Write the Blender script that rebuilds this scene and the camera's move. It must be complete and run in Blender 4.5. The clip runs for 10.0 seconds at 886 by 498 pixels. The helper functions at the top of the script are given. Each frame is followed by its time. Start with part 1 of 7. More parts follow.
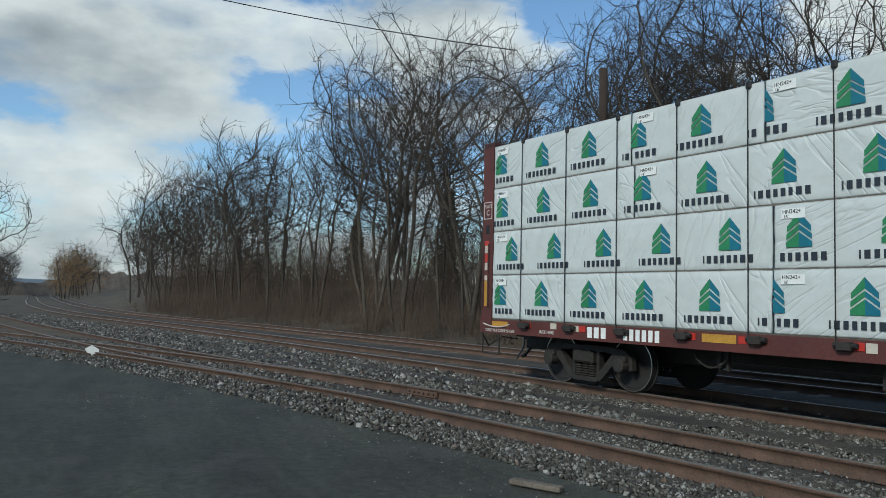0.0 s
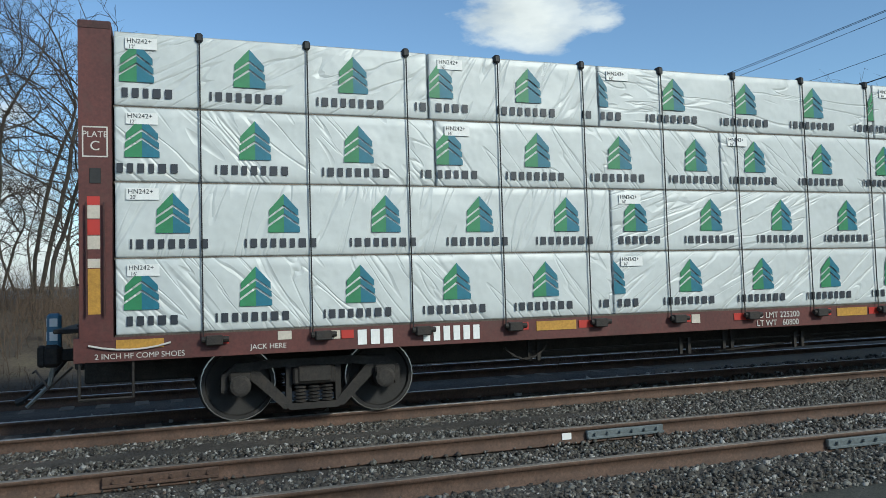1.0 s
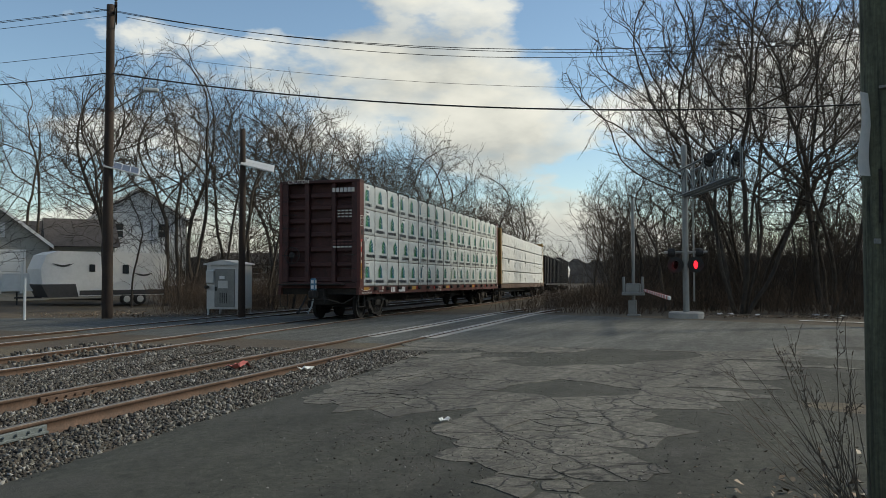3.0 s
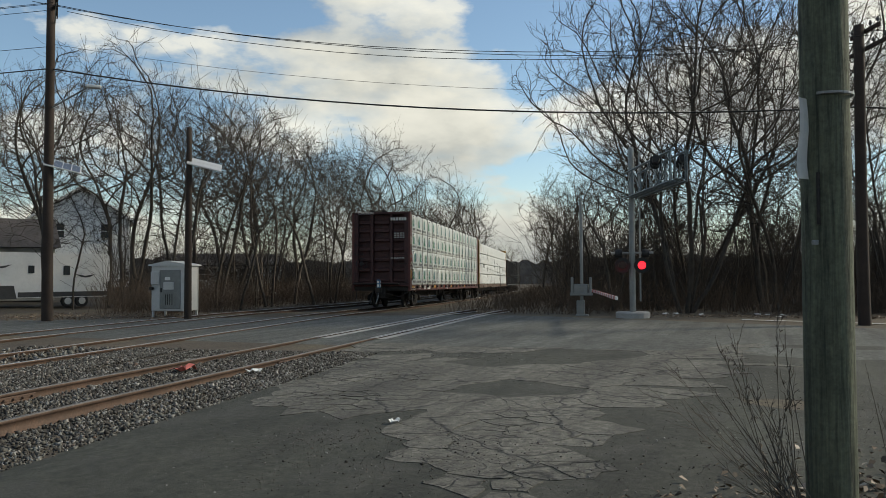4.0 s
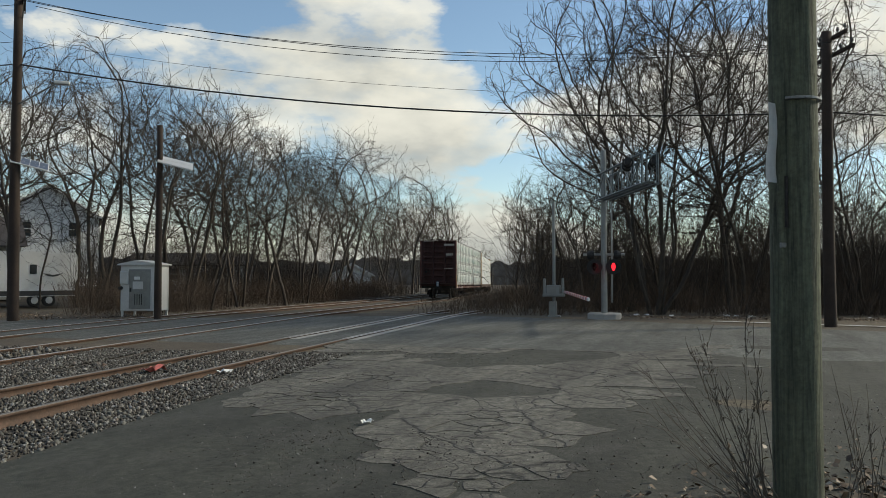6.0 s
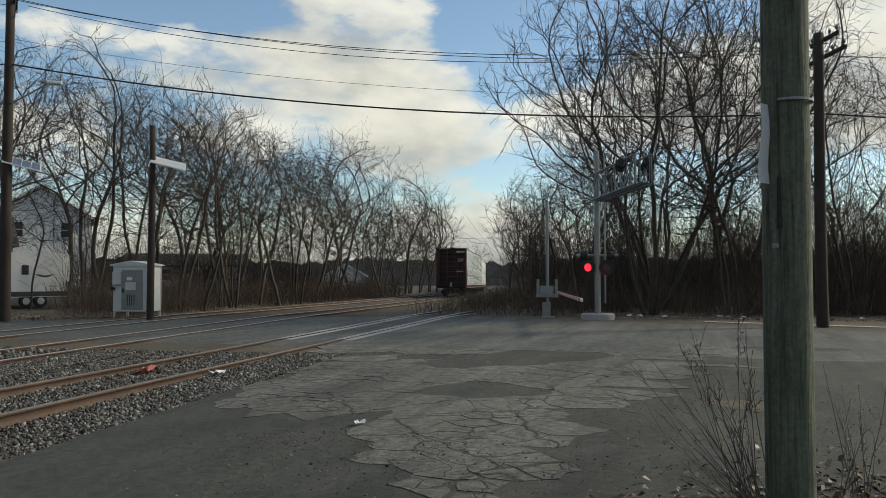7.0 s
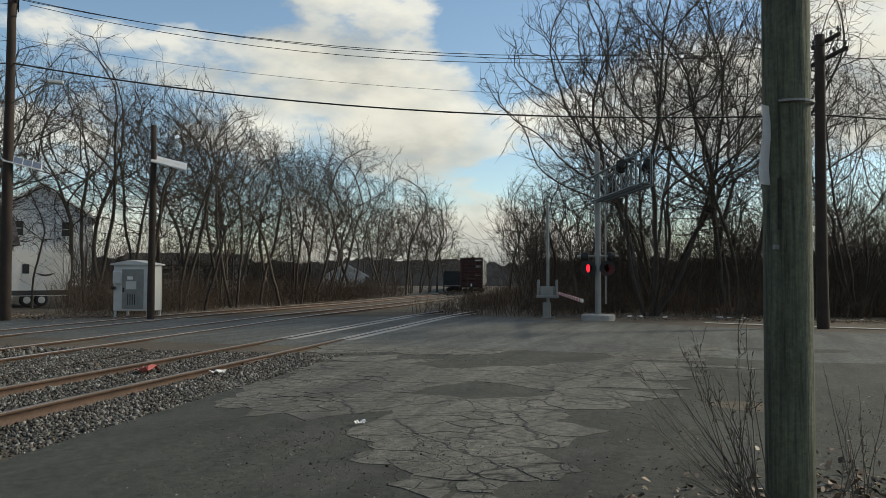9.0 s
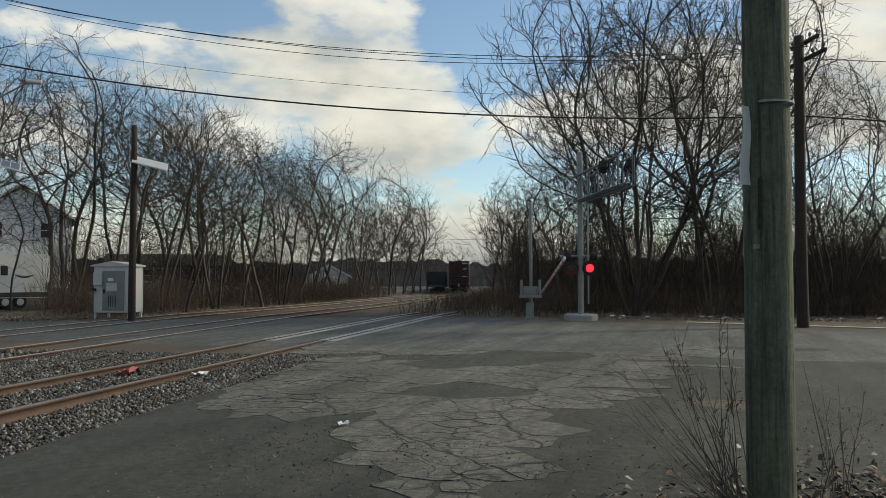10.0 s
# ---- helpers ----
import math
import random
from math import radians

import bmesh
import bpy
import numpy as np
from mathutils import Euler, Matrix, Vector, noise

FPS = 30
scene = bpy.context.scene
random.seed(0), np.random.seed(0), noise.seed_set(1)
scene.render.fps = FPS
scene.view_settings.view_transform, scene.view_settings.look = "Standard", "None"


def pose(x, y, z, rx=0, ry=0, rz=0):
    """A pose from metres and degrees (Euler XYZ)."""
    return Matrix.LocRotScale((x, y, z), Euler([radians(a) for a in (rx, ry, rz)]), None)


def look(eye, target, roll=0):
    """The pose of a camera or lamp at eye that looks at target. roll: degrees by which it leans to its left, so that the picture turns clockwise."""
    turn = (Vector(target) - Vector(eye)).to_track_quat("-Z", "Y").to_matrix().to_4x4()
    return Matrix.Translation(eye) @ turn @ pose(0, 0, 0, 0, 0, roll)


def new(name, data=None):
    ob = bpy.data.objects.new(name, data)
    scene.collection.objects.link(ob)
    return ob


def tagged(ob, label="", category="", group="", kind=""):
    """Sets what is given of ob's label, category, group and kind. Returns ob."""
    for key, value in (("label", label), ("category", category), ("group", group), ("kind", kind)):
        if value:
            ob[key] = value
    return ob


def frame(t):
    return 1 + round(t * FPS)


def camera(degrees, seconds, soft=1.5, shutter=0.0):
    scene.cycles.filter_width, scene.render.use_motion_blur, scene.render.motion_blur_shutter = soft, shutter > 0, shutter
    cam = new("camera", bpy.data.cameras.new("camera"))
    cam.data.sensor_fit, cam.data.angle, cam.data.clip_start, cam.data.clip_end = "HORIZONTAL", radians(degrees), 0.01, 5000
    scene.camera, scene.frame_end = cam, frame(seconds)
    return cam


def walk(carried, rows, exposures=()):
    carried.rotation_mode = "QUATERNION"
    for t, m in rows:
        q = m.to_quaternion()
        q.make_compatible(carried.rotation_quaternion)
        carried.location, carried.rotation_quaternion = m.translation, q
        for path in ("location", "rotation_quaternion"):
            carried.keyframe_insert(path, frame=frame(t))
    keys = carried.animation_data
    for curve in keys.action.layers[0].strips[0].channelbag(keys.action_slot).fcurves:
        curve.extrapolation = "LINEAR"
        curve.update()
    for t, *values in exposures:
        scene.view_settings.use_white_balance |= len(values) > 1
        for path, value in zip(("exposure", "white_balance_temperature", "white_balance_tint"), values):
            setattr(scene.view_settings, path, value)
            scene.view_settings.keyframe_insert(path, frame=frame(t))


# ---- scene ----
cam = camera(57.8, 10.0, soft=0.65)
EYE = 1.6


def view(yaw, pitch, roll):
    return pose(0, 0, EYE, 90 + pitch, 0, yaw) @ pose(0, 0, 0, 0, 0, roll)


PATH = [
    (0.0, view(62.03, 3.53, 1.24)),
    (0.1, view(57.06, 3.64, 0.74)),
    (0.2, view(51.46, 3.67, 0.97)),
    (0.3, view(45.58, 3.74, 1.28)),
    (0.4, view(38.02, 3.75, 0.42)),
    (0.5, view(29.81, 3.85, 0.29)),
    (0.6, view(20.52, 3.84, -0.10)),
    (0.7, view(10.95, 3.68, -0.52)),
    (0.8, view(0.62, 3.61, -0.65)),
    (0.9, view(-8.16, 3.40, -1.31)),
    (1.0, view(-16.72, 3.07, -1.73)),
    (1.1, view(-24.14, 2.62, -1.30)),
    (1.2, view(-30.46, 2.25, -0.89)),
    (1.5, view(-45.31, 1.81, -0.94)),
    (1.6, view(-48.60, 1.81, -1.10)),
    (1.7, view(-52.20, 1.81, -1.25)),
    (2.0, view(-62.40, 1.81, -0.56)),
    (2.5, view(-69.91, 1.85, -0.07)),
    (3.0, view(-72.38, 1.85, -0.22)),
    (4.5, view(-77.07, 1.90, -0.31)),
    (5.0, view(-77.50, 1.89, -0.30)),
    (5.5, view(-77.60, 1.91, -0.15)),
    (7.0, view(-78.31, 1.98, -0.07)),
    (7.5, view(-78.18, 1.98, -0.08)),
    (8.0, view(-78.06, 2.01, 0.13)),
    (8.5, view(-78.24, 2.01, 0.17)),
    (9.0, view(-78.27, 2.00, 0.12)),
    (9.5, view(-78.76, 2.05, 0.12)),
    (10.0, view(-79.47, 2.03, -0.08)),
]
walk(cam, PATH, [(0.0, -0.05, 6000, 0), (0.8, 0.12, 6050, 0), (1.3, 0.18, 6100, 0), (2.4, 0.2, 7000, 4), (4.5, 0.2, 7300, 4), (10.0, 0.2, 7400, 4)])

# ---- world, sun ----
SUN_AZ, SUN_EL = 148.0, 30.0          # degrees clockwise from +y, above the horizon


def node(nt, kind, ins=(), **props):
    n = nt.nodes.new(kind)
    if "operation" in props:
        n.operation = props["operation"]
    if "feature" in props:
        n.feature = props["feature"]
    if "interpolation" in props:
        n.interpolation_type = props["interpolation"]
    for k, v in dict(ins).items():
        if isinstance(v, bpy.types.NodeSocket):
            nt.links.new(v, n.inputs[k])
        else:
            n.inputs[k].default_value = v
    return n


def ramp(nt, fac, stops, interp="LINEAR"):
    n = nt.nodes.new("ShaderNodeValToRGB")
    n.color_ramp.interpolation = interp
    el = n.color_ramp.elements
    while len(el) < len(stops):
        el.new(0.5)
    for e, (p, c) in zip(el, stops):
        e.position = p
        e.color = (*c, 1) if len(c) == 3 else c
    nt.links.new(fac, n.inputs[0])
    return n.outputs[0]


def maths(nt, op, a, b=0.0):
    return node(nt, "ShaderNodeMath", {0: a, 1: b}, operation=op).outputs[0]


def mixed(nt, fac, a, b, blend="MIX"):
    n = nt.nodes.new("ShaderNodeMix")
    n.data_type, n.blend_type = "RGBA", blend
    for k, v in ((0, fac), (6, a), (7, b)):
        if isinstance(v, bpy.types.NodeSocket):
            nt.links.new(v, n.inputs[k])
        else:
            n.inputs[k].default_value = v if k == 0 else (*v, 1)
    return n.outputs[2]


def make_world():
    w = bpy.data.worlds.new("sky")
    scene.world = w
    w.use_nodes = True
    nt = w.node_tree
    nt.nodes.clear()
    sky = nt.nodes.new("ShaderNodeTexSky")
    sky.sky_type, sky.sun_disc = "NISHITA", False
    sky.sun_elevation, sky.sun_rotation = radians(SUN_EL), radians(SUN_AZ)
    sky.air_density, sky.dust_density, sky.ozone_density = 1.0, 0.2, 3.0
    blue = mixed(nt, 1.0, sky.outputs[0], (0.131, 0.130, 0.131), "MULTIPLY")
    co = node(nt, "ShaderNodeTexCoord").outputs["Generated"]
    sep = node(nt, "ShaderNodeSeparateXYZ", {0: co})
    flat = node(nt, "ShaderNodeCombineXYZ", {0: sep.outputs[0], 1: sep.outputs[1], 2: maths(nt, "MULTIPLY", sep.outputs[2], 2.3)}).outputs[0]
    moved = node(nt, "ShaderNodeVectorMath", {0: flat, 1: (3.1, 1.7, 0.4)}, operation="ADD").outputs[0]
    n1 = node(nt, "ShaderNodeTexNoise", {"Vector": moved, "Scale": 4.2, "Detail": 9.0, "Roughness": 0.56}).outputs[0]
    # the broad cumulus banks: direction, reach, weight
    total = n1
    for (az, elv, reach, wt) in CLOUDS:
        c = Vector((math.sin(radians(az)) * math.cos(radians(elv)), math.cos(radians(az)) * math.cos(radians(elv)), math.sin(radians(elv))))
        off = node(nt, "ShaderNodeVectorMath", {0: co, 1: c}, operation="SUBTRACT").outputs[0]
        off = node(nt, "ShaderNodeVectorMath", {0: off, 1: (1, 1, 1.9)}, operation="MULTIPLY").outputs[0]
        dist = node(nt, "ShaderNodeVectorMath", {0: off}, operation="LENGTH").outputs["Value"]
        fall = node(nt, "ShaderNodeMapRange", {0: dist, 1: 0.0, 2: reach, 3: wt, 4: 0.0}, interpolation="SMOOTHSTEP").outputs[0]
        total = maths(nt, "ADD", total, fall)
    low = node(nt, "ShaderNodeMapRange", {0: sep.outputs[2], 1: 0.0, 2: 0.085, 3: 0.20, 4: 0.0}, interpolation="SMOOTHSTEP").outputs[0]
    total = maths(nt, "ADD", total, low)
    mask = ramp(nt, total, [(0.0, (0, 0, 0)), (0.53, (0, 0, 0)), (0.60, (0.75, 0.75, 0.75)), (0.70, (1, 1, 1))])
    # sides turned to the sun are bright, thick middles grey
    az, el = radians(SUN_AZ), radians(SUN_EL)
    ahead = (0.075 * math.sin(az), 0.075 * math.cos(az), 0.075 * math.sin(el) * 2.3)
    toward = node(nt, "ShaderNodeTexNoise", {"Vector": node(nt, "ShaderNodeVectorMath", {0: moved, 1: ahead}, operation="ADD").outputs[0],
                                             "Scale": 4.2, "Detail": 6.0, "Roughness": 0.5}).outputs[0]
    lit = maths(nt, "ADD", maths(nt, "MULTIPLY", maths(nt, "SUBTRACT", n1, toward), 2.0), maths(nt, "MULTIPLY", maths(nt, "SUBTRACT", 0.80, total), 1.15))
    body = ramp(nt, maths(nt, "ADD", lit, 0.5), [(0.0, (0.27, 0.29, 0.32)), (0.30, (0.33, 0.35, 0.375)), (0.52, (0.45, 0.47, 0.49)), (0.72, (0.63, 0.64, 0.64)), (1.0, (0.80, 0.80, 0.79))])
    col = mixed(nt, mask, blue, body)
    bg = node(nt, "ShaderNodeBackground", {0: col, 1: 1.0})
    nt.links.new(bg.outputs[0], node(nt, "ShaderNodeOutputWorld").inputs[0])


CLOUDS = [(73, 14, 0.20, 0.24), (77, 9, 0.13, 0.12), (66, 12, 0.16, 0.10), (82, 3.0, 0.13, 0.24), (70, 5, 0.2, 0.12), (58, 11, 0.16, 0.10), (57, 20, 0.14, -0.22), (85, 19, 0.12, -0.20), (83.5, 7.4, 0.07, -0.26), (82.5, 13, 0.04, -0.10),
          (95, 12, 0.17, 0.18), (104, 12, 0.24, 0.20), (93, 21, 0.12, -0.12), (104, 22, 0.20, 0.20), (115, 18, 0.30, 0.2), (89, 5, 0.08, -0.12),
          (-84, 17, 0.34, 0.22), (-90, 8, 0.16, 0.12), (-64, 19, 0.17, 0.16), (-33, 19, 0.15, 0.22), (25, 19, 0.15, 0.18), (-10, 6, 0.14, 0.14),
          (5, 24, 0.42, -0.20), (-48, 20, 0.18, -0.16), (42, 14, 0.22, -0.14), (-71, 9, 0.10, -0.20), (-55, 9, 0.2, -0.1), (-87, 3.2, 0.12, 0.14)]
make_world()
sun = new("sun", bpy.data.lights.new("sun", "SUN"))
sun.data.energy, sun.data.angle, sun.data.color = 2.9, radians(8), (1.0, 0.93, 0.82)
sun.matrix_world = look((0, 0, 60), (-60 * math.sin(radians(SUN_AZ)) / math.tan(radians(SUN_EL)), -60 * math.cos(radians(SUN_AZ)) / math.tan(radians(SUN_EL)), 0))


# ---- materials ----
def material(name, base, rough=0.8, metal=0.0, vary=0.25, scale=3.0, fine=60.0, bump=0.15, second=None, dirt=None, random_tint=0.0, coat=0.0):
    """base colour with coarse and fine variation, optional second colour in patches, and fine relief."""
    m = bpy.data.materials.new(name)
    m.use_nodes = True
    nt = m.node_tree
    b = nt.nodes["Principled BSDF"]
    co = node(nt, "ShaderNodeTexCoord").outputs["Object"]
    big = node(nt, "ShaderNodeTexNoise", {"Vector": co, "Scale": scale, "Detail": 5.0, "Roughness": 0.6}).outputs[0]
    small = node(nt, "ShaderNodeTexNoise", {"Vector": co, "Scale": fine, "Detail": 3.0, "Roughness": 0.7}).outputs[0]
    lo, hi = [tuple(max(0, c * (1 + k * vary)) for c in base) for k in (-1, 1)]
    col = ramp(nt, big, [(0.3, lo), (0.7, hi)])
    if second:
        col = mixed(nt, ramp(nt, big, [(0.52, (0, 0, 0)), (0.62, (1, 1, 1))]), col, second)
    grain = ramp(nt, small, [(0.3, (1 - vary,) * 3), (0.7, (1 + vary,) * 3)])
    col = mixed(nt, 1.0, col, grain, "MULTIPLY")
    if dirt:
        d = node(nt, "ShaderNodeTexNoise", {"Vector": co, "Scale": scale * 2.7, "Detail": 8.0, "Roughness": 0.75}).outputs[0]
        col = mixed(nt, ramp(nt, d, [(0.5, (0, 0, 0)), (0.68, (0.85, 0.85, 0.85))]), col, dirt)
    if random_tint:
        r = node(nt, "ShaderNodeObjectInfo").outputs["Random"]
        col = mixed(nt, 1.0, col, ramp(nt, r, [(0, (1 - random_tint,) * 3), (1, (1 + random_tint,) * 3)]), "MULTIPLY")
    nt.links.new(col, b.inputs["Base Color"])
    b.inputs["Roughness"].default_value, b.inputs["Metallic"].default_value = rough, metal
    b.inputs["Coat Weight"].default_value = coat
    if bump:
        nt.links.new(node(nt, "ShaderNodeBump", {"Height": small, "Strength": bump, "Distance": 0.02}).outputs[0], b.inputs["Normal"])
    return m


def plain(name, base, rough=0.5, metal=0.0, emit=0.0):
    m = bpy.data.materials.new(name)
    m.use_nodes = True
    b = m.node_tree.nodes["Principled BSDF"]
    b.inputs["Base Color"].default_value = (*base, 1)
    b.inputs["Roughness"].default_value, b.inputs["Metallic"].default_value = rough, metal
    if emit:
        b.inputs["Emission Color"].default_value, b.inputs["Emission Strength"].default_value = (*base, 1), emit
    return m


def asphalt(name, base, crackle, cover):
    """worn asphalt: aggregate grain, broad stains, grit cover, and a net of open cracks"""
    m = bpy.data.materials.new(name)
    m.use_nodes = True
    nt = m.node_tree
    b = nt.nodes["Principled BSDF"]
    co = node(nt, "ShaderNodeTexCoord").outputs["Object"]
    warp = node(nt, "ShaderNodeTexNoise", {"Vector": co, "Scale": 1.3, "Detail": 4.0}).outputs[1]
    bent = node(nt, "ShaderNodeVectorMath", {0: co, 1: node(nt, "ShaderNodeVectorMath", {0: warp, 1: (0.9, 0.9, 0)}, operation="MULTIPLY").outputs[0]}, operation="ADD").outputs[0]
    big = node(nt, "ShaderNodeTexNoise", {"Vector": co, "Scale": 0.35, "Detail": 6.0, "Roughness": 0.6}).outputs[0]
    mid = node(nt, "ShaderNodeTexNoise", {"Vector": co, "Scale": 1.1, "Detail": 8.0, "Roughness": 0.68}).outputs[0]
    fine = node(nt, "ShaderNodeTexNoise", {"Vector": co, "Scale": 55.0, "Detail": 4.0, "Roughness": 0.8}).outputs[0]
    spots = node(nt, "ShaderNodeTexVoronoi", {"Vector": co, "Scale": 42.0}, feature="F1").outputs["Distance"]
    col = ramp(nt, big, [(0.3, tuple(c * 0.75 for c in base)), (0.7, tuple(c * 1.3 for c in base))])
    col = mixed(nt, 1.0, col, ramp(nt, fine, [(0.3, (0.45,) * 3), (0.7, (1.7,) * 3)]), "MULTIPLY")
    clod = node(nt, "ShaderNodeTexNoise", {"Vector": co, "Scale": 9.0, "Detail": 6.0, "Roughness": 0.75}).outputs[0]
    col = mixed(nt, 1.0, col, ramp(nt, clod, [(0.36, (0.55,) * 3), (0.5, (1.0,) * 3), (0.64, (1.5,) * 3)]), "MULTIPLY")
    grit = mixed(nt, 1.0, ramp(nt, spots, [(0.0, (0.21, 0.20, 0.17)), (0.22, (0.06, 0.058, 0.048)), (1, (0.026, 0.027, 0.023))]), ramp(nt, fine, [(0.3, (0.7,) * 3), (0.7, (1.4,) * 3)]), "MULTIPLY")
    run = node(nt, "ShaderNodeTexNoise", {"Vector": node(nt, "ShaderNodeVectorMath", {0: node(nt, "ShaderNodeVectorRotate", {0: co, 3: 0.12}).outputs[0], 1: (0.16, 1.5, 1.0)}, operation="MULTIPLY").outputs[0], "Scale": 1.0, "Detail": 5.0, "Roughness": 0.6}).outputs[0]
    col = mixed(nt, 1.0, col, ramp(nt, run, [(0.33, (0.62,) * 3), (0.5, (1.0,) * 3), (0.68, (1.4,) * 3)]), "MULTIPLY")
    col = mixed(nt, ramp(nt, mid, [(0.62 - cover, (0, 0, 0)), (0.74 - cover, (0.8, 0.8, 0.8))]), col, grit)
    height = fine
    if crackle:
        for sc, wd, lim in ((0.62, 0.018, 0.36), (2.3, 0.030, 0.47)):
            v = node(nt, "ShaderNodeTexVoronoi", {"Vector": bent, "Scale": sc}, feature="DISTANCE_TO_EDGE").outputs["Distance"]
            line = ramp(nt, v, [(0.0, (1, 1, 1)), (wd, (0, 0, 0))])
            where = ramp(nt, node(nt, "ShaderNodeTexNoise", {"Vector": co, "Scale": 0.3 + sc * 0.1, "Detail": 2.0}).outputs[0], [(lim, (0, 0, 0)), (lim + 0.06, (1, 1, 1))])
            f = maths(nt, "MULTIPLY", line, where)
            col = mixed(nt, f, col, (0.014, 0.014, 0.013))
            height = maths(nt, "SUBTRACT", height, maths(nt, "MULTIPLY", f, 2.0))
    nt.links.new(col, b.inputs["Base Color"])
    b.inputs["Roughness"].default_value = 0.88
    nt.links.new(node(nt, "ShaderNodeBump", {"Height": height, "Strength": 0.5, "Distance": 0.012}).outputs[0], b.inputs["Normal"])
    return m


def wrapping(name, base, depth):
    """stretched plastic sheet: taut creases that run aslant, over broad soft buckles"""
    m = material(name, base, 0.42, vary=0.03, scale=1.2, fine=5.0, bump=0, dirt=tuple(c * 0.9 for c in base))
    nt = m.node_tree
    b = nt.nodes["Principled BSDF"]
    co = node(nt, "ShaderNodeTexCoord").outputs["Object"]
    slant = node(nt, "ShaderNodeVectorMath", {0: node(nt, "ShaderNodeVectorRotate", {0: co, 2: (0, 1, 0), 3: maths(nt, "MULTIPLY", maths(nt, "SUBTRACT", node(nt, "ShaderNodeObjectInfo").outputs["Random"], 0.45), 2.2)}).outputs[0], 1: (0.55, 1.0, 3.2)}, operation="MULTIPLY").outputs[0]
    a = node(nt, "ShaderNodeTexNoise", {"Vector": slant, "Scale": 1.1, "Detail": 2.0, "Roughness": 0.45, "Distortion": 0.9}).outputs[0]
    crease = maths(nt, "ABSOLUTE", maths(nt, "SUBTRACT", a, 0.5))
    soft = node(nt, "ShaderNodeTexNoise", {"Vector": co, "Scale": 2.6, "Detail": 2.0}).outputs[0]
    hgt = maths(nt, "ADD", maths(nt, "MULTIPLY", maths(nt, "MINIMUM", crease, 0.045), 7.0), maths(nt, "MULTIPLY", soft, 0.7))
    nt.links.new(node(nt, "ShaderNodeBump", {"Height": hgt, "Strength": 0.36, "Distance": depth}).outputs[0], b.inputs["Normal"])
    return m


def timber(name, base):
    """round weathered wood: drying checks and grain that run up the pole, with mossy stains"""
    m = material(name, base, 0.9, vary=0.25, scale=1.6, fine=30, bump=0, second=tuple(c * 0.75 for c in base))
    nt = m.node_tree
    b = nt.nodes["Principled BSDF"]
    old = b.inputs["Base Color"].links[0].from_socket
    co = node(nt, "ShaderNodeTexCoord").outputs["Object"]
    up = node(nt, "ShaderNodeVectorMath", {0: co, 1: (14.0, 14.0, 0.7)}, operation="MULTIPLY").outputs[0]
    g = node(nt, "ShaderNodeTexNoise", {"Vector": up, "Scale": 2.2, "Detail": 7.0, "Roughness": 0.65, "Distortion": 0.35}).outputs[0]
    col = mixed(nt, 1.0, old, ramp(nt, g, [(0.30, (0.28,) * 3), (0.46, (0.9,) * 3), (0.70, (1.6, 1.6, 1.5))]), "MULTIPLY")
    nt.links.new(col, b.inputs["Base Color"])
    nt.links.new(node(nt, "ShaderNodeBump", {"Height": g, "Strength": 0.8, "Distance": 0.02}).outputs[0], b.inputs["Normal"])
    return m


def siding(name, base, pitch=0.125):
    """horizontal clapboards: a step of relief at each board"""
    m = material(name, base, 0.6, vary=0.06, scale=0.7, fine=8, bump=0)
    nt = m.node_tree
    b = nt.nodes["Principled BSDF"]
    z = node(nt, "ShaderNodeSeparateXYZ", {0: node(nt, "ShaderNodeTexCoord").outputs["Object"]}).outputs[2]
    saw = maths(nt, "FRACT", maths(nt, "DIVIDE", z, pitch))
    nt.links.new(node(nt, "ShaderNodeBump", {"Height": maths(nt, "SUBTRACT", 1.0, saw), "Strength": 1.0, "Distance": 0.03}).outputs[0], b.inputs["Normal"])
    return m


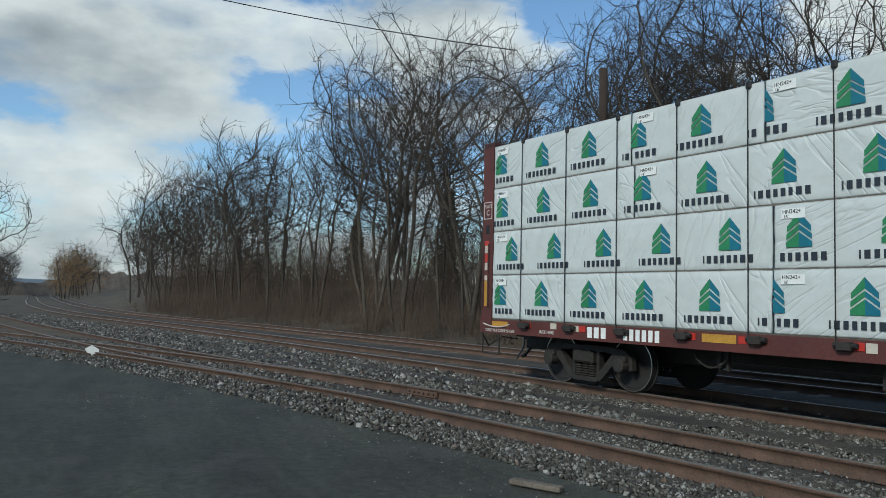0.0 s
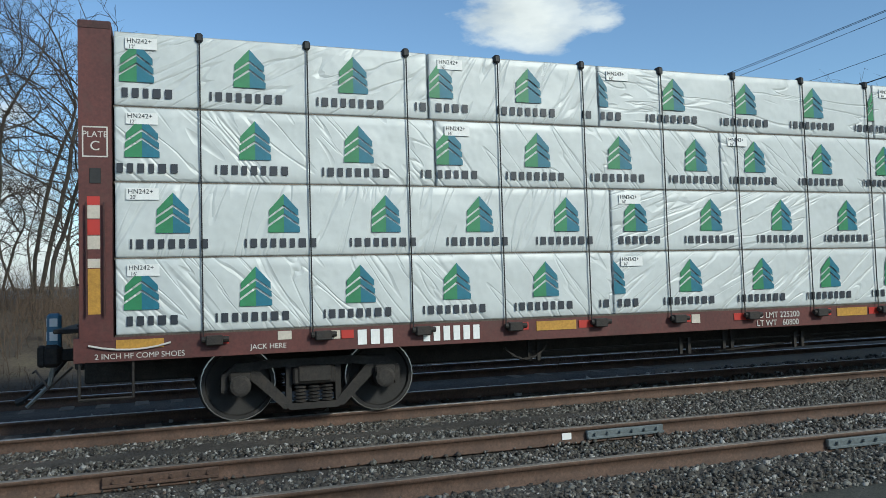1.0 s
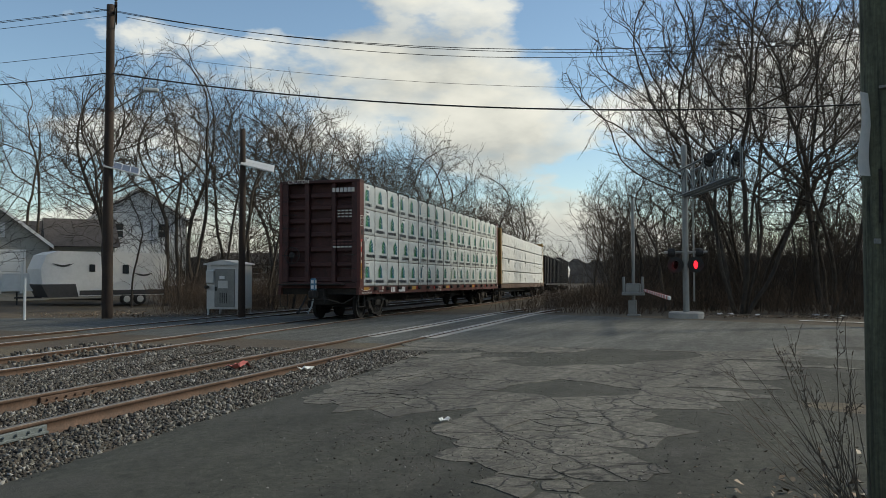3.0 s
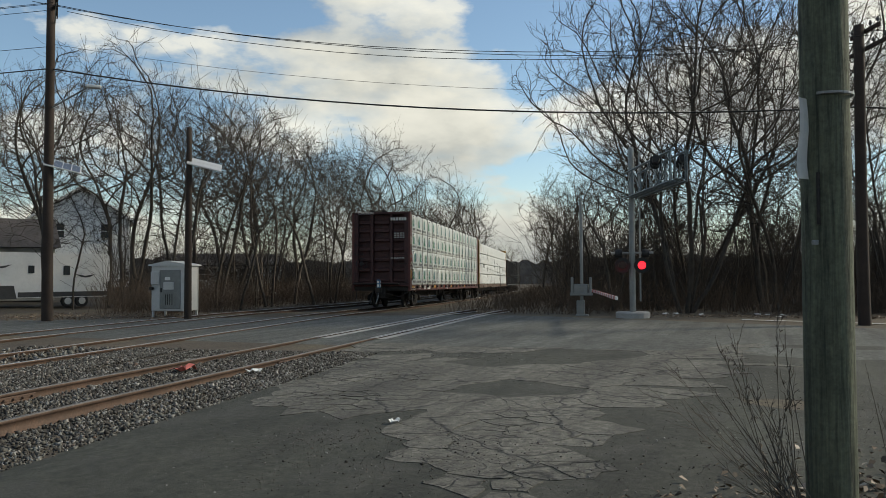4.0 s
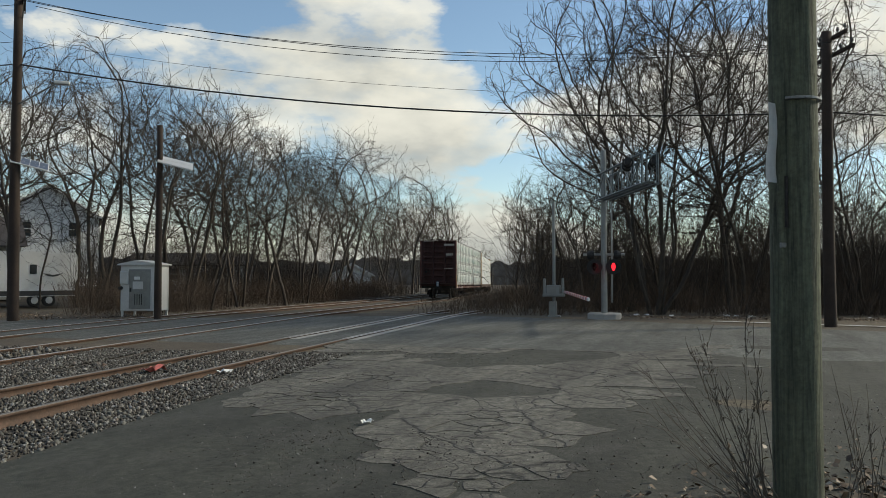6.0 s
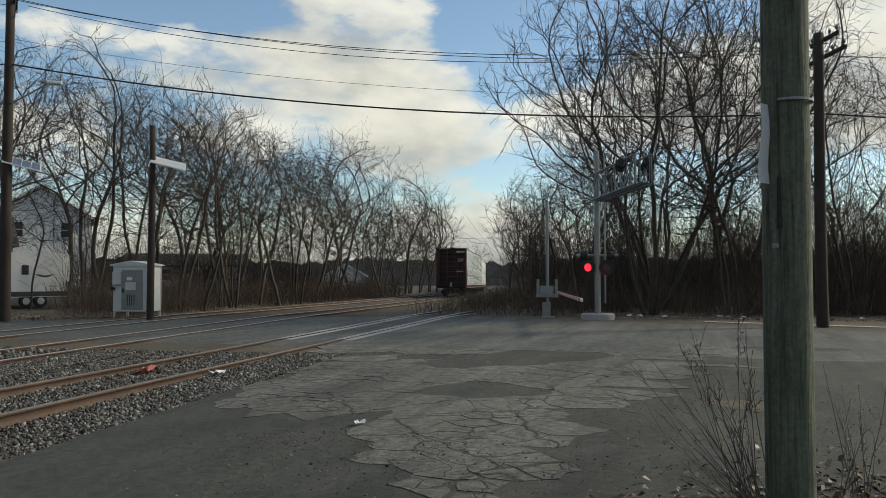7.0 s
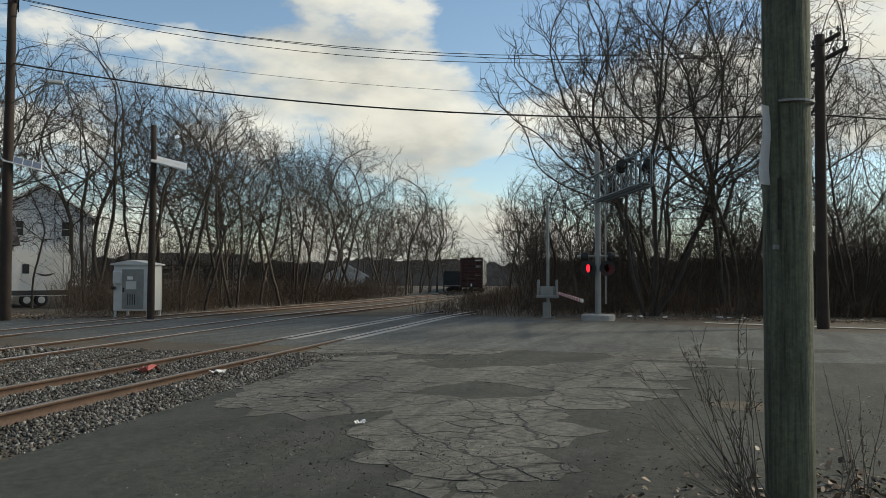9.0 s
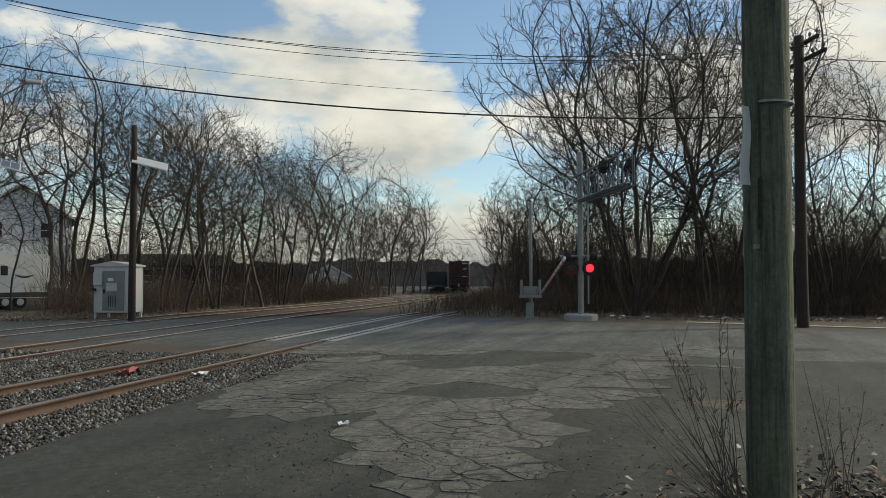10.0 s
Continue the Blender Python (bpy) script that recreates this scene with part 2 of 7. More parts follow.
M = dict(
    earth=material("leaf_litter", (0.075, 0.058, 0.040), 0.95, vary=0.35, scale=0.4, fine=14, bump=0.8, second=(0.10, 0.08, 0.05)),
    lawn=material("winter_lawn", (0.10, 0.13, 0.035), 0.95, vary=0.25, scale=0.5, fine=30, bump=0.6, second=(0.13, 0.13, 0.05)),
    lot=asphalt("lot_asphalt", (0.094, 0.089, 0.075), True, 0.05),
    dirt_lot=asphalt("gritty_lot", (0.031, 0.032, 0.024), False, 0.12),
    road=asphalt("road_asphalt", (0.070, 0.072, 0.065), False, -0.06),
    ballast=material("ballast_bed", (0.050, 0.044, 0.037), 0.9, vary=0.45, scale=1.2, fine=28, bump=1.0, second=(0.06, 0.05, 0.04)),
    stone=material("ballast_stone", (0.19, 0.185, 0.172), 0.85, vary=0.5, scale=14, fine=80, bump=0.2),
    rail=material("rusty_rail", (0.085, 0.050, 0.034), 0.8, 0.1, vary=0.35, scale=2.0, fine=40, bump=0.2, dirt=(0.06, 0.038, 0.028)),
    railtop=material("polished_rail", (0.40, 0.38, 0.36), 0.38, 0.8, vary=0.12, scale=1.5, fine=30, bump=0.03),
    railtop_dull=material("dull_rail_head", (0.15, 0.13, 0.112), 0.5, 0.3, vary=0.2, scale=2.5, fine=40, bump=0.05),
    steel_bar=material("grey_joint_bar", (0.13, 0.15, 0.155), 0.55, 0.4, vary=0.2, scale=6, fine=60),
    tie=material("weathered_tie", (0.12, 0.10, 0.08), 0.9, vary=0.35, scale=4, fine=50, bump=0.5, random_tint=0.3),
    carred=material("boxcar_red_paint", (0.085, 0.022, 0.018), 0.6, vary=0.22, scale=1.3, fine=25, bump=0.05, dirt=(0.075, 0.03, 0.024)),
    darkred=material("grimy_red_paint", (0.055, 0.019, 0.017), 0.7, vary=0.3, scale=1.5, fine=25, bump=0.08, dirt=(0.024, 0.012, 0.011)),
    grime=material("grimy_steel", (0.024, 0.021, 0.019), 0.75, 0.2, vary=0.4, scale=4, fine=40, bump=0.2, dirt=(0.045, 0.035, 0.029)),
    wheel=material("wheel_steel", (0.022, 0.020, 0.019), 0.7, 0.2, vary=0.3, scale=5, fine=50, bump=0.1),
    tread=plain("bright_tread", (0.5, 0.48, 0.46), 0.3, 0.9),
    wrap=wrapping("white_lumber_wrap", (0.53, 0.555, 0.545), 0.10),
    wrap2=wrapping("crumpled_wrap", (0.56, 0.57, 0.56), 0.16),
    green=material("print_green", (0.03, 0.19, 0.075), 0.5, vary=0.1, scale=3, fine=20, bump=0),
    teal=material("print_teal", (0.012, 0.13, 0.19), 0.5, vary=0.1, scale=3, fine=20, bump=0),
    ink=plain("print_black", (0.02, 0.025, 0.035), 0.5),
    white=material("white_paint", (0.72, 0.72, 0.70), 0.5, vary=0.06, scale=3, fine=20, bump=0),
    lettering=plain("faded_white_lettering", (0.55, 0.52, 0.48), 0.6),
    yellow=material("faded_yellow", (0.42, 0.22, 0.03), 0.6, vary=0.2, scale=4, fine=30, bump=0.02),
    tapered=plain("reflector_red", (0.4, 0.03, 0.02), 0.4),
    tapewhite=material("reflector_white", (0.5, 0.45, 0.38), 0.45, vary=0.1, scale=5, fine=30, bump=0),
    strap=plain("black_strap", (0.012, 0.012, 0.013), 0.6),
    bluebox=material("blue_grey_box", (0.06, 0.16, 0.25), 0.45, vary=0.15, scale=8, fine=30, bump=0),
    blackcar=material("black_hopper_paint", (0.02, 0.02, 0.021), 0.65, vary=0.4, scale=1.0, fine=20, bump=0.1),
    caryellow=material("weathered_yellow_car", (0.30, 0.17, 0.035), 0.65, vary=0.2, scale=1.0, fine=20, bump=0.05, dirt=(0.12, 0.075, 0.04)),
    bark=material("grey_brown_bark", (0.060, 0.049, 0.039), 0.95, vary=0.35, scale=2.5, fine=25, bump=0.6, random_tint=0.25),
    twig=material("bare_twigs", (0.040, 0.031, 0.024), 0.95, vary=0.3, scale=1.0, fine=10, bump=0, random_tint=0.3),
    brush=material("dry_brush", (0.092, 0.064, 0.044), 0.95, vary=0.4, scale=0.6, fine=9, bump=0),
    greytwig=material("grey_weed_stalks", (0.10, 0.085, 0.068), 0.9, vary=0.3, scale=3, fine=30, bump=0),
    needle=material("pine_needles", (0.022, 0.04, 0.02), 0.9, vary=0.4, scale=1.2, fine=12, bump=0),
    pole=timber("weathered_pole_wood", (0.088, 0.096, 0.066)),
    brownpole=material("brown_pole_wood", (0.034, 0.022, 0.016), 0.9, vary=0.25, scale=2.0, fine=30, bump=0.4),
    galv=material("galvanised_steel", (0.24, 0.245, 0.24), 0.5, 0.6, vary=0.12, scale=3, fine=30, bump=0.05),
    alum=material("aluminium_sheet", (0.55, 0.55, 0.54), 0.5, 0.35, vary=0.06, scale=2, fine=20, bump=0.03),
    black=material("black_enamel", (0.012, 0.012, 0.012), 0.6, vary=0.2, scale=4, fine=20, bump=0),
    redlit=plain("lit_red_lens", (1.0, 0.02, 0.04), 0.3, emit=1.7),
    redoff=plain("dark_red_lens", (0.022, 0.003, 0.003), 0.25),
    concrete=material("concrete", (0.33, 0.32, 0.30), 0.9, vary=0.15, scale=2, fine=30, bump=0.3),
    # cells lightened to the pale blue of reflected sky
    panelglass_sky=plain("solar_glass", (0.10, 0.12, 0.16), 0.2),
    siding=siding("cream_siding", (0.52, 0.47, 0.34)),
    # the garage's own grey, and cream siding with shade painted in
    siding_grey_or_shaded=siding("grey_siding", (0.33, 0.315, 0.275)),
    siding_white=siding("white_siding", (0.76, 0.76, 0.73)),
    stencil=plain("dull_red_stencil", (0.12, 0.05, 0.045), 0.7),
    # twigs of the far bend: low sunlight put into the base colour
    golden=material("golden_dry_twigs", (0.17, 0.105, 0.05), 0.95, vary=0.3, scale=1.0, fine=10, bump=0),
    shingle=material("dark_shingles", (0.075, 0.065, 0.06), 0.9, vary=0.3, scale=2, fine=12, bump=0.4),
    glass=plain("window_glass", (0.03, 0.035, 0.04), 0.08),
    trailer=material("white_trailer_skin", (0.74, 0.74, 0.73), 0.35, vary=0.04, scale=1, fine=8, bump=0),
    darkgrey=material("dark_grey_plastic", (0.05, 0.05, 0.052), 0.6, vary=0.2, scale=3, fine=20, bump=0),
    orange=plain("orange_marker", (0.55, 0.09, 0.03), 0.6),
    pink=plain("faded_red_litter", (0.45, 0.12, 0.10), 0.7),
    paper=plain("white_litter", (0.7, 0.7, 0.68), 0.8),
    line_white=material("worn_road_paint", (0.5, 0.5, 0.48), 0.8, vary=0.2, scale=4, fine=20, bump=0.1, dirt=(0.15, 0.15, 0.14)),
    wire=plain("black_wire", (0.008, 0.008, 0.008), 0.7),
    # far woods: twig brown made paler, with distance haze painted in
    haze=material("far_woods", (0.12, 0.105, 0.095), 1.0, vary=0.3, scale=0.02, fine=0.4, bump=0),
    # the hill's blue is distance haze put into its base colour
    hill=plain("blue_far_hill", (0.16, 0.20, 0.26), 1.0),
)


# ---- mesh helpers ----
def box(bm, c, s, m=None, bevel=0.0):
    """a box with centre c and size s, placed by the matrix m"""
    r = bmesh.ops.create_cube(bm, size=1.0)
    vs = r["verts"]
    bmesh.ops.scale(bm, vec=s, verts=vs)
    bmesh.ops.translate(bm, vec=c, verts=vs)
    if bevel:
        es = list({e for v in vs for e in v.link_edges})
        out = bmesh.ops.bevel(bm, geom=es, offset=bevel, segments=1, affect="EDGES")
        vs = list({v for f in out["faces"] for v in f.verts} | {v for v in vs if v.is_valid})
    if m is not None:
        bmesh.ops.transform(bm, matrix=m, verts=vs)
    return bm


def rod(bm, a, b, r0, r1=None, n=8, caps=True):
    a, b = Vector(a), Vector(b)
    r1 = r0 if r1 is None else r1
    q = (b - a).to_track_quat("Z", "Y").to_matrix()
    rings = []
    for p, r in ((a, r0), (b, r1)):
        rings.append([bm.verts.new(p + q @ Vector((r * math.cos(2 * math.pi * k / n), r * math.sin(2 * math.pi * k / n), 0))) for k in range(n)])
    for k in range(n):
        bm.faces.new((rings[0][k], rings[0][(k + 1) % n], rings[1][(k + 1) % n], rings[1][k]))
    if caps:
        bm.faces.new(rings[0][::-1])
        bm.faces.new(rings[1])
    return bm


def lathe(bm, prof, axis="Y", n=20, at=(0, 0, 0)):
    """turns a profile of (along, radius) about an axis"""
    rings = []
    for u, r in prof:
        ring = []
        for k in range(n):
            a = 2 * math.pi * k / n
            p = (r * math.cos(a), u, r * math.sin(a)) if axis == "Y" else (r * math.cos(a), r * math.sin(a), u)
            ring.append(bm.verts.new(Vector(p) + Vector(at)))
        rings.append(ring)
    for a, b in zip(rings, rings[1:]):
        for k in range(n):
            bm.faces.new((a[k], a[(k + 1) % n], b[(k + 1) % n], b[k]))
    for ring in (rings[0], rings[-1]):
        bm.faces.new(ring)
    bmesh.ops.recalc_face_normals(bm, faces=bm.faces[:])
    return bm


def poly(bm, pts):
    return bm.faces.new([bm.verts.new(p) for p in pts])


def prism(bm, pts, y0, y1):
    """a slab with the outline pts (x, z) from y0 to y1"""
    a = [bm.verts.new((x, y0, z)) for x, z in pts]
    b = [bm.verts.new((x, y1, z)) for x, z in pts]
    n = len(pts)
    bm.faces.new(a)
    bm.faces.new(b[::-1])
    for k in range(n):
        bm.faces.new((a[k], b[k], b[(k + 1) % n], a[(k + 1) % n]))
    bmesh.ops.recalc_face_normals(bm, faces=bm.faces[:])
    return bm


def to_mesh(name, bm, mat, smooth=False):
    me = bpy.data.meshes.new(name)
    bm.to_mesh(me)
    bm.free()
    for m in (mat if isinstance(mat, (list, tuple)) else [mat]):
        me.materials.append(m)
    if smooth:
        me.polygons.foreach_set("use_smooth", [True] * len(me.polygons))
    return me


def part(name, bm, mat, parent=None, label="", m=None, smooth=False):
    ob = new(name, to_mesh(name, bm, mat, smooth) if isinstance(bm, bmesh.types.BMesh) else bm)
    ob.parent = parent
    if m is not None:
        ob.matrix_basis = m
    return tagged(ob, label) if label else ob


def again(ob, parent, m):
    """another object on the same mesh"""
    o = new(ob.name.split(".")[0], ob.data)
    o.parent, o.matrix_basis = parent, m
    if "label" in ob:
        o["label"] = ob["label"]
    return o


def thing(name, label, category, m=None, group="", kind=""):
    e = new(name)
    e.empty_display_size = 0.2
    if m is not None:
        e.matrix_basis = m
    return tagged(e, label, category, group, kind)


def single(name, bm, mat, label, category, m=None, group="", kind="", smooth=False):
    return tagged(part(name, bm, mat, None, "", m, smooth), label, category, group, kind)


def raw_mesh(name, verts, faces, mat, smooth=False):
    me = bpy.data.meshes.new(name)
    verts, faces = np.asarray(verts, np.float32), np.asarray(faces, np.int32)
    k = faces.shape[1]
    me.vertices.add(len(verts))
    me.vertices.foreach_set("co", verts.ravel())
    me.loops.add(faces.size)
    me.loops.foreach_set("vertex_index", faces.ravel())
    me.polygons.add(len(faces))
    me.polygons.foreach_set("loop_start", np.arange(0, faces.size, k, dtype=np.int32))
    if smooth:
        me.polygons.foreach_set("use_smooth", np.ones(len(faces), bool))
    me.update(calc_edges=True)
    me.materials.append(mat)
    return me


def tubes(lines, sides):
    """tapered tubes along polylines of (points, r0, r1)"""
    vs, fs, base = [], [], 0
    ang = 2 * np.pi * np.arange(sides) / sides
    for pts, r0, r1 in lines:
        pts = np.asarray(pts)
        n = len(pts)
        d = np.gradient(pts, axis=0)
        d /= np.linalg.norm(d, axis=1, keepdims=True) + 1e-9
        ref = np.array([0.31, 0.17, 0.93]) if abs(d[0, 2]) < 0.8 else np.array([0.9, 0.4, 0.1])
        a = np.cross(d, ref)
        a /= np.linalg.norm(a, axis=1, keepdims=True) + 1e-9
        b = np.cross(d, a)
        r = (np.asarray(r0) if np.ndim(r0) else np.linspace(r0, r1, n))[:, None, None]
        ring = pts[:, None] + r * (np.cos(ang)[None, :, None] * a[:, None] + np.sin(ang)[None, :, None] * b[:, None])
        vs.append(ring.reshape(-1, 3))
        i, j = np.meshgrid(np.arange(n - 1), np.arange(sides), indexing="ij")
        p, q = (base + i * sides + j).ravel(), (base + i * sides + (j + 1) % sides).ravel()
        fs.append(np.stack([p, q, q + sides, p + sides], -1))
        base += n * sides
    return np.concatenate(vs), np.concatenate(fs)


def words(text, size, mat, parent, m, name="lettering", bold=0.0, align="CENTER"):
    cu = bpy.data.curves.new(name, "FONT")
    cu.body, cu.size, cu.align_x, cu.align_y, cu.extrude, cu.offset = text, size, align, "CENTER", 0.002, bold
    tmp = bpy.data.objects.new(name, cu)
    me = bpy.data.meshes.new_from_object(tmp)
    bpy.data.objects.remove(tmp)
    me.materials.append(mat)
    return part(name, me, mat, parent, "", m)


def smoothstep(a, b, x):
    t = np.clip((np.asarray(x, float) - a) / (b - a), 0, 1)
    return t * t * (3 - 2 * t)


# ---- plan: tracks and terrain ----
RAIL_TOP = 0.10
MAIN = [(-420, 16), (-300, 8), (-200, 3.6), (-150, 2.6), (-110, 2.0), (-80, 2.2), (-57, 3.7), (-37, 6.8), (-22, 8.75), (-14, 9.7), (-8, 10.3), (-4, 10.7), (0, 11.0), (6, 11.35), (15, 11.65), (25, 12.0), (46, 12.75), (62, 13.8),
        (85, 15.6), (111, 18.5), (140, 22.8), (169, 28.0), (330, 62)]
NEAR = [(-60, -14.5), (-40, -4.6), (-30, -0.4), (-22, 2.5), (-13, 5.2), (-7.4, 6.25), (-3, 6.85), (0, 7.1), (5, 7.3), (15, 7.2), (31, 6.95), (37, 6.9)]
THROUGH = [(-150, -1.6), (-110, -3.2), (-80, -3.2), (-57, -1.9), (-37, 0.65), (-22, 3.2), (-13, 5.2)]
GAUGE = 1.505


def curve_of(ctrl):
    xs, ys = np.array(ctrl, float).T
    sl = np.gradient(ys, xs)

    def at(x):
        x = np.asarray(x, float)
        i = np.clip(np.searchsorted(xs, x) - 1, 0, len(xs) - 2)
        h = xs[i + 1] - xs[i]
        t = (x - xs[i]) / h
        return ((2 * t**3 - 3 * t**2 + 1) * ys[i] + (t**3 - 2 * t**2 + t) * h * sl[i] + (3 * t**2 - 2 * t**3) * ys[i + 1] + (t**3 - t**2) * h * sl[i + 1])
    return at


main_y, near_y, through_y = curve_of(MAIN), curve_of(NEAR), curve_of(THROUGH)


def far_y(x):
    return main_y(x) + 4.15


def drop(x):
    return -0.0095 * np.clip(np.asarray(x, float) - 30, 0, 130)


def ground_z(x, y):
    x, y = np.asarray(x, float), np.asarray(y, float)
    z = drop(x)
    z = z + 0.055 * smoothstep(11, 16.5, x) * (1 - smoothstep(30, 36, x)) * smoothstep(-14, 4, y) * (1 - smoothstep(26, 34, y))
    left = 1 - smoothstep(0, 14, x)
    bank_from = far_y(np.clip(x, -250, 200)) + 3.0
    z = z + left * np.clip(0.15 * (y - bank_from), 0, 2.1) * (1 - smoothstep(-60, -90, x) * 0)
    z = z + (1 - left) * np.clip(0.042 * (y - 30), 0, 2.0) * (1 - smoothstep(60, 90, x))
    z = z - 0.10 * (1 - smoothstep(10, 15, x)) * smoothstep(4.4, 5.8, y) * (1 - smoothstep(20, 22, y)) * left
    return z - 0.02


# ---- ground ----
def sheet(name, x0, x1, y0, y1, step, zf, mat, edge=None):
    xs, ys = np.arange(x0, x1 + step / 2, step), np.arange(y0, y1 + step / 2, step)
    gx, gy = np.meshgrid(xs, ys, indexing="ij")
    v = np.stack([gx, gy, zf(gx, gy)], -1).reshape(-1, 3)
    n = len(ys)
    i, j = np.meshgrid(np.arange(len(xs) - 1), np.arange(n - 1), indexing="ij")
    a = (i * n + j).ravel()
    f = np.stack([a, a + n, a + n + 1, a + 1], -1)
    if edge is not None:
        c = v[f].mean(1)
        f = f[edge(c[:, 0], c[:, 1])]
        used = np.unique(f)
        back = np.zeros(len(v), int)
        back[used] = np.arange(len(used))
        v, f = v[used], back[f]
    return raw_mesh(name, v, f, mat, True)


def ribbon(name, ctr, x0, x1, step, half, zf, mat, cols=6):
    """a strip that follows a curve y = ctr(x)"""
    xs = np.arange(x0, x1 + step / 2, step)
    us = np.linspace(-half, half, cols)
    gx, gu = np.meshgrid(xs, us, indexing="ij")
    gy = ctr(gx) + gu
    v = np.stack([gx, gy, zf(gx, gy, gu)], -1).reshape(-1, 3)
    n = len(us)
    i, j = np.meshgrid(np.arange(len(xs) - 1), np.arange(n - 1), indexing="ij")
    a = (i * n + j).ravel()
    return raw_mesh(name, v, np.stack([a, a + n, a + n + 1, a + 1], -1), mat, True)


def wobble(x, y, s, seed):
    return np.array([noise.noise((a * s, b * s, seed)) for a, b in zip(np.ravel(x), np.ravel(y))]).reshape(np.shape(x))


def road_south(y):                     # western edge of the road, as x at y
    return 17.0 + 0.10 * (y - 12)


def road_north(y):                     # eastern edge
    return 31.2 - 0.42 * (y - 6) * (np.asarray(y) > 6) + 0.48 * (np.asarray(y) - 6) * (np.asarray(y) <= 6)


def make_ground():
    def far_z(x, y):
        return ground_z(x, y)
    xs = np.concatenate([-np.geomspace(2500, 130, 14), np.arange(-125, 200, 2.5), np.geomspace(205, 2500, 14)])
    ys = np.concatenate([-np.geomspace(2500, 45, 14), np.arange(-42, 110, 1.5), np.geomspace(112, 2500, 14)])
    gx, gy = np.meshgrid(xs, ys, indexing="ij")
    v = np.stack([gx, gy, far_z(gx, gy)], -1).reshape(-1, 3)
    n = len(ys)
    i, j = np.meshgrid(np.arange(len(xs) - 1), np.arange(n - 1), indexing="ij")
    a = (i * n + j).ravel()
    me = raw_mesh("ground", v, np.stack([a, a + n, a + n + 1, a + 1], -1), M["earth"], True)
    tagged(new("ground", me), "brown leaf-littered earth with dry winter grass", "ground", kind="structure")
    # gravel lot and cracked asphalt apron on the camera's side
    lotz = lambda x, y: ground_z(x, y) + 0.012 + 0.02 * wobble(x, y, 0.35, 1.0)

    # the lot: one sheet from the southern verge to the edge of the ballast
    def between(name, along, lo, hi, n, zf, mat, swap=False):
        lo, hi = lo[:, None], hi[:, None]
        u = np.linspace(0, 1, n)[None, :]
        b = lo + (hi - lo) * u
        a = along[:, None] + 0 * b
        gx, gy = (b, a) if swap else (a, b)
        v = np.stack([gx, gy, zf(gx, gy)], -1).reshape(-1, 3)
        i, j = np.meshgrid(np.arange(len(along) - 1), np.arange(n - 1), indexing="ij")
        q = (i * n + j).ravel()
        f = np.stack([q, q + n, q + n + 1, q + 1], -1)
        return raw_mesh(name, v, f[:, ::-1] if swap else f, mat, True)
    xs = np.arange(-40, 19.01, 0.2)
    top = near_y(np.clip(xs, -60, 37)) - 1.5 + 0.3 * wobble(xs, 0 * xs, 0.6, 4.0) + 0.12 * wobble(xs, 0 * xs, 2.5, 6.0)
    tagged(new("gravel_lot", between("gravel_lot", xs, np.minimum(0 * xs - 16, top - 4), top, 90, lotz, M["dirt_lot"])), "dark gritty gravel and asphalt lot", "lot", kind="structure")
    for s in (-1, 1):
        strip = ribbon("crossing_strip", lambda x, s=s: near_y(x) + s * GAUGE / 2 - 0.19, 18.5, 36.0, 0.5, 0.13, lambda x, y, u: ground_z(x, y) + 0.036, M["concrete"], 3)
        tagged(new("crossing_strip", strip), "pale worn strip of filler beside the rail", "road strip", kind="structure")
    # the road's worn western edge runs down under the grit of the lot
    roadz = lambda x, y: ground_z(x, y) + 0.024 - 0.045 * (1 - smoothstep(0.0, 1.5, x - road_south(y)))

    ys = np.arange(-34, 33.01, 0.2)
    west = road_south(ys) + 0.25 * wobble(0 * ys, ys, 0.4, 3.0) + 0.15 * wobble(0 * ys, ys, 1.9, 3.0)
    east = road_north(ys) + 0.12 * wobble(0 * ys, ys, 0.5, 6.0)
    tagged(new("road", between("road", ys, west, east, 30, roadz, M["road"], True)), "two-lane worn asphalt road over the level crossing", "road", kind="structure")
    side = sheet("side_road", -26, 24, 29.5, 36.5, 0.5, lambda x, y: ground_z(x, y) + 0.03, M["road"])
    tagged(new("side_road", side), "asphalt side street along the lawns", "road", kind="structure")
    lawn = sheet("lawn", -6, 62, 38.2, 75, 1.0, lambda x, y: ground_z(x, y) + 0.03, M["lawn"], lambda x, y: (x < 24 + 0.3 * y))
    tagged(new("lawn", lawn), "short green winter lawn before the houses", "lawn", kind="structure")
    # white markings of the road
    for nm, x0, y0, x1, y1, wd in (("edge_line", 21.6, 24.4, 23.6, 31.0, 0.12), ("edge_line", 17.8, 29.3, 21.6, 24.4, 0.12), ("edge_line", 26.6, -10.0, 29.0, -3.2, 0.3)):
        bm = bmesh.new()
        d = Vector((x1 - x0, y1 - y0, 0)).normalized()
        nrm = Vector((-d.y, d.x, 0)) * wd / 2
        pts = [Vector((x0, y0, 0)) + (Vector((x1, y1, 0)) - Vector((x0, y0, 0))) * k / 12 for k in range(13)]
        for p, q in zip(pts, pts[1:]):
            poly(bm, [(w.x, w.y, float(ground_z(w.x, w.y)) + 0.034) for w in (p - nrm, q - nrm, q + nrm, p + nrm)])
        single(nm, bm, M["line_white"], "worn white road edge line", "line", kind="structure")
    bm = bmesh.new()
    for k in range(24):
        x = 3 + k * 0.9
        box(bm, (x, 37.6 - 0.0, float(ground_z(x, 37.6)) + 0.07), (0.88, 0.22, 0.2), bevel=0.02)
    single("kerb", bm, M["concrete"], "pale concrete kerb before the lawn", "kerb", kind="structure")
    bm = bmesh.new()
    z = float(ground_z(22, 40))
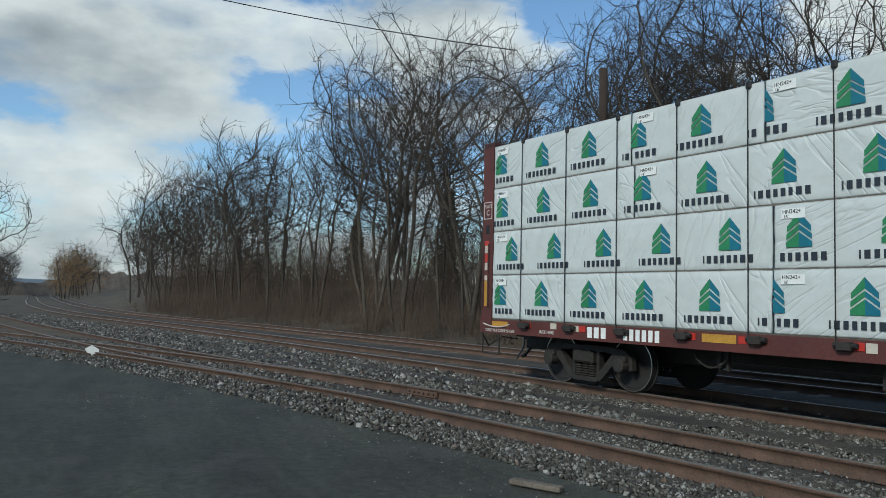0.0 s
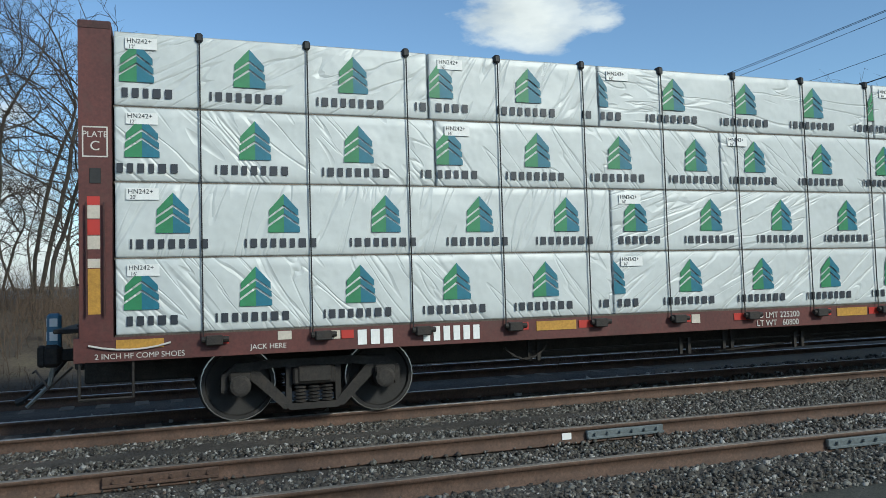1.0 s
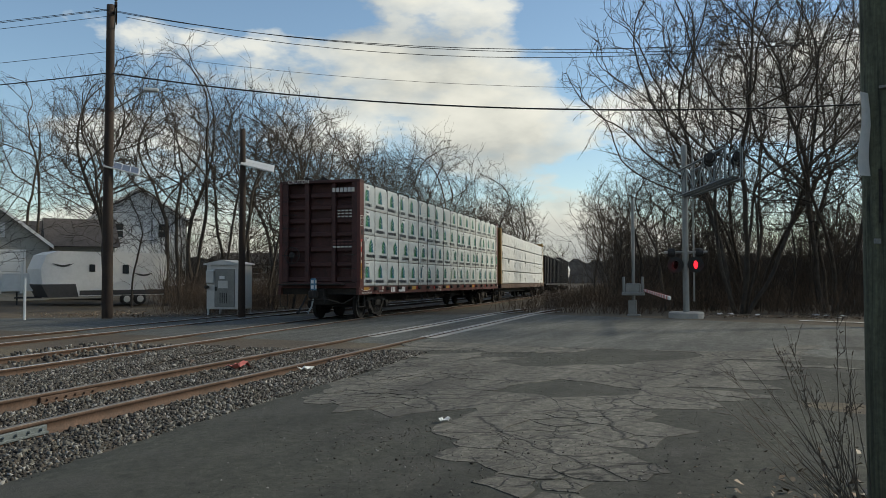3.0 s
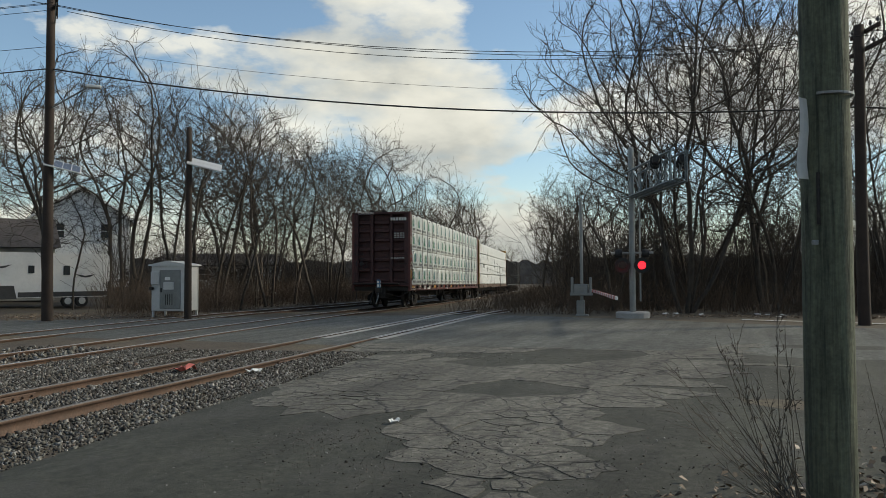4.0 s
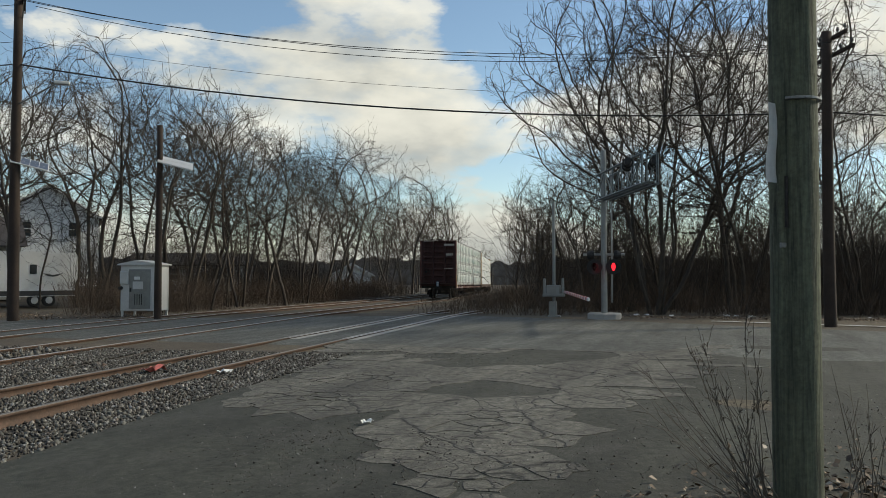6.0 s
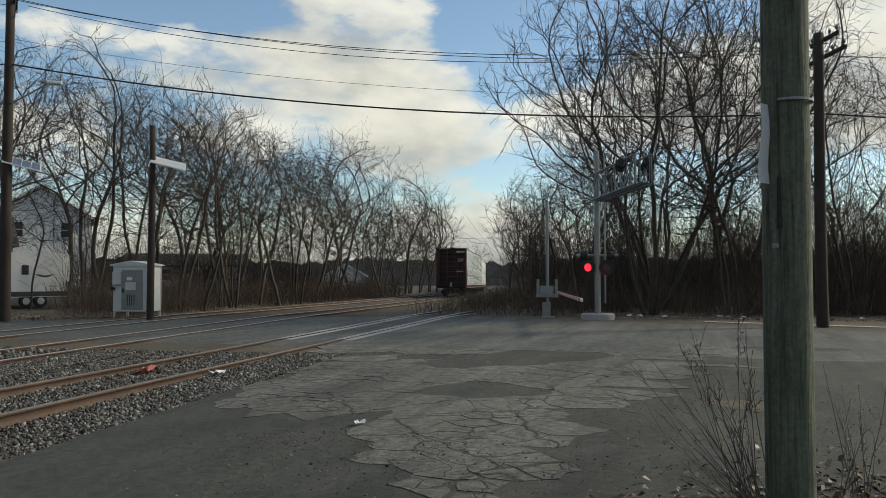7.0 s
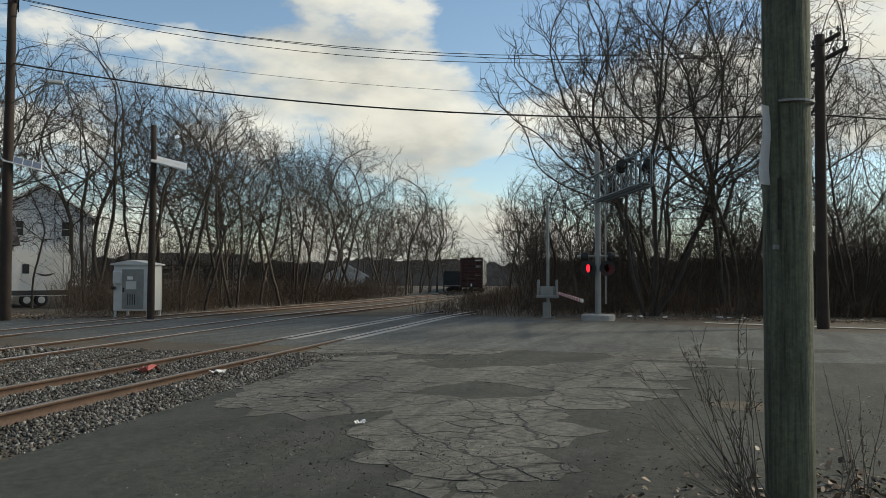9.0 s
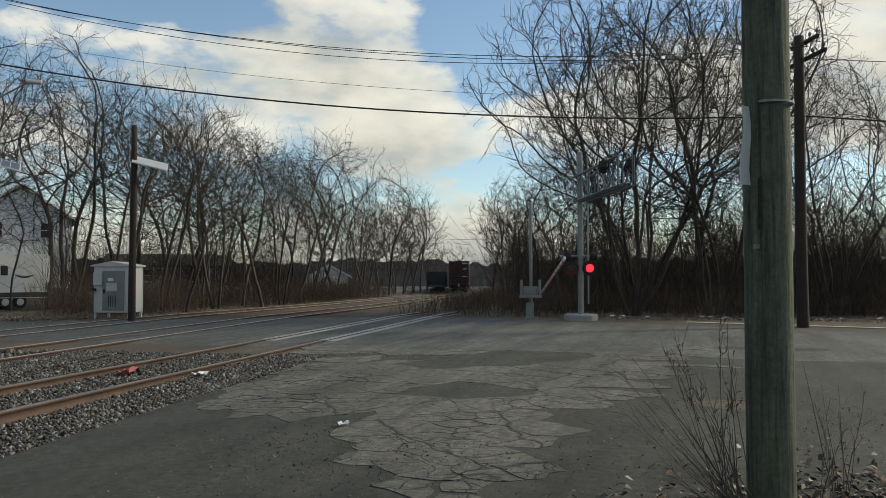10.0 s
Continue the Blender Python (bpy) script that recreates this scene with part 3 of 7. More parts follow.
    for k in range(10):
        u = k / 9
        poly(bm, [(23.5 + 6 * u, 36.5 + 8 * u, float(ground_z(24, 36.5 + 8 * u)) + 0.06), (26.5 + 6 * u, 36.5 + 8 * u, float(ground_z(24, 36.5 + 8 * u)) + 0.06),
                  (26.5 + 6 * (u + .112), 36.5 + 8 * (u + .112), float(ground_z(24, 36.5 + 8 * (u + .112))) + 0.06), (23.5 + 6 * (u + .112), 36.5 + 8 * (u + .112), float(ground_z(24, 36.5 + 8 * (u + .112))) + 0.06)])
    single("driveway", bm, M["concrete"], "pale concrete driveway apron", "driveway", kind="structure")


make_ground()


# ---- tracks ----
def rail_profile():
    return [(-0.065, -0.17), (-0.065, -0.155), (-0.012, -0.14), (-0.010, -0.045), (-0.036, -0.035), (-0.036, -0.006), (-0.028, 0.0), (0.028, 0.0), (0.036, -0.006), (0.036, -0.035), (0.010, -0.045), (0.012, -0.14), (0.065, -0.155), (0.065, -0.17)]


def make_rail(ctr, off, x0, x1, track, top, label):
    xs = np.concatenate([np.arange(x0, -60, 4.0), np.arange(max(x0, -60), min(x1, 60), 0.6), np.arange(max(x0, 60), x1, 4.0), [x1]]) if x1 > 60 else np.append(np.arange(x0, x1, 0.6), x1)
    xs = np.unique(xs)
    ys = ctr(xs)
    sl = np.gradient(ys, xs)
    nx, ny = -sl / np.hypot(1, sl), 1 / np.hypot(1, sl)
    prof = np.array(rail_profile())
    k = len(prof)
    v = np.stack([xs[:, None] + nx[:, None] * (off + prof[None, :, 0]), ys[:, None] + ny[:, None] * (off + prof[None, :, 0]), RAIL_TOP + drop(xs)[:, None] + prof[None, :, 1]], -1).reshape(-1, 3)
    i, j = np.meshgrid(np.arange(len(xs) - 1), np.arange(k), indexing="ij")
    a, b = (i * k + j).ravel(), (i * k + (j + 1) % k).ravel()
    me = raw_mesh("rail", v, np.stack([a, b, b + k, a + k], -1), M["rail"])
    me.materials.append(top)
    jj = j.ravel()
    me.polygons.foreach_set("material_index", ((jj == 6) | (jj == 5) | (jj == 7)).astype(np.int32))
    me.update()
    ob = new("rail", me)
    ob.parent = track
    ob["label"] = label
    return ob


def ballast_bed(name, ctr, x0, x1, half, label):
    def zf(x, y, u):
        return RAIL_TOP + drop(x) - 0.155 - 0.04 * (np.abs(u) < 0.66) - 0.22 * smoothstep(half - 0.7, half, np.abs(u)) + 0.02 * wobble(x, y, 1.2, 2.0)
    me = ribbon(name, ctr, x0, x1, 0.8 if x1 - x0 < 120 else 1.5, half, zf, M["ballast"], 15)
    tagged(new(name, me), label, "ballast", kind="stuff")


def make_track(name, label, ctr, x0, x1, top, gap, bed, tie_from, tie_to, lo):
    track = thing(name, label, "track", kind="structure")
    for off in (-GAUGE / 2, GAUGE / 2):
        make_rail(ctr, off, x0, x1, track, top, "rust-brown steel rail with a worn running face")
    bm = bmesh.new()
    box(bm, (0, 0, 0), (0.22, 2.55, 0.18), bevel=0.012)
    tie = None
    rng = random.Random(len(name))
    x = tie_from
    while x < tie_to:
        s = float(ctr(x + 0.1) - ctr(x - 0.1)) / 0.2
        if not (gap[0] < x < gap[1]):
            m = pose(x, float(ctr(x)) + rng.uniform(-0.05, 0.05), RAIL_TOP + float(drop(x)) - 0.17 - 0.09 + lo + rng.uniform(-0.012, 0.008), 0, 0, math.degrees(math.atan(s)) + rng.uniform(-1.5, 1.5))
            if tie is None:
                tie = part("tie", bm, M["tie"], track, "", m)
            else:
                again(tie, track, m)
        x += 0.56 * rng.uniform(0.96, 1.05)
    return track


NEAR_TRACK = ("siding_track", "rusty siding track with half-buried timber ties", near_y, -60, 37, M["railtop_dull"], (15.8, 36.0), None, -34, 15.8, -0.035)
track_near = make_track(*NEAR_TRACK)
track_main = make_track("main_track", "main line track carrying the train", main_y, -300, 330, M["railtop"], (15.9, 29.0), None, -40, 70, 0.02)
track_far = make_track("far_track", "second main track beyond the train", far_y, -300, 330, M["railtop"], (16.5, 27.5), None, -40, 60, 0.02)
track_through = make_track("through_track", "siding track curving on beside the main line", through_y, -150, -13, M["railtop_dull"], (0, 1), None, -45, -13, -0.03)
ballast_bed("ballast_through", through_y, -150, -12, 2.0, "grey crushed stone ballast of the siding")
ballast_bed("ballast_shoulder", lambda x: main_y(x) - 3.6, -120, -8, 2.6, "pale crushed stone between the tracks")
ballast_bed("ballast_near", near_y, -60, 15.6, 2.0, "grey crushed stone ballast of the siding")
ballast_bed("ballast_main", main_y, -300, 15.7, 2.35, "grey crushed stone ballast of the main track")
ballast_bed("ballast_far", far_y, -300, 16.3, 2.6, "brownish crushed stone ballast of the second track")
ballast_bed("ballast_main_east", main_y, 29.0, 330, 2.35, "crushed stone ballast past the road")
ballast_bed("ballast_far_east", far_y, 27.0, 330, 2.5, "crushed stone ballast past the road")


def rail_strips():
    # pale worn strips beside the rails where they run through the asphalt
    for ctr, trk, x0, x1 in ((near_y, track_near, 18.5, 35.5),):
        for off in (-GAUGE / 2, GAUGE / 2):
            me = ribbon("rail_strip", lambda x: ctr(x) + off, x0, x1, 0.5, 0.085, lambda x, y, u: RAIL_TOP + drop(x) - 0.004 + 0 * u, M["line_white"], 2)
            ob = new("rail_strip", me)
            ob.parent = trk
            ob["label"] = "pale worn strip along the rail in the road"


rail_strips()


def on_rail(ctr, off, x, z=0.0):
    s = float(ctr(x + 0.1) - ctr(x - 0.1)) / 0.2
    n = Vector((-s, 1, 0)).normalized() * off
    return pose(x + n.x, float(ctr(x)) + n.y, RAIL_TOP + float(drop(x)) + z, 0, 0, math.degrees(math.atan(s)))


def joint_bar(length, mat, label, x, ctr, off):
    bm = bmesh.new()
    box(bm, (0, -0.035, -0.085), (length, 0.045, 0.075), bevel=0.008)
    box(bm, (0, -0.055, -0.125), (length, 0.05, 0.03), bevel=0.006)
    bar = part("joint_bar", bm, mat, track_near, label, on_rail(ctr, off, x))
    for k in range(6):
        bb = bmesh.new()
        rod(bb, (0, 0, 0), (0, -0.035, 0), 0.016, n=6)
        part("bolt", bb, mat, bar, "", pose((k - 2.5) * length / 6.2, -0.055, -0.085))


joint_bar(1.0, M["rail"], "rusty bolted joint bar", -0.33, near_y, GAUGE / 2)
joint_bar(0.95, M["steel_bar"], "grey insulated joint bar", 4.45, near_y, GAUGE / 2)
joint_bar(1.0, M["steel_bar"], "grey insulated joint bar", 6.3, near_y, -GAUGE / 2)
joint_bar(1.0, M["rail"], "rusty bolted joint bar", 8.75, near_y, GAUGE / 2)
joint_bar(1.0, M["rail"], "rusty bolted joint bar", 13.9, near_y, -GAUGE / 2)
joint_bar(0.8, M["rail"], "rusty bolted joint bar", -12.0, near_y, GAUGE / 2)
bm = bmesh.new()
box(bm, (0, 0, 0), (0.11, 0.004, 0.07))
part("marking_plate", bm, M["paper"], track_near, "small white painted plate on the rail web", on_rail(near_y, GAUGE / 2 - 0.02, 3.75, -0.09))


def stones(name, n, x0, x1, ctr, u0, u1, size, seed, label, zoff=0.0, keep=None, sit=0.02):
    """crushed stone: many small uneven lumps in one mesh"""
    rng = np.random.default_rng(seed)
    base = np.array([(1, 0, 0), (-1, 0, 0), (0, 1, 0), (0, -1, 0), (0, 0, 1), (0, 0, -1)], float)
    tri = np.array([(0, 2, 4), (2, 1, 4), (1, 3, 4), (3, 0, 4), (2, 0, 5), (1, 2, 5), (3, 1, 5), (0, 3, 5)])
    xs = rng.uniform(x0, x1, n)
    us = rng.uniform(u0, u1, n)
    ys = ctr(xs) + us
    half = 2.0
    z = RAIL_TOP + drop(xs) - 0.155 - 0.22 * smoothstep(half - 0.7, half + 0.3, np.abs(us)) * (us < 0) + zoff - 0.04 * (np.abs(us) < 0.66)
    z = np.maximum(z, ground_z(xs, ys) + sit)
    if keep is not None:
        ok = keep(xs, ys, us)
        xs, ys, z = xs[ok], ys[ok], z[ok]
    n = len(xs)
    sc = size * rng.lognormal(0, 0.3, (n, 1, 1)) * rng.uniform(0.6, 1.3, (n, 1, 3))
    pts = base[None] * sc + rng.normal(0, 0.22, (n, 6, 3)) * size
    q = rng.normal(size=(n, 4))
    q /= np.linalg.norm(q, axis=1, keepdims=True)
    w, a, b, c = q.T
    R = np.stack([1 - 2 * (b * b + c * c), 2 * (a * b - c * w), 2 * (a * c + b * w), 2 * (a * b + c * w), 1 - 2 * (a * a + c * c), 2 * (b * c - a * w), 2 * (a * c - b * w), 2 * (b * c + a * w), 1 - 2 * (a * a + b * b)], -1).reshape(n, 3, 3)
    v = np.einsum("nij,nkj->nki", R, pts) + np.stack([xs, ys, z], -1)[:, None]
    f = (tri[None] + 6 * np.arange(n)[:, None, None]).reshape(-1, 3)
    me = raw_mesh(name, v.reshape(-1, 3), f, STONE)
    tagged(new(name, me), label, "gravel", kind="stuff")


def stone_material():
    m = bpy.data.materials.new("crushed_stone")
    m.use_nodes = True
    nt = m.node_tree
    b = nt.nodes["Principled BSDF"]
    r = node(nt, "ShaderNodeNewGeometry").outputs["Random Per Island"]
    col = ramp(nt, r, [(0.0, (0.020, 0.017, 0.014)), (0.3, (0.058, 0.050, 0.042)), (0.6, (0.082, 0.076, 0.064)), (0.86, (0.17, 0.166, 0.148)), (0.95, (0.32, 0.31, 0.29)), (1.0, (0.11, 0.07, 0.048))])
    co = node(nt, "ShaderNodeTexCoord").outputs["Object"]
    col = mixed(nt, 1.0, col, ramp(nt, node(nt, "ShaderNodeTexNoise", {"Vector": co, "Scale": 45.0, "Detail": 3.0}).outputs[0], [(0.3, (0.7,) * 3), (0.7, (1.25,) * 3)]), "MULTIPLY")
    nt.links.new(col, b.inputs["Base Color"])
    b.inputs["Roughness"].default_value = 0.85
    return m


STONE = stone_material()
off_ties = lambda x, y, u: (np.abs(np.abs(u) - GAUGE / 2) > 0.075)
stones("ballast_stones", 60000, -9, 15.4, near_y, -2.0, 2.1, 0.020, 3, "loose grey crushed stone round the siding rails", 0.0, off_ties)
stones("ballast_stones", 20000, -32, -9, near_y, -2.1, 2.1, 0.030, 4, "loose grey crushed stone round the siding rails", 0.0, off_ties)
stones("ballast_stones", 26000, -12, 15.5, main_y, -2.1, -0.85, 0.022, 5, "loose grey crushed stone beside the main track", 0.0)
stones("ballast_stones", 9000, -40, -12, main_y, -2.3, -0.85, 0.042, 6, "loose grey crushed stone beside the main track", 0.0)
stones("ballast_stones", 6000, -20, 15.5, main_y, -0.7, 2.0, 0.036, 7, "loose grey crushed stone between the tracks", -0.01)
middle = lambda x: main_y(x) - 3.4
stones("ballast_stones", 16000, -60, -9, middle, -2.4, 1.4, 0.048, 14, "pale crushed stone shoulder between siding and main track", 0.0, lambda x, y, u: y > np.where(x > -13, near_y(np.maximum(x, -60)), through_y(np.minimum(x, -13))) + 1.1, 0.0)
on_lot = lambda x, y, u: (x < road_south(y) - 0.2)
stones("scattered_grit", 11000, -14, 17, near_y, -4.5, -1.5, 0.0085, 8, "small stones scattered over the lot", -0.2, on_lot, 0.006)
stones("scattered_grit", 7000, 4.5, 18, lambda x: 0 * x + 1.5, -5.0, 4.0, 0.0075, 9, "small stones scattered over the asphalt", -0.2, on_lot, 0.014)
stones("scattered_grit", 6000, -8, 8, lambda x: 0 * x + 3.5, -2.5, 2.5, 0.0055, 10, "fine grit on the lot", -0.2, None, 0.012)


# ---- train ----
SPEED = 12.72
REAR_AT_START = -14.14      # x of the rear bulkhead at 0 s


def car_pose(x_rear, length):
    xm = x_rear + length / 2
    a, b = x_rear + 0.12 * length, x_rear + 0.88 * length
    ya, yb = float(main_y(a)), float(main_y(b))
    za, zb = float(drop(a)), float(drop(b))
    return pose(xm, (ya + yb) / 2, RAIL_TOP + (za + zb) / 2, 0, math.degrees(-math.atan2(zb - za, b - a)), math.degrees(math.atan2(yb - ya, b - a)))


def wheelset_mesh():
    bm = bmesh.new()
    r = 0.457
    for s in (-1, 1):
        y = s * 0.755
        lathe(bm, [(y - s * 0.07, r + 0.02), (y - s * 0.045, r + 0.022), (y - s * 0.04, r), (y + s * 0.065, r - 0.004), (y + s * 0.067, r - 0.018), (y + s * 0.068, r - 0.06), (y + s * 0.03, r - 0.075), (y + s * 0.02, 0.16), (y + s * 0.06, 0.13), (y + s * 0.062, 0.05)], "Y", 28)
    rod(bm, (0, -1.05, 0), (0, 1.05, 0), 0.075, n=10)
    for s in (-1, 1):
        for k in range(3):
            a = 2 * math.pi * k / 3
            box(bm, (0.045 * math.cos(a), s * 1.06, 0.045 * math.sin(a)), (0.025, 0.03, 0.025))
    me = to_mesh("wheelset", bm, [M["wheel"], M["tread"]])
    for p in me.polygons:
        c = p.center
        if abs((c.x ** 2 + c.z ** 2) ** 0.5 - (r - 0.011)) < 0.008 and abs(p.normal.y) > 0.5:
            p.material_index = 1
    return me


TRUCK = {}
ROLLING = []


def truck_parts():
    if TRUCK:
        return
    TRUCK["wheelset"] = wheelset_mesh()
    bm = bmesh.new()
    # cast side frame: upper and lower chords, columns, pedestal ends
    prism(bm, [(-1.10, 0.58), (-0.93, 0.71), (-0.5, 0.74), (0.5, 0.74), (0.93, 0.71), (1.10, 0.58), (0.98, 0.57), (0.5, 0.64), (-0.5, 0.64), (-0.98, 0.57)], -0.06, 0.06)
    prism(bm, [(-0.36, 0.20), (-0.30, 0.12), (0.30, 0.12), (0.36, 0.20)], -0.075, 0.075)
    for s in (-1, 1):
        prism(bm, [(s * 0.90, 0.64), (s * 0.66, 0.62), (s * 0.26, 0.19), (s * 0.36, 0.13)], -0.07, 0.07)
        prism(bm, [(s * 0.34, 0.66), (s * 0.27, 0.66), (s * 0.27, 0.18), (s * 0.34, 0.22)], -0.05, 0.05)
        prism(bm, [(s * 1.10, 0.60), (s * 1.02, 0.60), (s * 1.04, 0.36), (s * 1.11, 0.38)], -0.05, 0.05)
    TRUCK["side"] = to_mesh("side_frame", bm, M["grime"])
    bm = bmesh.new()
    for k in (-1, 0, 1):
        for c in range(5):
            lathe(bm, [(0.20 + c * 0.042, 0.05), (0.212 + c * 0.042, 0.075), (0.226 + c * 0.042, 0.075), (0.238 + c * 0.042, 0.05)], "Z", 10, (k * 0.165, 0, 0))
    TRUCK["spring"] = to_mesh("spring_group", bm, M["grime"])
    bm = bmesh.new()
    box(bm, (0, 0, 0.55), (0.42, 2.3, 0.2), bevel=0.02)
    box(bm, (0, -1.05, 0.53), (0.52, 0.16, 0.20), bevel=0.02)
    box(bm, (0, 1.05, 0.53), (0.52, 0.16, 0.20), bevel=0.02)
    TRUCK["bolster"] = to_mesh("bolster", bm, M["grime"])
    bm = bmesh.new()
    lathe(bm, [(-0.09, 0.09), (-0.08, 0.125), (0.06, 0.135), (0.09, 0.12)], "Y", 12)
    box(bm, (0, 0.02, 0.10), (0.26, 0.18, 0.10), bevel=0.02)
    TRUCK["box"] = to_mesh("axle_bearing", bm, M["grime"])


def add_truck(car, x, roll=True):
    truck_parts()
    tr = part("truck", TRUCK["bolster"], None, car, "grimy cast steel freight truck", pose(x, 0, 0))
    for s in (-1, 1):
        part("side_frame", TRUCK["side"], None, tr, "", pose(0, s * 0.99, 0))
        part("spring_group", TRUCK["spring"], None, tr, "", pose(0, s * 1.02, 0))
        for a in (-0.889, 0.889):
            part("axle_bearing", TRUCK["box"], None, tr, "", pose(a, s * 1.07, 0.457, 0, 0, 0 if s < 0 else 180))
    for a in (-0.889, 0.889):
        w = part("wheelset", TRUCK["wheelset"], None, tr, "dark steel wheels with a bright rim", pose(a, 0, 0.457))
        if roll:
            ROLLING.append((w, a))


def coupler(car, x, way, extra=True):
    bm = bmesh.new()
    box(bm, (x + way * 0.16, 0, 0.86), (0.34, 0.16, 0.15), bevel=0.02)
    box(bm, (x + way * 0.38, 0, 0.86), (0.22, 0.30, 0.28), bevel=0.05)
    box(bm, (x + way * 0.49, way * 0.08, 0.86), (0.10, 0.12, 0.27), bevel=0.03)
    box(bm, (x + way * 0.05, 0, 0.86), (0.12, 0.46, 0.36), bevel=0.02)
    part("coupler", bm, M["grime"], car, "grimy steel knuckle coupler")
    bm = bmesh.new()
    pts = [(x + way * 0.25, 0.30, 0.80), (x + way * 0.45, 0.33, 0.55), (x + way * 0.62, 0.34, 0.42), (x + way * 0.75, 0.33, 0.30)]
    for p, q in zip(pts, pts[1:]):
        rod(bm, p, q, 0.03, n=6)
    rod(bm, pts[-1], (x + way * 0.84, 0.33, 0.27), 0.045, n=8)
    part("brake_hose", bm, M["black"], car, "black rubber brake hose")
    bm = bmesh.new()
    pts = [(x + way * 0.02, -1.35, 0.80), (x + way * 0.30, -1.0, 0.55), (x + way * 0.5, -0.5, 0.72), (x + way * 0.6, 0, 0.66)]
    for p, q in zip(pts, pts[1:]):
        rod(bm, p, q, 0.014, n=5)
    part("uncoupling_lever", bm, M["grime"], car)


LUM = 21.3        # length of the load between the bulkheads
HALF = LUM / 2
SIDE = 1.47       # half-width of the load
ROW0, ROWH = 1.13, 0.855


def wrinkle(x, z, seed, packs):
    v = 0.007 * noise.noise((x * 1.6, z * 2.2, seed)) + 0.004 * noise.noise((x * 5.0 + z * 3, z * 4 - x * 2, seed + 3))
    for p in packs:
        d = abs(x - p)
        if d < 0.55:
            v += (0.55 - d) * 0.022 * noise.noise((x * 2 + z * 9, z * 11, seed + 7 + p))
    return v


def pack_mesh(x0, x1, seed, rough, mat, height):
    """a bundle in its wrapping: front face uneven, edges rounded"""
    nx, nz = max(6, int((x1 - x0) / 0.09)), 10
    xs = np.concatenate([[x0 + 0.012], np.linspace(x0 + 0.035, x1 - 0.035, nx), [x1 - 0.012]])
    zs = np.concatenate([[0.003], np.linspace(0.022, height - 0.024, nz), [height - 0.004]])
    nx, nz = nx + 2, nz + 2
    v, f = [], []
    for sgn in (-1, 1):
        b0 = len(v)
        for i, x in enumerate(xs):
            for j, z in enumerate(zs):
                edge = min(x - x0, x1 - x, z, height - z)
                rnd = -0.014 * max(0, 1 - edge / 0.022)
                v.append((x, sgn * (SIDE - 0.012 + rnd + wrinkle(x, z, seed, (x0, x1)) * rough), z))
        for i in range(nx - 1):
            for j in range(nz - 1):
                a = b0 + i * nz + j
                f.append((a, a + nz, a + nz + 1, a + 1) if sgn < 0 else (a, a + 1, a + nz + 1, a + nz))
    half = nx * nz
    for i in range(nx - 1):
        for j in (0, nz - 1):
            a = i * nz + j
            f.append((a, a + half, a + half + nz, a + nz))
    for i in (0, nx - 1):
        for j in range(nz - 1):
            a = i * nz + j
            f.append((a, a + 1, a + 1 + half, a + half))
    return raw_mesh("lumber_pack", v, f, mat, False)


LETTER_W = [0.3, 0.9, 0.8, 0.75, 0.85, 0.7, 1.0, 0.9]


def print_mark(packs_bm, cx, x0, x1, y, z0, sgn):
    """the printed mark: a gabled pentagon in two halves with pale chevrons, and a word as plain blocks; all cut off at the ends of the bundle"""
    g, t, k = packs_bm
    cut = lambda x: min(max(x, x0 + 0.01), x1 - 0.01)
    w = 0.185
    zb = z0 + 0.275

    def quad(bm, pts):
        pts = [(cut(x), y, z) for x, z in pts]
        if max(p[0] for p in pts) - min(p[0] for p in pts) > 0.008:
            fc = poly(bm, pts)
            if (fc.calc_area() if fc else 0) < 1e-6:
                bmesh.ops.delete(bm, geom=[fc], context="FACES")
    for side, bm in ((-1, g), (1, t)):
        # bands between the chevrons
        for wd, lo, li, ho, hi in ((w, 0.0, 0.0, 0.065, 0.195), (w * 0.97, 0.095, 0.225, 0.165, 0.295), (w * 0.92, 0.195, 0.325, 0.27, 0.46)):
            quad(bm, [(cx + side * wd, zb + lo), (cx, zb + li), (cx, zb + hi), (cx + side * wd, zb + ho)])
    x = cx - 0.46
    for lw in LETTER_W:
        ww = lw * 0.105
        if x > x0 + 0.01 and x + ww < x1 - 0.01:
            quad(k, [(x + 0.01 * lw, z0 + 0.10), (x + ww * 0.9, z0 + 0.10), (x + ww * 0.9, z0 + 0.205), (x + 0.01 * lw, z0 + 0.205)])
        x += ww + 0.028


def car_body(car, mat, dark, half, bulk=True):
    bm = bmesh.new()
    for s in (-1, 1):
        prism(bm, [(-half, 0.845), (half, 0.845), (half, 1.112), (-half, 1.112)], s * 1.355, s * 1.445)
        part("side_sill", bm, mat, car, "weathered painted steel side sill")
        bm = bmesh.new()
    box(bm, (0, 0, 1.09), (2 * half, 2.7, 0.04))
    part("deck", bm, mat, car, "weathered steel deck")
    bm = bmesh.new()
    box(bm, (0, 0, 0.78), (2 * half, 0.5, 0.55), bevel=0.02)
    n = int(half * 2 / 1.25)
    for k in range(n + 1):
        box(bm, (-half + 0.2 + k * (2 * half - 0.4) / n, 0, 0.95), (0.12, 2.7, 0.2))
    part("centre_sill", bm, M["grime"], car)


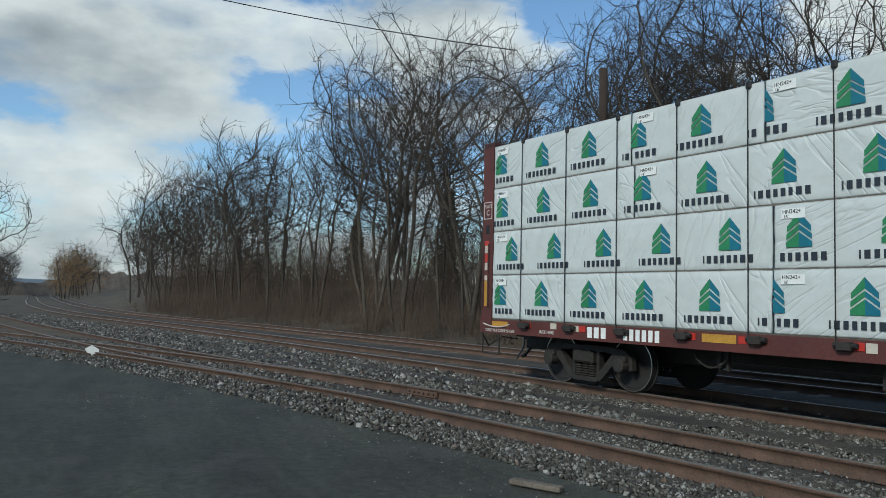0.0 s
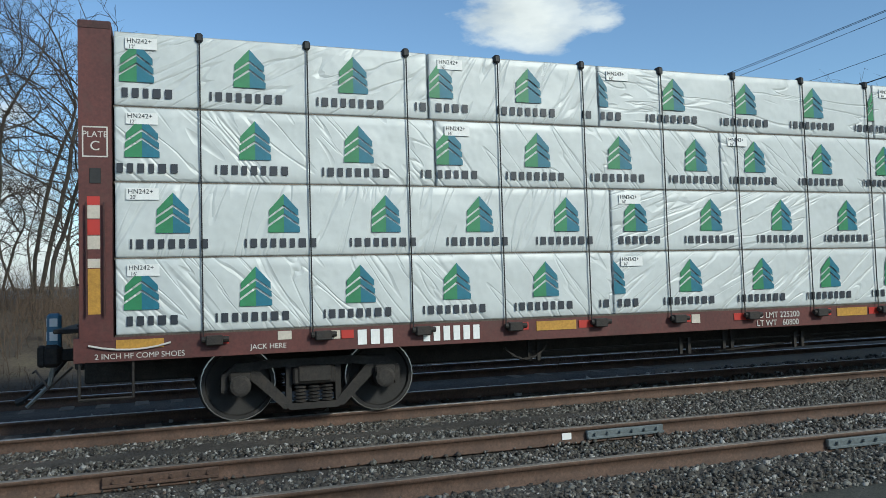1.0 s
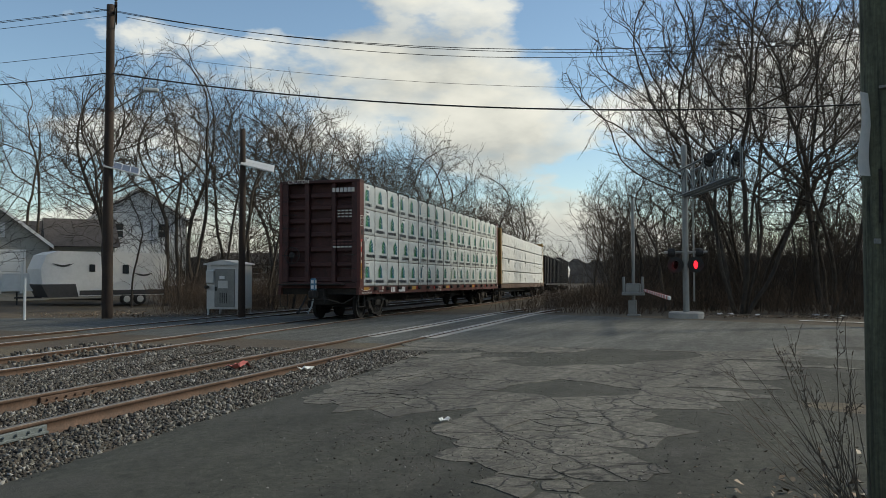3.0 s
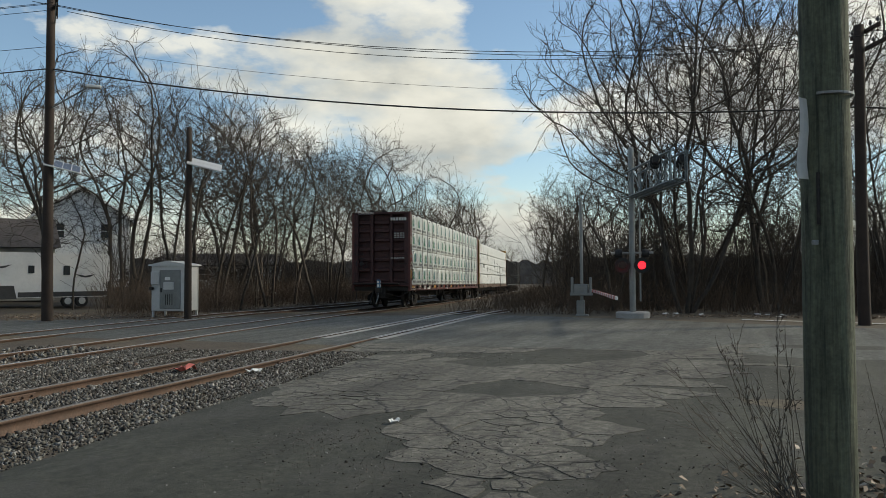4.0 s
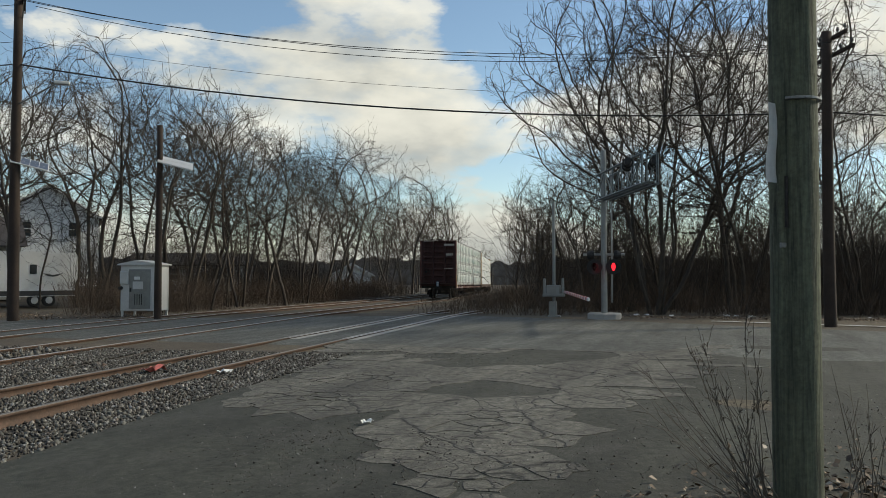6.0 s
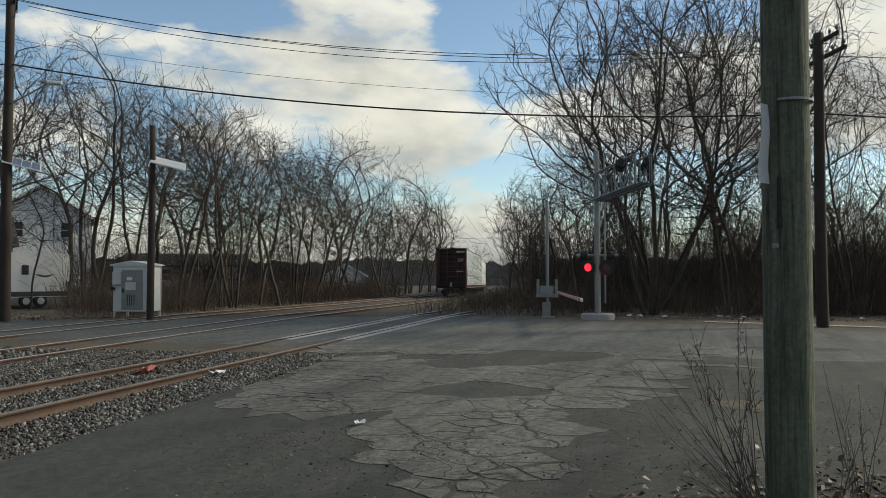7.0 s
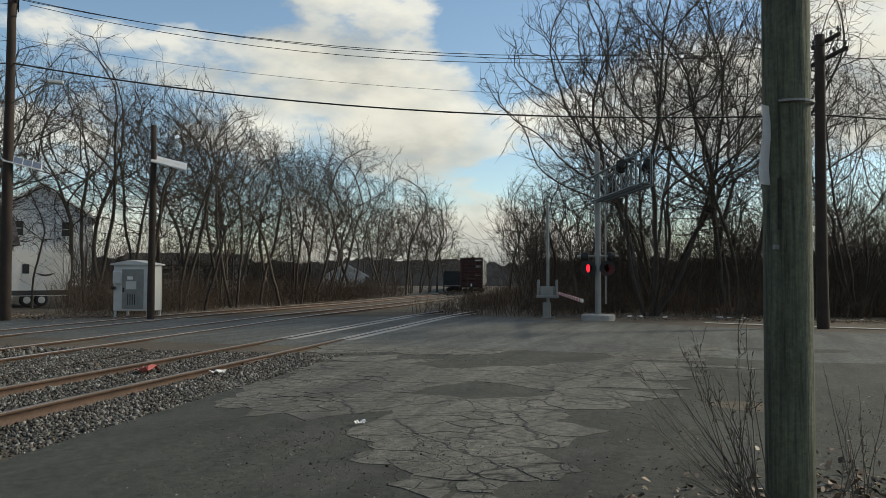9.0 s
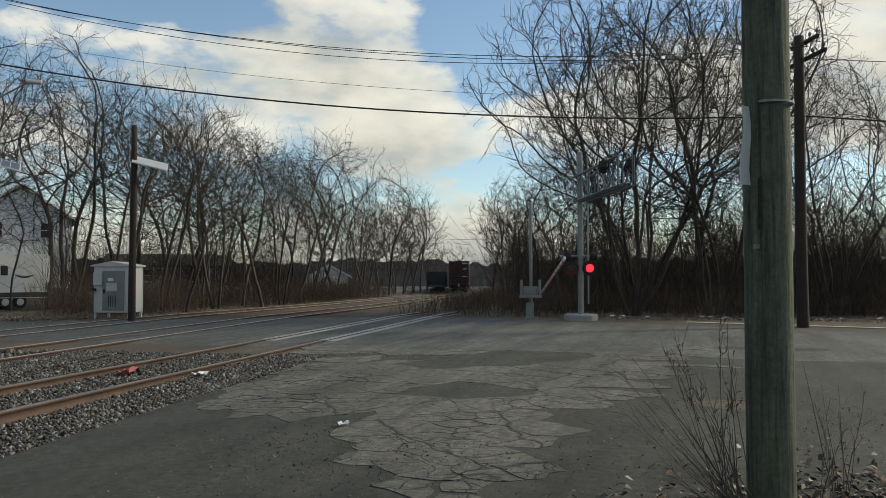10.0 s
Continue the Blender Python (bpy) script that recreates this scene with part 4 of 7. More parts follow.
def make_lumber_car():
    car = thing("lumber_flatcar", "red-brown centerbeam flatcar loaded with white-wrapped lumber bundles", "train car")
    half = HALF + 0.42
    car_body(car, M["carred"], M["darkred"], half)
    # end bulkheads
    for e in (-1, 1):
        x = e * (HALF + 0.19)
        bm = bmesh.new()
        box(bm, (x - e * 0.16, 0, 2.85), (0.04, 2.8, 3.5))
        part("bulkhead", bm, M["darkred"], car, "grimy dark red steel end bulkhead sheet")
        for s in (-1, 1):
            bm = bmesh.new()
            prism(bm, [(x - 0.17, 1.07), (x + 0.17, 1.07), (x + 0.17, 4.63), (x - 0.17, 4.63)], s * 1.35, s * 1.452)
            part("corner_post", bm, M["carred"], car, "tall red steel corner post")
            bm = bmesh.new()
            box(bm, (x + e * 0.11, s * 1.25, 2.85), (0.09, 0.2, 3.5), bevel=0.01)
            part("post_flange", bm, M["darkred"], car)
        bm = bmesh.new()
        box(bm, (x, 0, 4.60), (0.345, 2.915, 0.10), bevel=0.012)
        part("top_rail", bm, M["darkred"], car)
        xo = x + e * 0.04
        rib = None
        for y in (-0.48, 0.48):
            bm = bmesh.new()
            box(bm, (xo - e * 0.05, y, 2.85), (0.22, 0.14, 3.45), bevel=0.01)
            part("upright_rib", bm, M["darkred"], car, "grimy dark upright rib")
        for z in (1.35, 1.85, 2.35, 2.85, 3.3, 3.75, 4.15):
            for y in (-0.95, 0.0, 0.95):
                if rib is None:
                    bm = bmesh.new()
                    box(bm, (0, 0, 0), (0.13, 0.78, 0.16), bevel=0.03)
                    rib = part("cross_rib", bm, M["darkred"], car, "", pose(xo - e * 0.09, y, z))
                else:
                    again(rib, car, pose(xo - e * 0.09, y, z))
        bm = bmesh.new()
        box(bm, (xo, 0, 1.15), (0.30, 2.7, 0.2), bevel=0.01)
        part("end_sill", bm, M["darkred"], car)
        if e < 0:
            for k, z in enumerate((1.25, 1.7, 2.15, 2.6, 3.05, 3.5, 3.95)):
                for yc, on in ((1.12, True), (-1.08, k < 4)):
                    if not on:
                        continue
                    bm = bmesh.new()
                    rod(bm, (xo + e * 0.16, yc - 0.22, z), (xo + e * 0.16, yc + 0.22, z), 0.012, n=6)
                    rod(bm, (xo, yc - 0.22, z), (xo + e * 0.16, yc - 0.22, z), 0.012, n=6)
                    rod(bm, (xo, yc + 0.22, z), (xo + e * 0.16, yc + 0.22, z), 0.012, n=6)
                    part("ladder_rung", bm, M["grime"], car)
            bm = bmesh.new()
            for q in range(16):
                a0, a1 = 2 * math.pi * q / 16, 2 * math.pi * (q + 1) / 16
                rod(bm, (0.27 * math.cos(a0), 0, 0.27 * math.sin(a0)), (0.27 * math.cos(a1), 0, 0.27 * math.sin(a1)), 0.016, n=6)
                if q % 4 == 0:
                    rod(bm, (0, 0, 0), (0.27 * math.cos(a0), 0.0, 0.27 * math.sin(a0)), 0.014, n=5)
            lathe(bm, [(-0.05, 0.10), (0.0, 0.11), (0.05, 0.07)], "Y", 12)
            part("hand_brake", bm, M["grime"], car, "round spoked hand brake wheel", pose(xo + e * 0.2, 0.95, 2.15, 0, 0, 90))
            bm = bmesh.new()
            box(bm, (xo + e * 0.2, 0.2, 1.18), (0.5, 2.3, 0.05), bevel=0.01)
            part("end_platform", bm, M["grime"], car)
            words("CAUTION", 0.17, M["lettering"], car, pose(x + e * 0.178, 0.75, 4.60, 90, 0, -90))
            for k in range(3):
                bm = bmesh.new()
                for j in range(5):
                    box(bm, (0, -0.30 + j * 0.14, 0), (0.006, 0.10, 0.045))
                part("stencil_line", bm, M["lettering"], car, "small illegible stencil line", pose(xo + e * 0.005 - 0.08, -0.95, 3.62 - k * 0.1))
            for k in range(3):
                bm = bmesh.new()
                for j in range(6):
                    box(bm, (0, -0.38 + j * 0.14, 0), (0.006, 0.11, 0.045))
                part("stencil_line", bm, M["stencil"] if k < 2 else M["lettering"], car, "small illegible stencil line", pose(xo + e * 0.005 - 0.08, -0.85, 2.62 - k * 0.1))
            bm = bmesh.new()
            for j in range(6):
                box(bm, (0, -0.36 + j * 0.135, 0), (0.006, 0.105, 0.14))
            part("number_bars", bm, M["lettering"], car, "plain white number blocks", pose(xo + e * 0.15, -0.85, 4.30))
            for yy in (0.45, -0.15):
                bm = bmesh.new()
                prism(bm, [(-0.16, 0), (0.16, 0), (0.12, 0.12), (0.05, 0.14)], -0.03, 0.03)
                part("top_bracket", bm, M["grime"], car, "", pose(x, yy, 4.65, 0, 0, 90))
    # centre beam between the two stacks
    bm = bmesh.new()
    box(bm, (0, 0, 4.58), (2 * HALF, 0.30, 0.10), bevel=0.02)
    part("centre_beam", bm, M["darkred"], car)
    # bundles, four high
    rows = [[6.27, 4.88, 4.88, 5.27], [6.28, 4.88, 4.88, 5.26], [3.78, 4.34, 4.88, 4.1, 4.2], [3.71, 2.45, 4.88, 4.88, 5.38]]
    phase = [(0.28, 0.0, 0.5, 0.9), (0.62, 0.38, 0.6, 0.2), (0.30, 0.18, 0.6, 0.3, 0.7), (0.25, 0.15, -0.04, 0.5, 0.8)]
    rng = random.Random(5)
    for r, row in enumerate(rows):
        x = -HALF
        z0 = ROW0 + r * ROWH
        for i, ln in enumerate(row):
            x1 = min(x + ln, HALF)
            pk = part("lumber_pack", pack_mesh(x, x1, 10.0 * r + i * 3.3, 1.0 if r else 1.25, M["wrap"], ROWH - 0.006), None, car, "white plastic wrapped lumber bundle", pose(0, 0, z0))
            c = x + phase[r][i]
            while c - 0.43 < x1:
                g, k = bmesh.new(), bmesh.new()
                print_mark((g, g, k), c, x, x1, -(SIDE + 0.004), 0, -1)
                if g.faces:
                    me = to_mesh("printed_mark", g, [M["green"], M["teal"]])
                    for p in me.polygons:
                        p.material_index = 0 if p.center.x < c else 1
                    part("printed_mark", me, None, pk, "gabled mark printed in green and blue")
                if k.faces:
                    part("word_blocks", k, M["ink"], pk, "plain dark blocks where a name is printed")
                c += 1.245
            bm = bmesh.new()
            box(bm, (0, 0, 0), (0.34, 0.004, 0.13))
            tk = part("paper_ticket", bm, M["white"], pk, "white ticket stapled to the wrap", pose(x + 0.30, -(SIDE + 0.003), ROWH - 0.14))
            words("HN242+", 0.075, M["ink"], tk, pose(-0.02, -0.004, 0.025, 90, 0, 0))
            if r == 3 and i == 0 or r == 2 and i == 0:
                words("12'", 0.06, M["ink"], tk, pose(-0.1, -0.004, -0.04, 90, 0, 0))
            elif r == 1 and i == 0:
                words("20'", 0.06, M["ink"], tk, pose(-0.1, -0.004, -0.04, 90, 0, 0))
            else:
                words("16'", 0.06, M["ink"], tk, pose(-0.1, -0.004, -0.04, 90, 0, 0))
            x = x1
        bm = bmesh.new()
        box(bm, (0, 0, z0 - 0.008), (LUM, 2 * SIDE - 0.05, 0.024))
        part("dunnage", bm, M["tie"], car, "thin timber strips between the bundles")
    # cable straps, winches and top corner guards
    bm = bmesh.new()
    z1 = ROW0 + 4 * ROWH
    rod(bm, (0, -(SIDE + 0.018), 1.06), (0, -(SIDE + 0.020), z1 - 0.02), 0.009, n=5)
    rod(bm, (0, -(SIDE + 0.020), z1 - 0.02), (0, -1.2, z1 + 0.035), 0.009, n=5)
    strap = None
    bw = bmesh.new()
    box(bw, (0, -1.50, 1.03), (0.19, 0.10, 0.11), bevel=0.01)
    rod(bw, (-0.14, -1.50, 1.04), (0.16, -1.50, 1.04), 0.035, n=8)
    bc = bmesh.new()
    box(bc, (0, -(SIDE - 0.03), z1 - 0.025), (0.085, 0.12, 0.11), bevel=0.02)
    x = -HALF + 0.93
    while x < HALF - 0.2:
        if strap is None:
            strap = part("cable_strap", bm, M["strap"], car, "", pose(x, 0, 0))
            winch = part("winch", bw, M["grime"], car, "dark steel ratchet winch", pose(x + 0.12, 0, 0))
            guard = part("corner_guard", bc, M["strap"], car, "black plastic corner guard", pose(x, 0, 0))
        else:
            again(strap, car, pose(x, 0, 0))
            again(winch, car, pose(x + 0.12, 0, 0))
            again(guard, car, pose(x, 0, 0))
        x += 1.245
    # side sill markings
    ysill = -1.452

    def plate(name, x, z, w, h, mat, label=""):
        b = bmesh.new()
        box(b, (0, 0, 0), (w, 0.006, h))
        return part(name, b, mat, car, label, pose(x, ysill, z))
    s0 = -HALF
    plate("reflector", s0 + 0.26, 1.03, 0.5, 0.10, M["yellow"], "yellow reflector panel")
    plate("reflector", s0 + 1.12, 1.03, 0.18, 0.09, M["tapered"], "red reflector panel")
    plate("reflector", s0 + 1.85, 1.05, 0.16, 0.10, M["tapewhite"], "pale reflector panel")
    plate("reflector", s0 + 2.42, 1.03, 0.18, 0.10, M["tapewhite"], "pale reflector panel")
    plate("reflector", s0 + 2.60, 1.03, 0.15, 0.10, M["tapered"], "red reflector panel")
    for k in range(6):
        xk = s0 + 4.78 + k * 2.5
        plate("reflector", xk, 1.03, 0.14, 0.10, M["tapewhite"], "pale reflector panel")
        plate("reflector", xk + 0.15, 1.03, 0.13, 0.10, M["tapered"], "red reflector panel")
        plate("reflector", xk + (0.62 if k % 2 == 0 else 0.3), 1.02, 0.58 if k % 2 == 0 else 0.14, 0.12, M["yellow"] if k % 2 == 0 else M["tapewhite"], "yellow or pale reflector panel")
        plate("reflector", xk + 1.1, 1.02, 0.3, 0.10, M["tapered"], "red reflector panel")
    words("2 INCH HF COMP SHOES", 0.085, M["lettering"], car, pose(s0 + 0.26, ysill - 0.003, 0.90, 90, 0, 0))
    words("JACK HERE", 0.085, M["lettering"], car, pose(s0 + 1.66, ysill - 0.003, 0.93, 90, 0, 0))
    words("LD LMT 225200", 0.12, M["lettering"], car, pose(s0 + 9.0, ysill - 0.003, 1.02, 90, 0, 0))
    words("LT WT   60800", 0.12, M["lettering"], car, pose(s0 + 9.0, ysill - 0.003, 0.905, 90, 0, 0))
    for n, xa in ((3, s0 + 2.78), (6, s0 + 3.60)):
        for k in range(n):
            # blocks in place of the mark and number
            b = bmesh.new()
            w, h = (0.135, 0.20) if n == 3 else (0.105, 0.20)
            box(b, (0, 0, 0), (w * 0.82, 0.006, h * 0.9))
            part("number_block", b, M["white"], car, "plain white block in place of a number", pose(xa + k * (w + 0.028), ysill, 0.985))
    pc = bmesh.new()
    for (cx, cz, w, h) in ((0, 0.165, 0.26, 0.014), (0, -0.165, 0.26, 0.014), (-0.125, 0, 0.014, 0.34), (0.125, 0, 0.014, 0.34)):
        box(pc, (cx, 0, cz), (w, 0.006, h))
    xb = -(HALF + 0.19)
    part("sign_border", pc, M["lettering"], car, "", pose(xb, -1.453, 3.28))
    words("PLATE", 0.095, M["lettering"], car, pose(xb, -1.456, 3.36, 90, 0, 0))
    words("C", 0.15, M["lettering"], car, pose(xb, -1.456, 3.23, 90, 0, 0))
    bm = bmesh.new()
    box(bm, (xb, -1.45, 2.90), (0.12, 0.02, 0.17), bevel=0.004)
    part("lift_socket", bm, M["black"], car)
    for z, h, m in ((2.62, 0.10, M["tapered"]), (2.5, 0.15, M["tapewhite"]), (2.33, 0.17, M["tapered"]), (2.16, 0.15, M["tapewhite"]), (1.93, 0.10, M["tapewhite"]), (1.62, 0.5, M["yellow"])):
        b = bmesh.new()
        box(b, (xb - 0.02, -1.452, z), (0.13, 0.006, h))
        part("reflector", b, m, car, "reflector strip on the bulkhead post")
    b = bmesh.new()
    for s in (-0.09, 0.09):
        rod(b, (xb + s, -1.50, 1.35), (xb + s, -1.50, 2.6), 0.012, n=6)
    part("grab_iron", b, M["darkred"], car)
    for e in (-1, 1):
        for s in (-1, 1):
            b = bmesh.new()
            xa = e * (half - 0.05)
            rod(b, (xa, s * 1.40, 0.86), (xa, s * 1.40, 0.44), 0.016, n=6)
            rod(b, (xa - e * 0.55, s * 1.40, 0.86), (xa - e * 0.55, s * 1.40, 0.44), 0.016, n=6)
            rod(b, (xa, s * 1.40, 0.44), (xa - e * 0.55, s * 1.40, 0.44), 0.016, n=6)
            part("sill_step", b, M["grime"], car)
            b = bmesh.new()
            for q in range(6):
                a0, a1 = q / 6, (q + 1) / 6
                sag = lambda u: 0.05 - 0.06 * (1 - (2 * u - 1) ** 2)
                rod(b, (xa - e * (0.1 + 0.85 * a0), s * 1.47, 0.98 + sag(a0)), (xa - e * (0.1 + 0.85 * a1), s * 1.47, 0.98 + sag(a1)), 0.011, n=5)
            part("grab_iron", b, M["lettering"], car)
    for k, xx in enumerate((5.15, 7.55, 8.3, 9.6, 12.1, 14.6)):
        for dx in (0, 0.14):
            b = bmesh.new()
            box(b, (s0 + xx + dx, -1.1, 0.72 - (0.1 if k % 2 else 0.0)), (0.05, 0.05, 0.35 + (0.0 if k % 2 == 0 else -0.12)))
            part("hanger", b, M["grime"], car)
    b = bmesh.new()
    rod(b, (s0 + 5.2, -1.1, 0.66), (s0 + 15, -1.1, 0.70), 0.012, n=5)
    rod(b, (s0 + 8.2, -1.0, 0.50), (s0 + 13, -1.0, 0.74), 0.012, n=5)
    part("brake_rod", b, M["grime"], car)
    b = bmesh.new()
    lathe(b, [(-0.4, 0.16), (-0.36, 0.2), (0.36, 0.2), (0.4, 0.16)], "Y", 14)
    part("air_reservoir", b, M["grime"], car, "dark cylindrical air reservoir", pose(2.6, -0.75, 0.68, 0, 0, 90))
    b = bmesh.new()
    prev = None
    for q in range(14):
        u = q / 13
        p = Vector((s0 + 4.75 + 0.62 * u, -1.2, 0.74 - 0.16 * (1 - (2 * u - 1) ** 2)))
        if prev is not None:
            rod(b, prev, p, 0.02 if q % 2 else 0.012, n=5)
        prev = p
    part("chain", b, M["grime"], car, "sagging rusty chain")
    for x in (-HALF + 2.25, HALF - 2.25):
        add_truck(car, x)
    coupler(car, -half, -1)
    coupler(car, half, 1)
    # end-of-train device on the coupler
    b = bmesh.new()
    box(b, (-half - 0.36, 0.0, 1.12), (0.16, 0.17, 0.52), bevel=0.03)
    eot = part("end_marker", b, M["bluebox"], car, "blue-grey end-of-train marker box")
    b = bmesh.new()
    for z, s in ((1.27, 0.1), (1.10, 0.11), (0.97, 0.06)):
        box(b, (-half - 0.36, -0.087, z), (0.09, 0.005, s))
        box(b, (-half - 0.443, 0, z), (0.005, 0.09, s))
    part("label", b, M["white"], eot)
    b = bmesh.new()
    rod(b, (-half - 0.36, 0, 0.80), (-half - 0.42, 0.02, 0.50), 0.03, n=6)
    rod(b, (-half - 0.42, 0.02, 0.50), (-half - 0.68, 0.05, 0.24), 0.025, n=6)
    part("air_hose", b, M["galv"], eot)
    return car, half


def make_second_flatcar():
    car = thing("lumber_flatcar", "yellow centerbeam flatcar with crumpled white-wrapped bundles", "train car")
    half = 11.2
    car_body(car, M["rail"], M["grime"], half)
    for e in (-1, 1):
        x = e * (half - 0.3)
        bm = bmesh.new()
        box(bm, (x, 0, 2.75), (0.08, 2.75, 3.4))
        for y in (-1.36, -0.45, 0.45, 1.36):
            box(bm, (x + e * 0.1, y, 2.75), (0.28, 0.12, 3.5), bevel=0.01)
        box(bm, (x, 0, 4.46), (0.3, 2.8, 0.12))
        part("bulkhead", bm, M["caryellow"], car, "weathered yellow end bulkhead")
    bm = bmesh.new()
    box(bm, (0, 0, 4.42), (2 * half - 0.7, 0.55, 0.2), bevel=0.03)
    for s in (-1, 1):
        box(bm, (0, s * 0.35, 4.36), (2 * half - 0.7, 0.2, 0.06))
    part("centre_beam", bm, M["caryellow"], car, "rusty yellow top beam")
    for r in range(4):
        x = -half + 0.55
        k = 0
        while x < half - 1.2:
            x1 = min(x + 2.55, half - 0.55)
            part("lumber_pack", pack_mesh(x, x1, 90 + 7.0 * r + k, 6.0, M["wrap2"], 0.76), None, car, "crumpled white wrapped lumber bundle", pose(0, 0.03, ROW0 + 0.79 * r))
            x, k = x1 + 0.02, k + 1
    for x in (-half + 2.0, half - 2.0):
        add_truck(car, x)
    coupler(car, -half, -1)
    coupler(car, half, 1)
    return car, half


def make_gondola(label, half, top):
    car = thing("hopper_car", label, "train car")
    bm = bmesh.new()
    for s in (-1, 1):
        box(bm, (0, s * 1.45, (1.0 + top) / 2), (2 * half, 0.05, top - 1.0))
        box(bm, (0, s * 1.47, top - 0.05), (2 * half, 0.14, 0.12), bevel=0.02)
        box(bm, (0, s * 1.47, 1.02), (2 * half, 0.14, 0.14), bevel=0.02)
    for e in (-1, 1):
        box(bm, (e * (half - 0.03), 0, (1.2 + top) / 2), (0.06, 2.9, top - 1.2))
    box(bm, (0, 0, 1.0), (2 * half, 2.8, 0.1))
    part("body", bm, M["blackcar"], car, "black steel car body")
    rib = None
    for s in (-1, 1):
        n = 11
        for k in range(n):
            m = pose(-half + 0.3 + k * (2 * half - 0.6) / (n - 1), s * 1.53, (1.05 + top) / 2)
            if rib is None:
                b = bmesh.new()
                box(b, (0, 0, 0), (0.13, 0.12, top - 1.1), bevel=0.02)
                rib = part("side_rib", b, M["blackcar"], car, "", m)
            else:
                again(rib, car, m)
    for x in (-half + 1.8, half - 1.8):
        add_truck(car, x, False)
    coupler(car, -half, -1)
    coupler(car, half, 1)
    return car, half


def make_tank():
    car = thing("tank_car", "white cylindrical tank car far along the train", "train car")
    half = 8.2
    b = bmesh.new()
    lathe(b, [(-half + 0.3, 0.5), (-half + 0.45, 1.1), (-half + 0.9, 1.5), (half - 0.9, 1.5), (half - 0.45, 1.1), (half - 0.3, 0.5)], "Y", 24)
    part("tank", b, M["trailer"], car, "white painted tank shell", pose(0, 0, 2.75, 0, 0, 90), True)
    b = bmesh.new()
    lathe(b, [(0, 0.45), (0.3, 0.45), (0.36, 0.3)], "Z", 14, (0, 0, 4.2))
    part("dome", b, M["trailer"], car)
    b = bmesh.new()
    box(b, (0, 0, 0.98), (2 * half, 0.6, 0.25))
    part("frame", b, M["blackcar"], car)
    for x in (-half + 1.5, half - 1.5):
        add_truck(car, x, False)
    return car, half


TRAIN = []
x_next = REAR_AT_START
def parked_string():
    for k in range(4):
        c, h = make_gondola("dark hopper car standing on the second track", 7.0, 3.5)
        x = 138 + k * 15.2
        s = float(far_y(x + 3) - far_y(x - 3)) / 6
        c.matrix_basis = pose(x, float(far_y(x)), RAIL_TOP + float(drop(x)), 0, 0, math.degrees(math.atan(s)))


parked_string()
for maker in (make_lumber_car, make_second_flatcar, lambda: make_gondola("black ribbed open-top hopper car", 8.0, 3.6), lambda: make_gondola("black ribbed hopper car with a higher body", 8.0, 3.9), make_tank):
    c, h = maker()
    TRAIN.append((c, x_next, 2 * h))
    x_next += 2 * h + 1.05


# ---- poles and wires ----
def gz(x, y):
    return float(ground_z(x, y))


def tapered_pole(mat, h, r0, r1, n=12, bend=0.0):
    pts = [(bend * math.sin(k / 6 * 3.0), bend * 0.5 * math.sin(k / 6 * 5), h * k / 6 - 0.4 * (1 - k / 6)) for k in range(7)]
    v, f = tubes([(pts, r0, r1)], n)
    f = np.concatenate([f, [(len(v) - n + a, len(v) - n + b, len(v) - n + c, len(v) - n + d) for a, b, c, d in [(0, k, k + 1, k + 2) for k in range(1, n - 2, 2)]]])
    return raw_mesh("shaft", v, f, mat, True)


def make_pole(label, x, y, h, r0, r1, mat, arms=(), turn=0.0, lean=(0, 0)):
    p = thing("utility_pole", label, "utility pole", pose(x, y, gz(x, y), lean[0], lean[1], turn))
    part("shaft", tapered_pole(mat, h, r0, r1, 12, 0.03), None, p)
    for z, ln in arms:
        bm = bmesh.new()
        box(bm, (0, -r1 - 0.05, z), (ln, 0.10, 0.12), bevel=0.01)
        arm = part("crossarm", bm, mat, p)
        bm = bmesh.new()
        for s in (-1, 1):
            rod(bm, (s * ln * 0.35, -r1 - 0.05, z - 0.05), (0, -r1, z - 0.65), 0.02, n=5)
        part("brace", bm, M["galv"], p)
        for s in (-0.46, -0.2, 0.2, 0.46):
            bm = bmesh.new()
            lathe(bm, [(0, 0.02), (0.05, 0.02), (0.07, 0.05), (0.12, 0.055), (0.16, 0.03), (0.19, 0.03)], "Z", 8, (s * ln, -r1 - 0.05, z + 0.06))
            part("insulator", bm, M["darkgrey"], arm)
    return p


def wire(a, b, sag, r, name="overhead_wire", label="black overhead wire between poles"):
    a, b = Vector(a), Vector(b)
    pts = [tuple(a.lerp(b, k / 16) - Vector((0, 0, sag * 4 * (k / 16) * (1 - k / 16)))) for k in range(17)]
    v, f = tubes([(pts, r, r)], 4)
    single(name, raw_mesh(name, v, f, M["wire"]), None, label, "wire", group="overhead wires")


PA, PB, PC, PR = (-17.9, 14.6), (24.3, 20.6), (26.4, 16.3), (27.1, -6.55)
make_pole("weathered grey-brown wooden pole at the foot of the bank", *PA, 8.4, 0.15, 0.12, M["brownpole"])
pole_b = make_pole("tall brown wooden utility pole with crossarm and solar panel", *PB, 11.6, 0.20, 0.14, M["brownpole"], ((11.3, 2.4),), 40)
pole_c = make_pole("slim brown wooden pole carrying a solar panel", *PC, 7.1, 0.14, 0.10, M["brownpole"])
pole_r = make_pole("dark wooden utility pole with two crossarms", *PR, 9.3, 0.19, 0.15, M["brownpole"], ((8.55, 2.4), (9.1, 1.6)), 15)
far_pole = make_pole("distant wooden utility pole with crossarm", 17.2, 57.5, 9.7, 0.18, 0.13, M["brownpole"], ((9.4, 2.4),), 40)
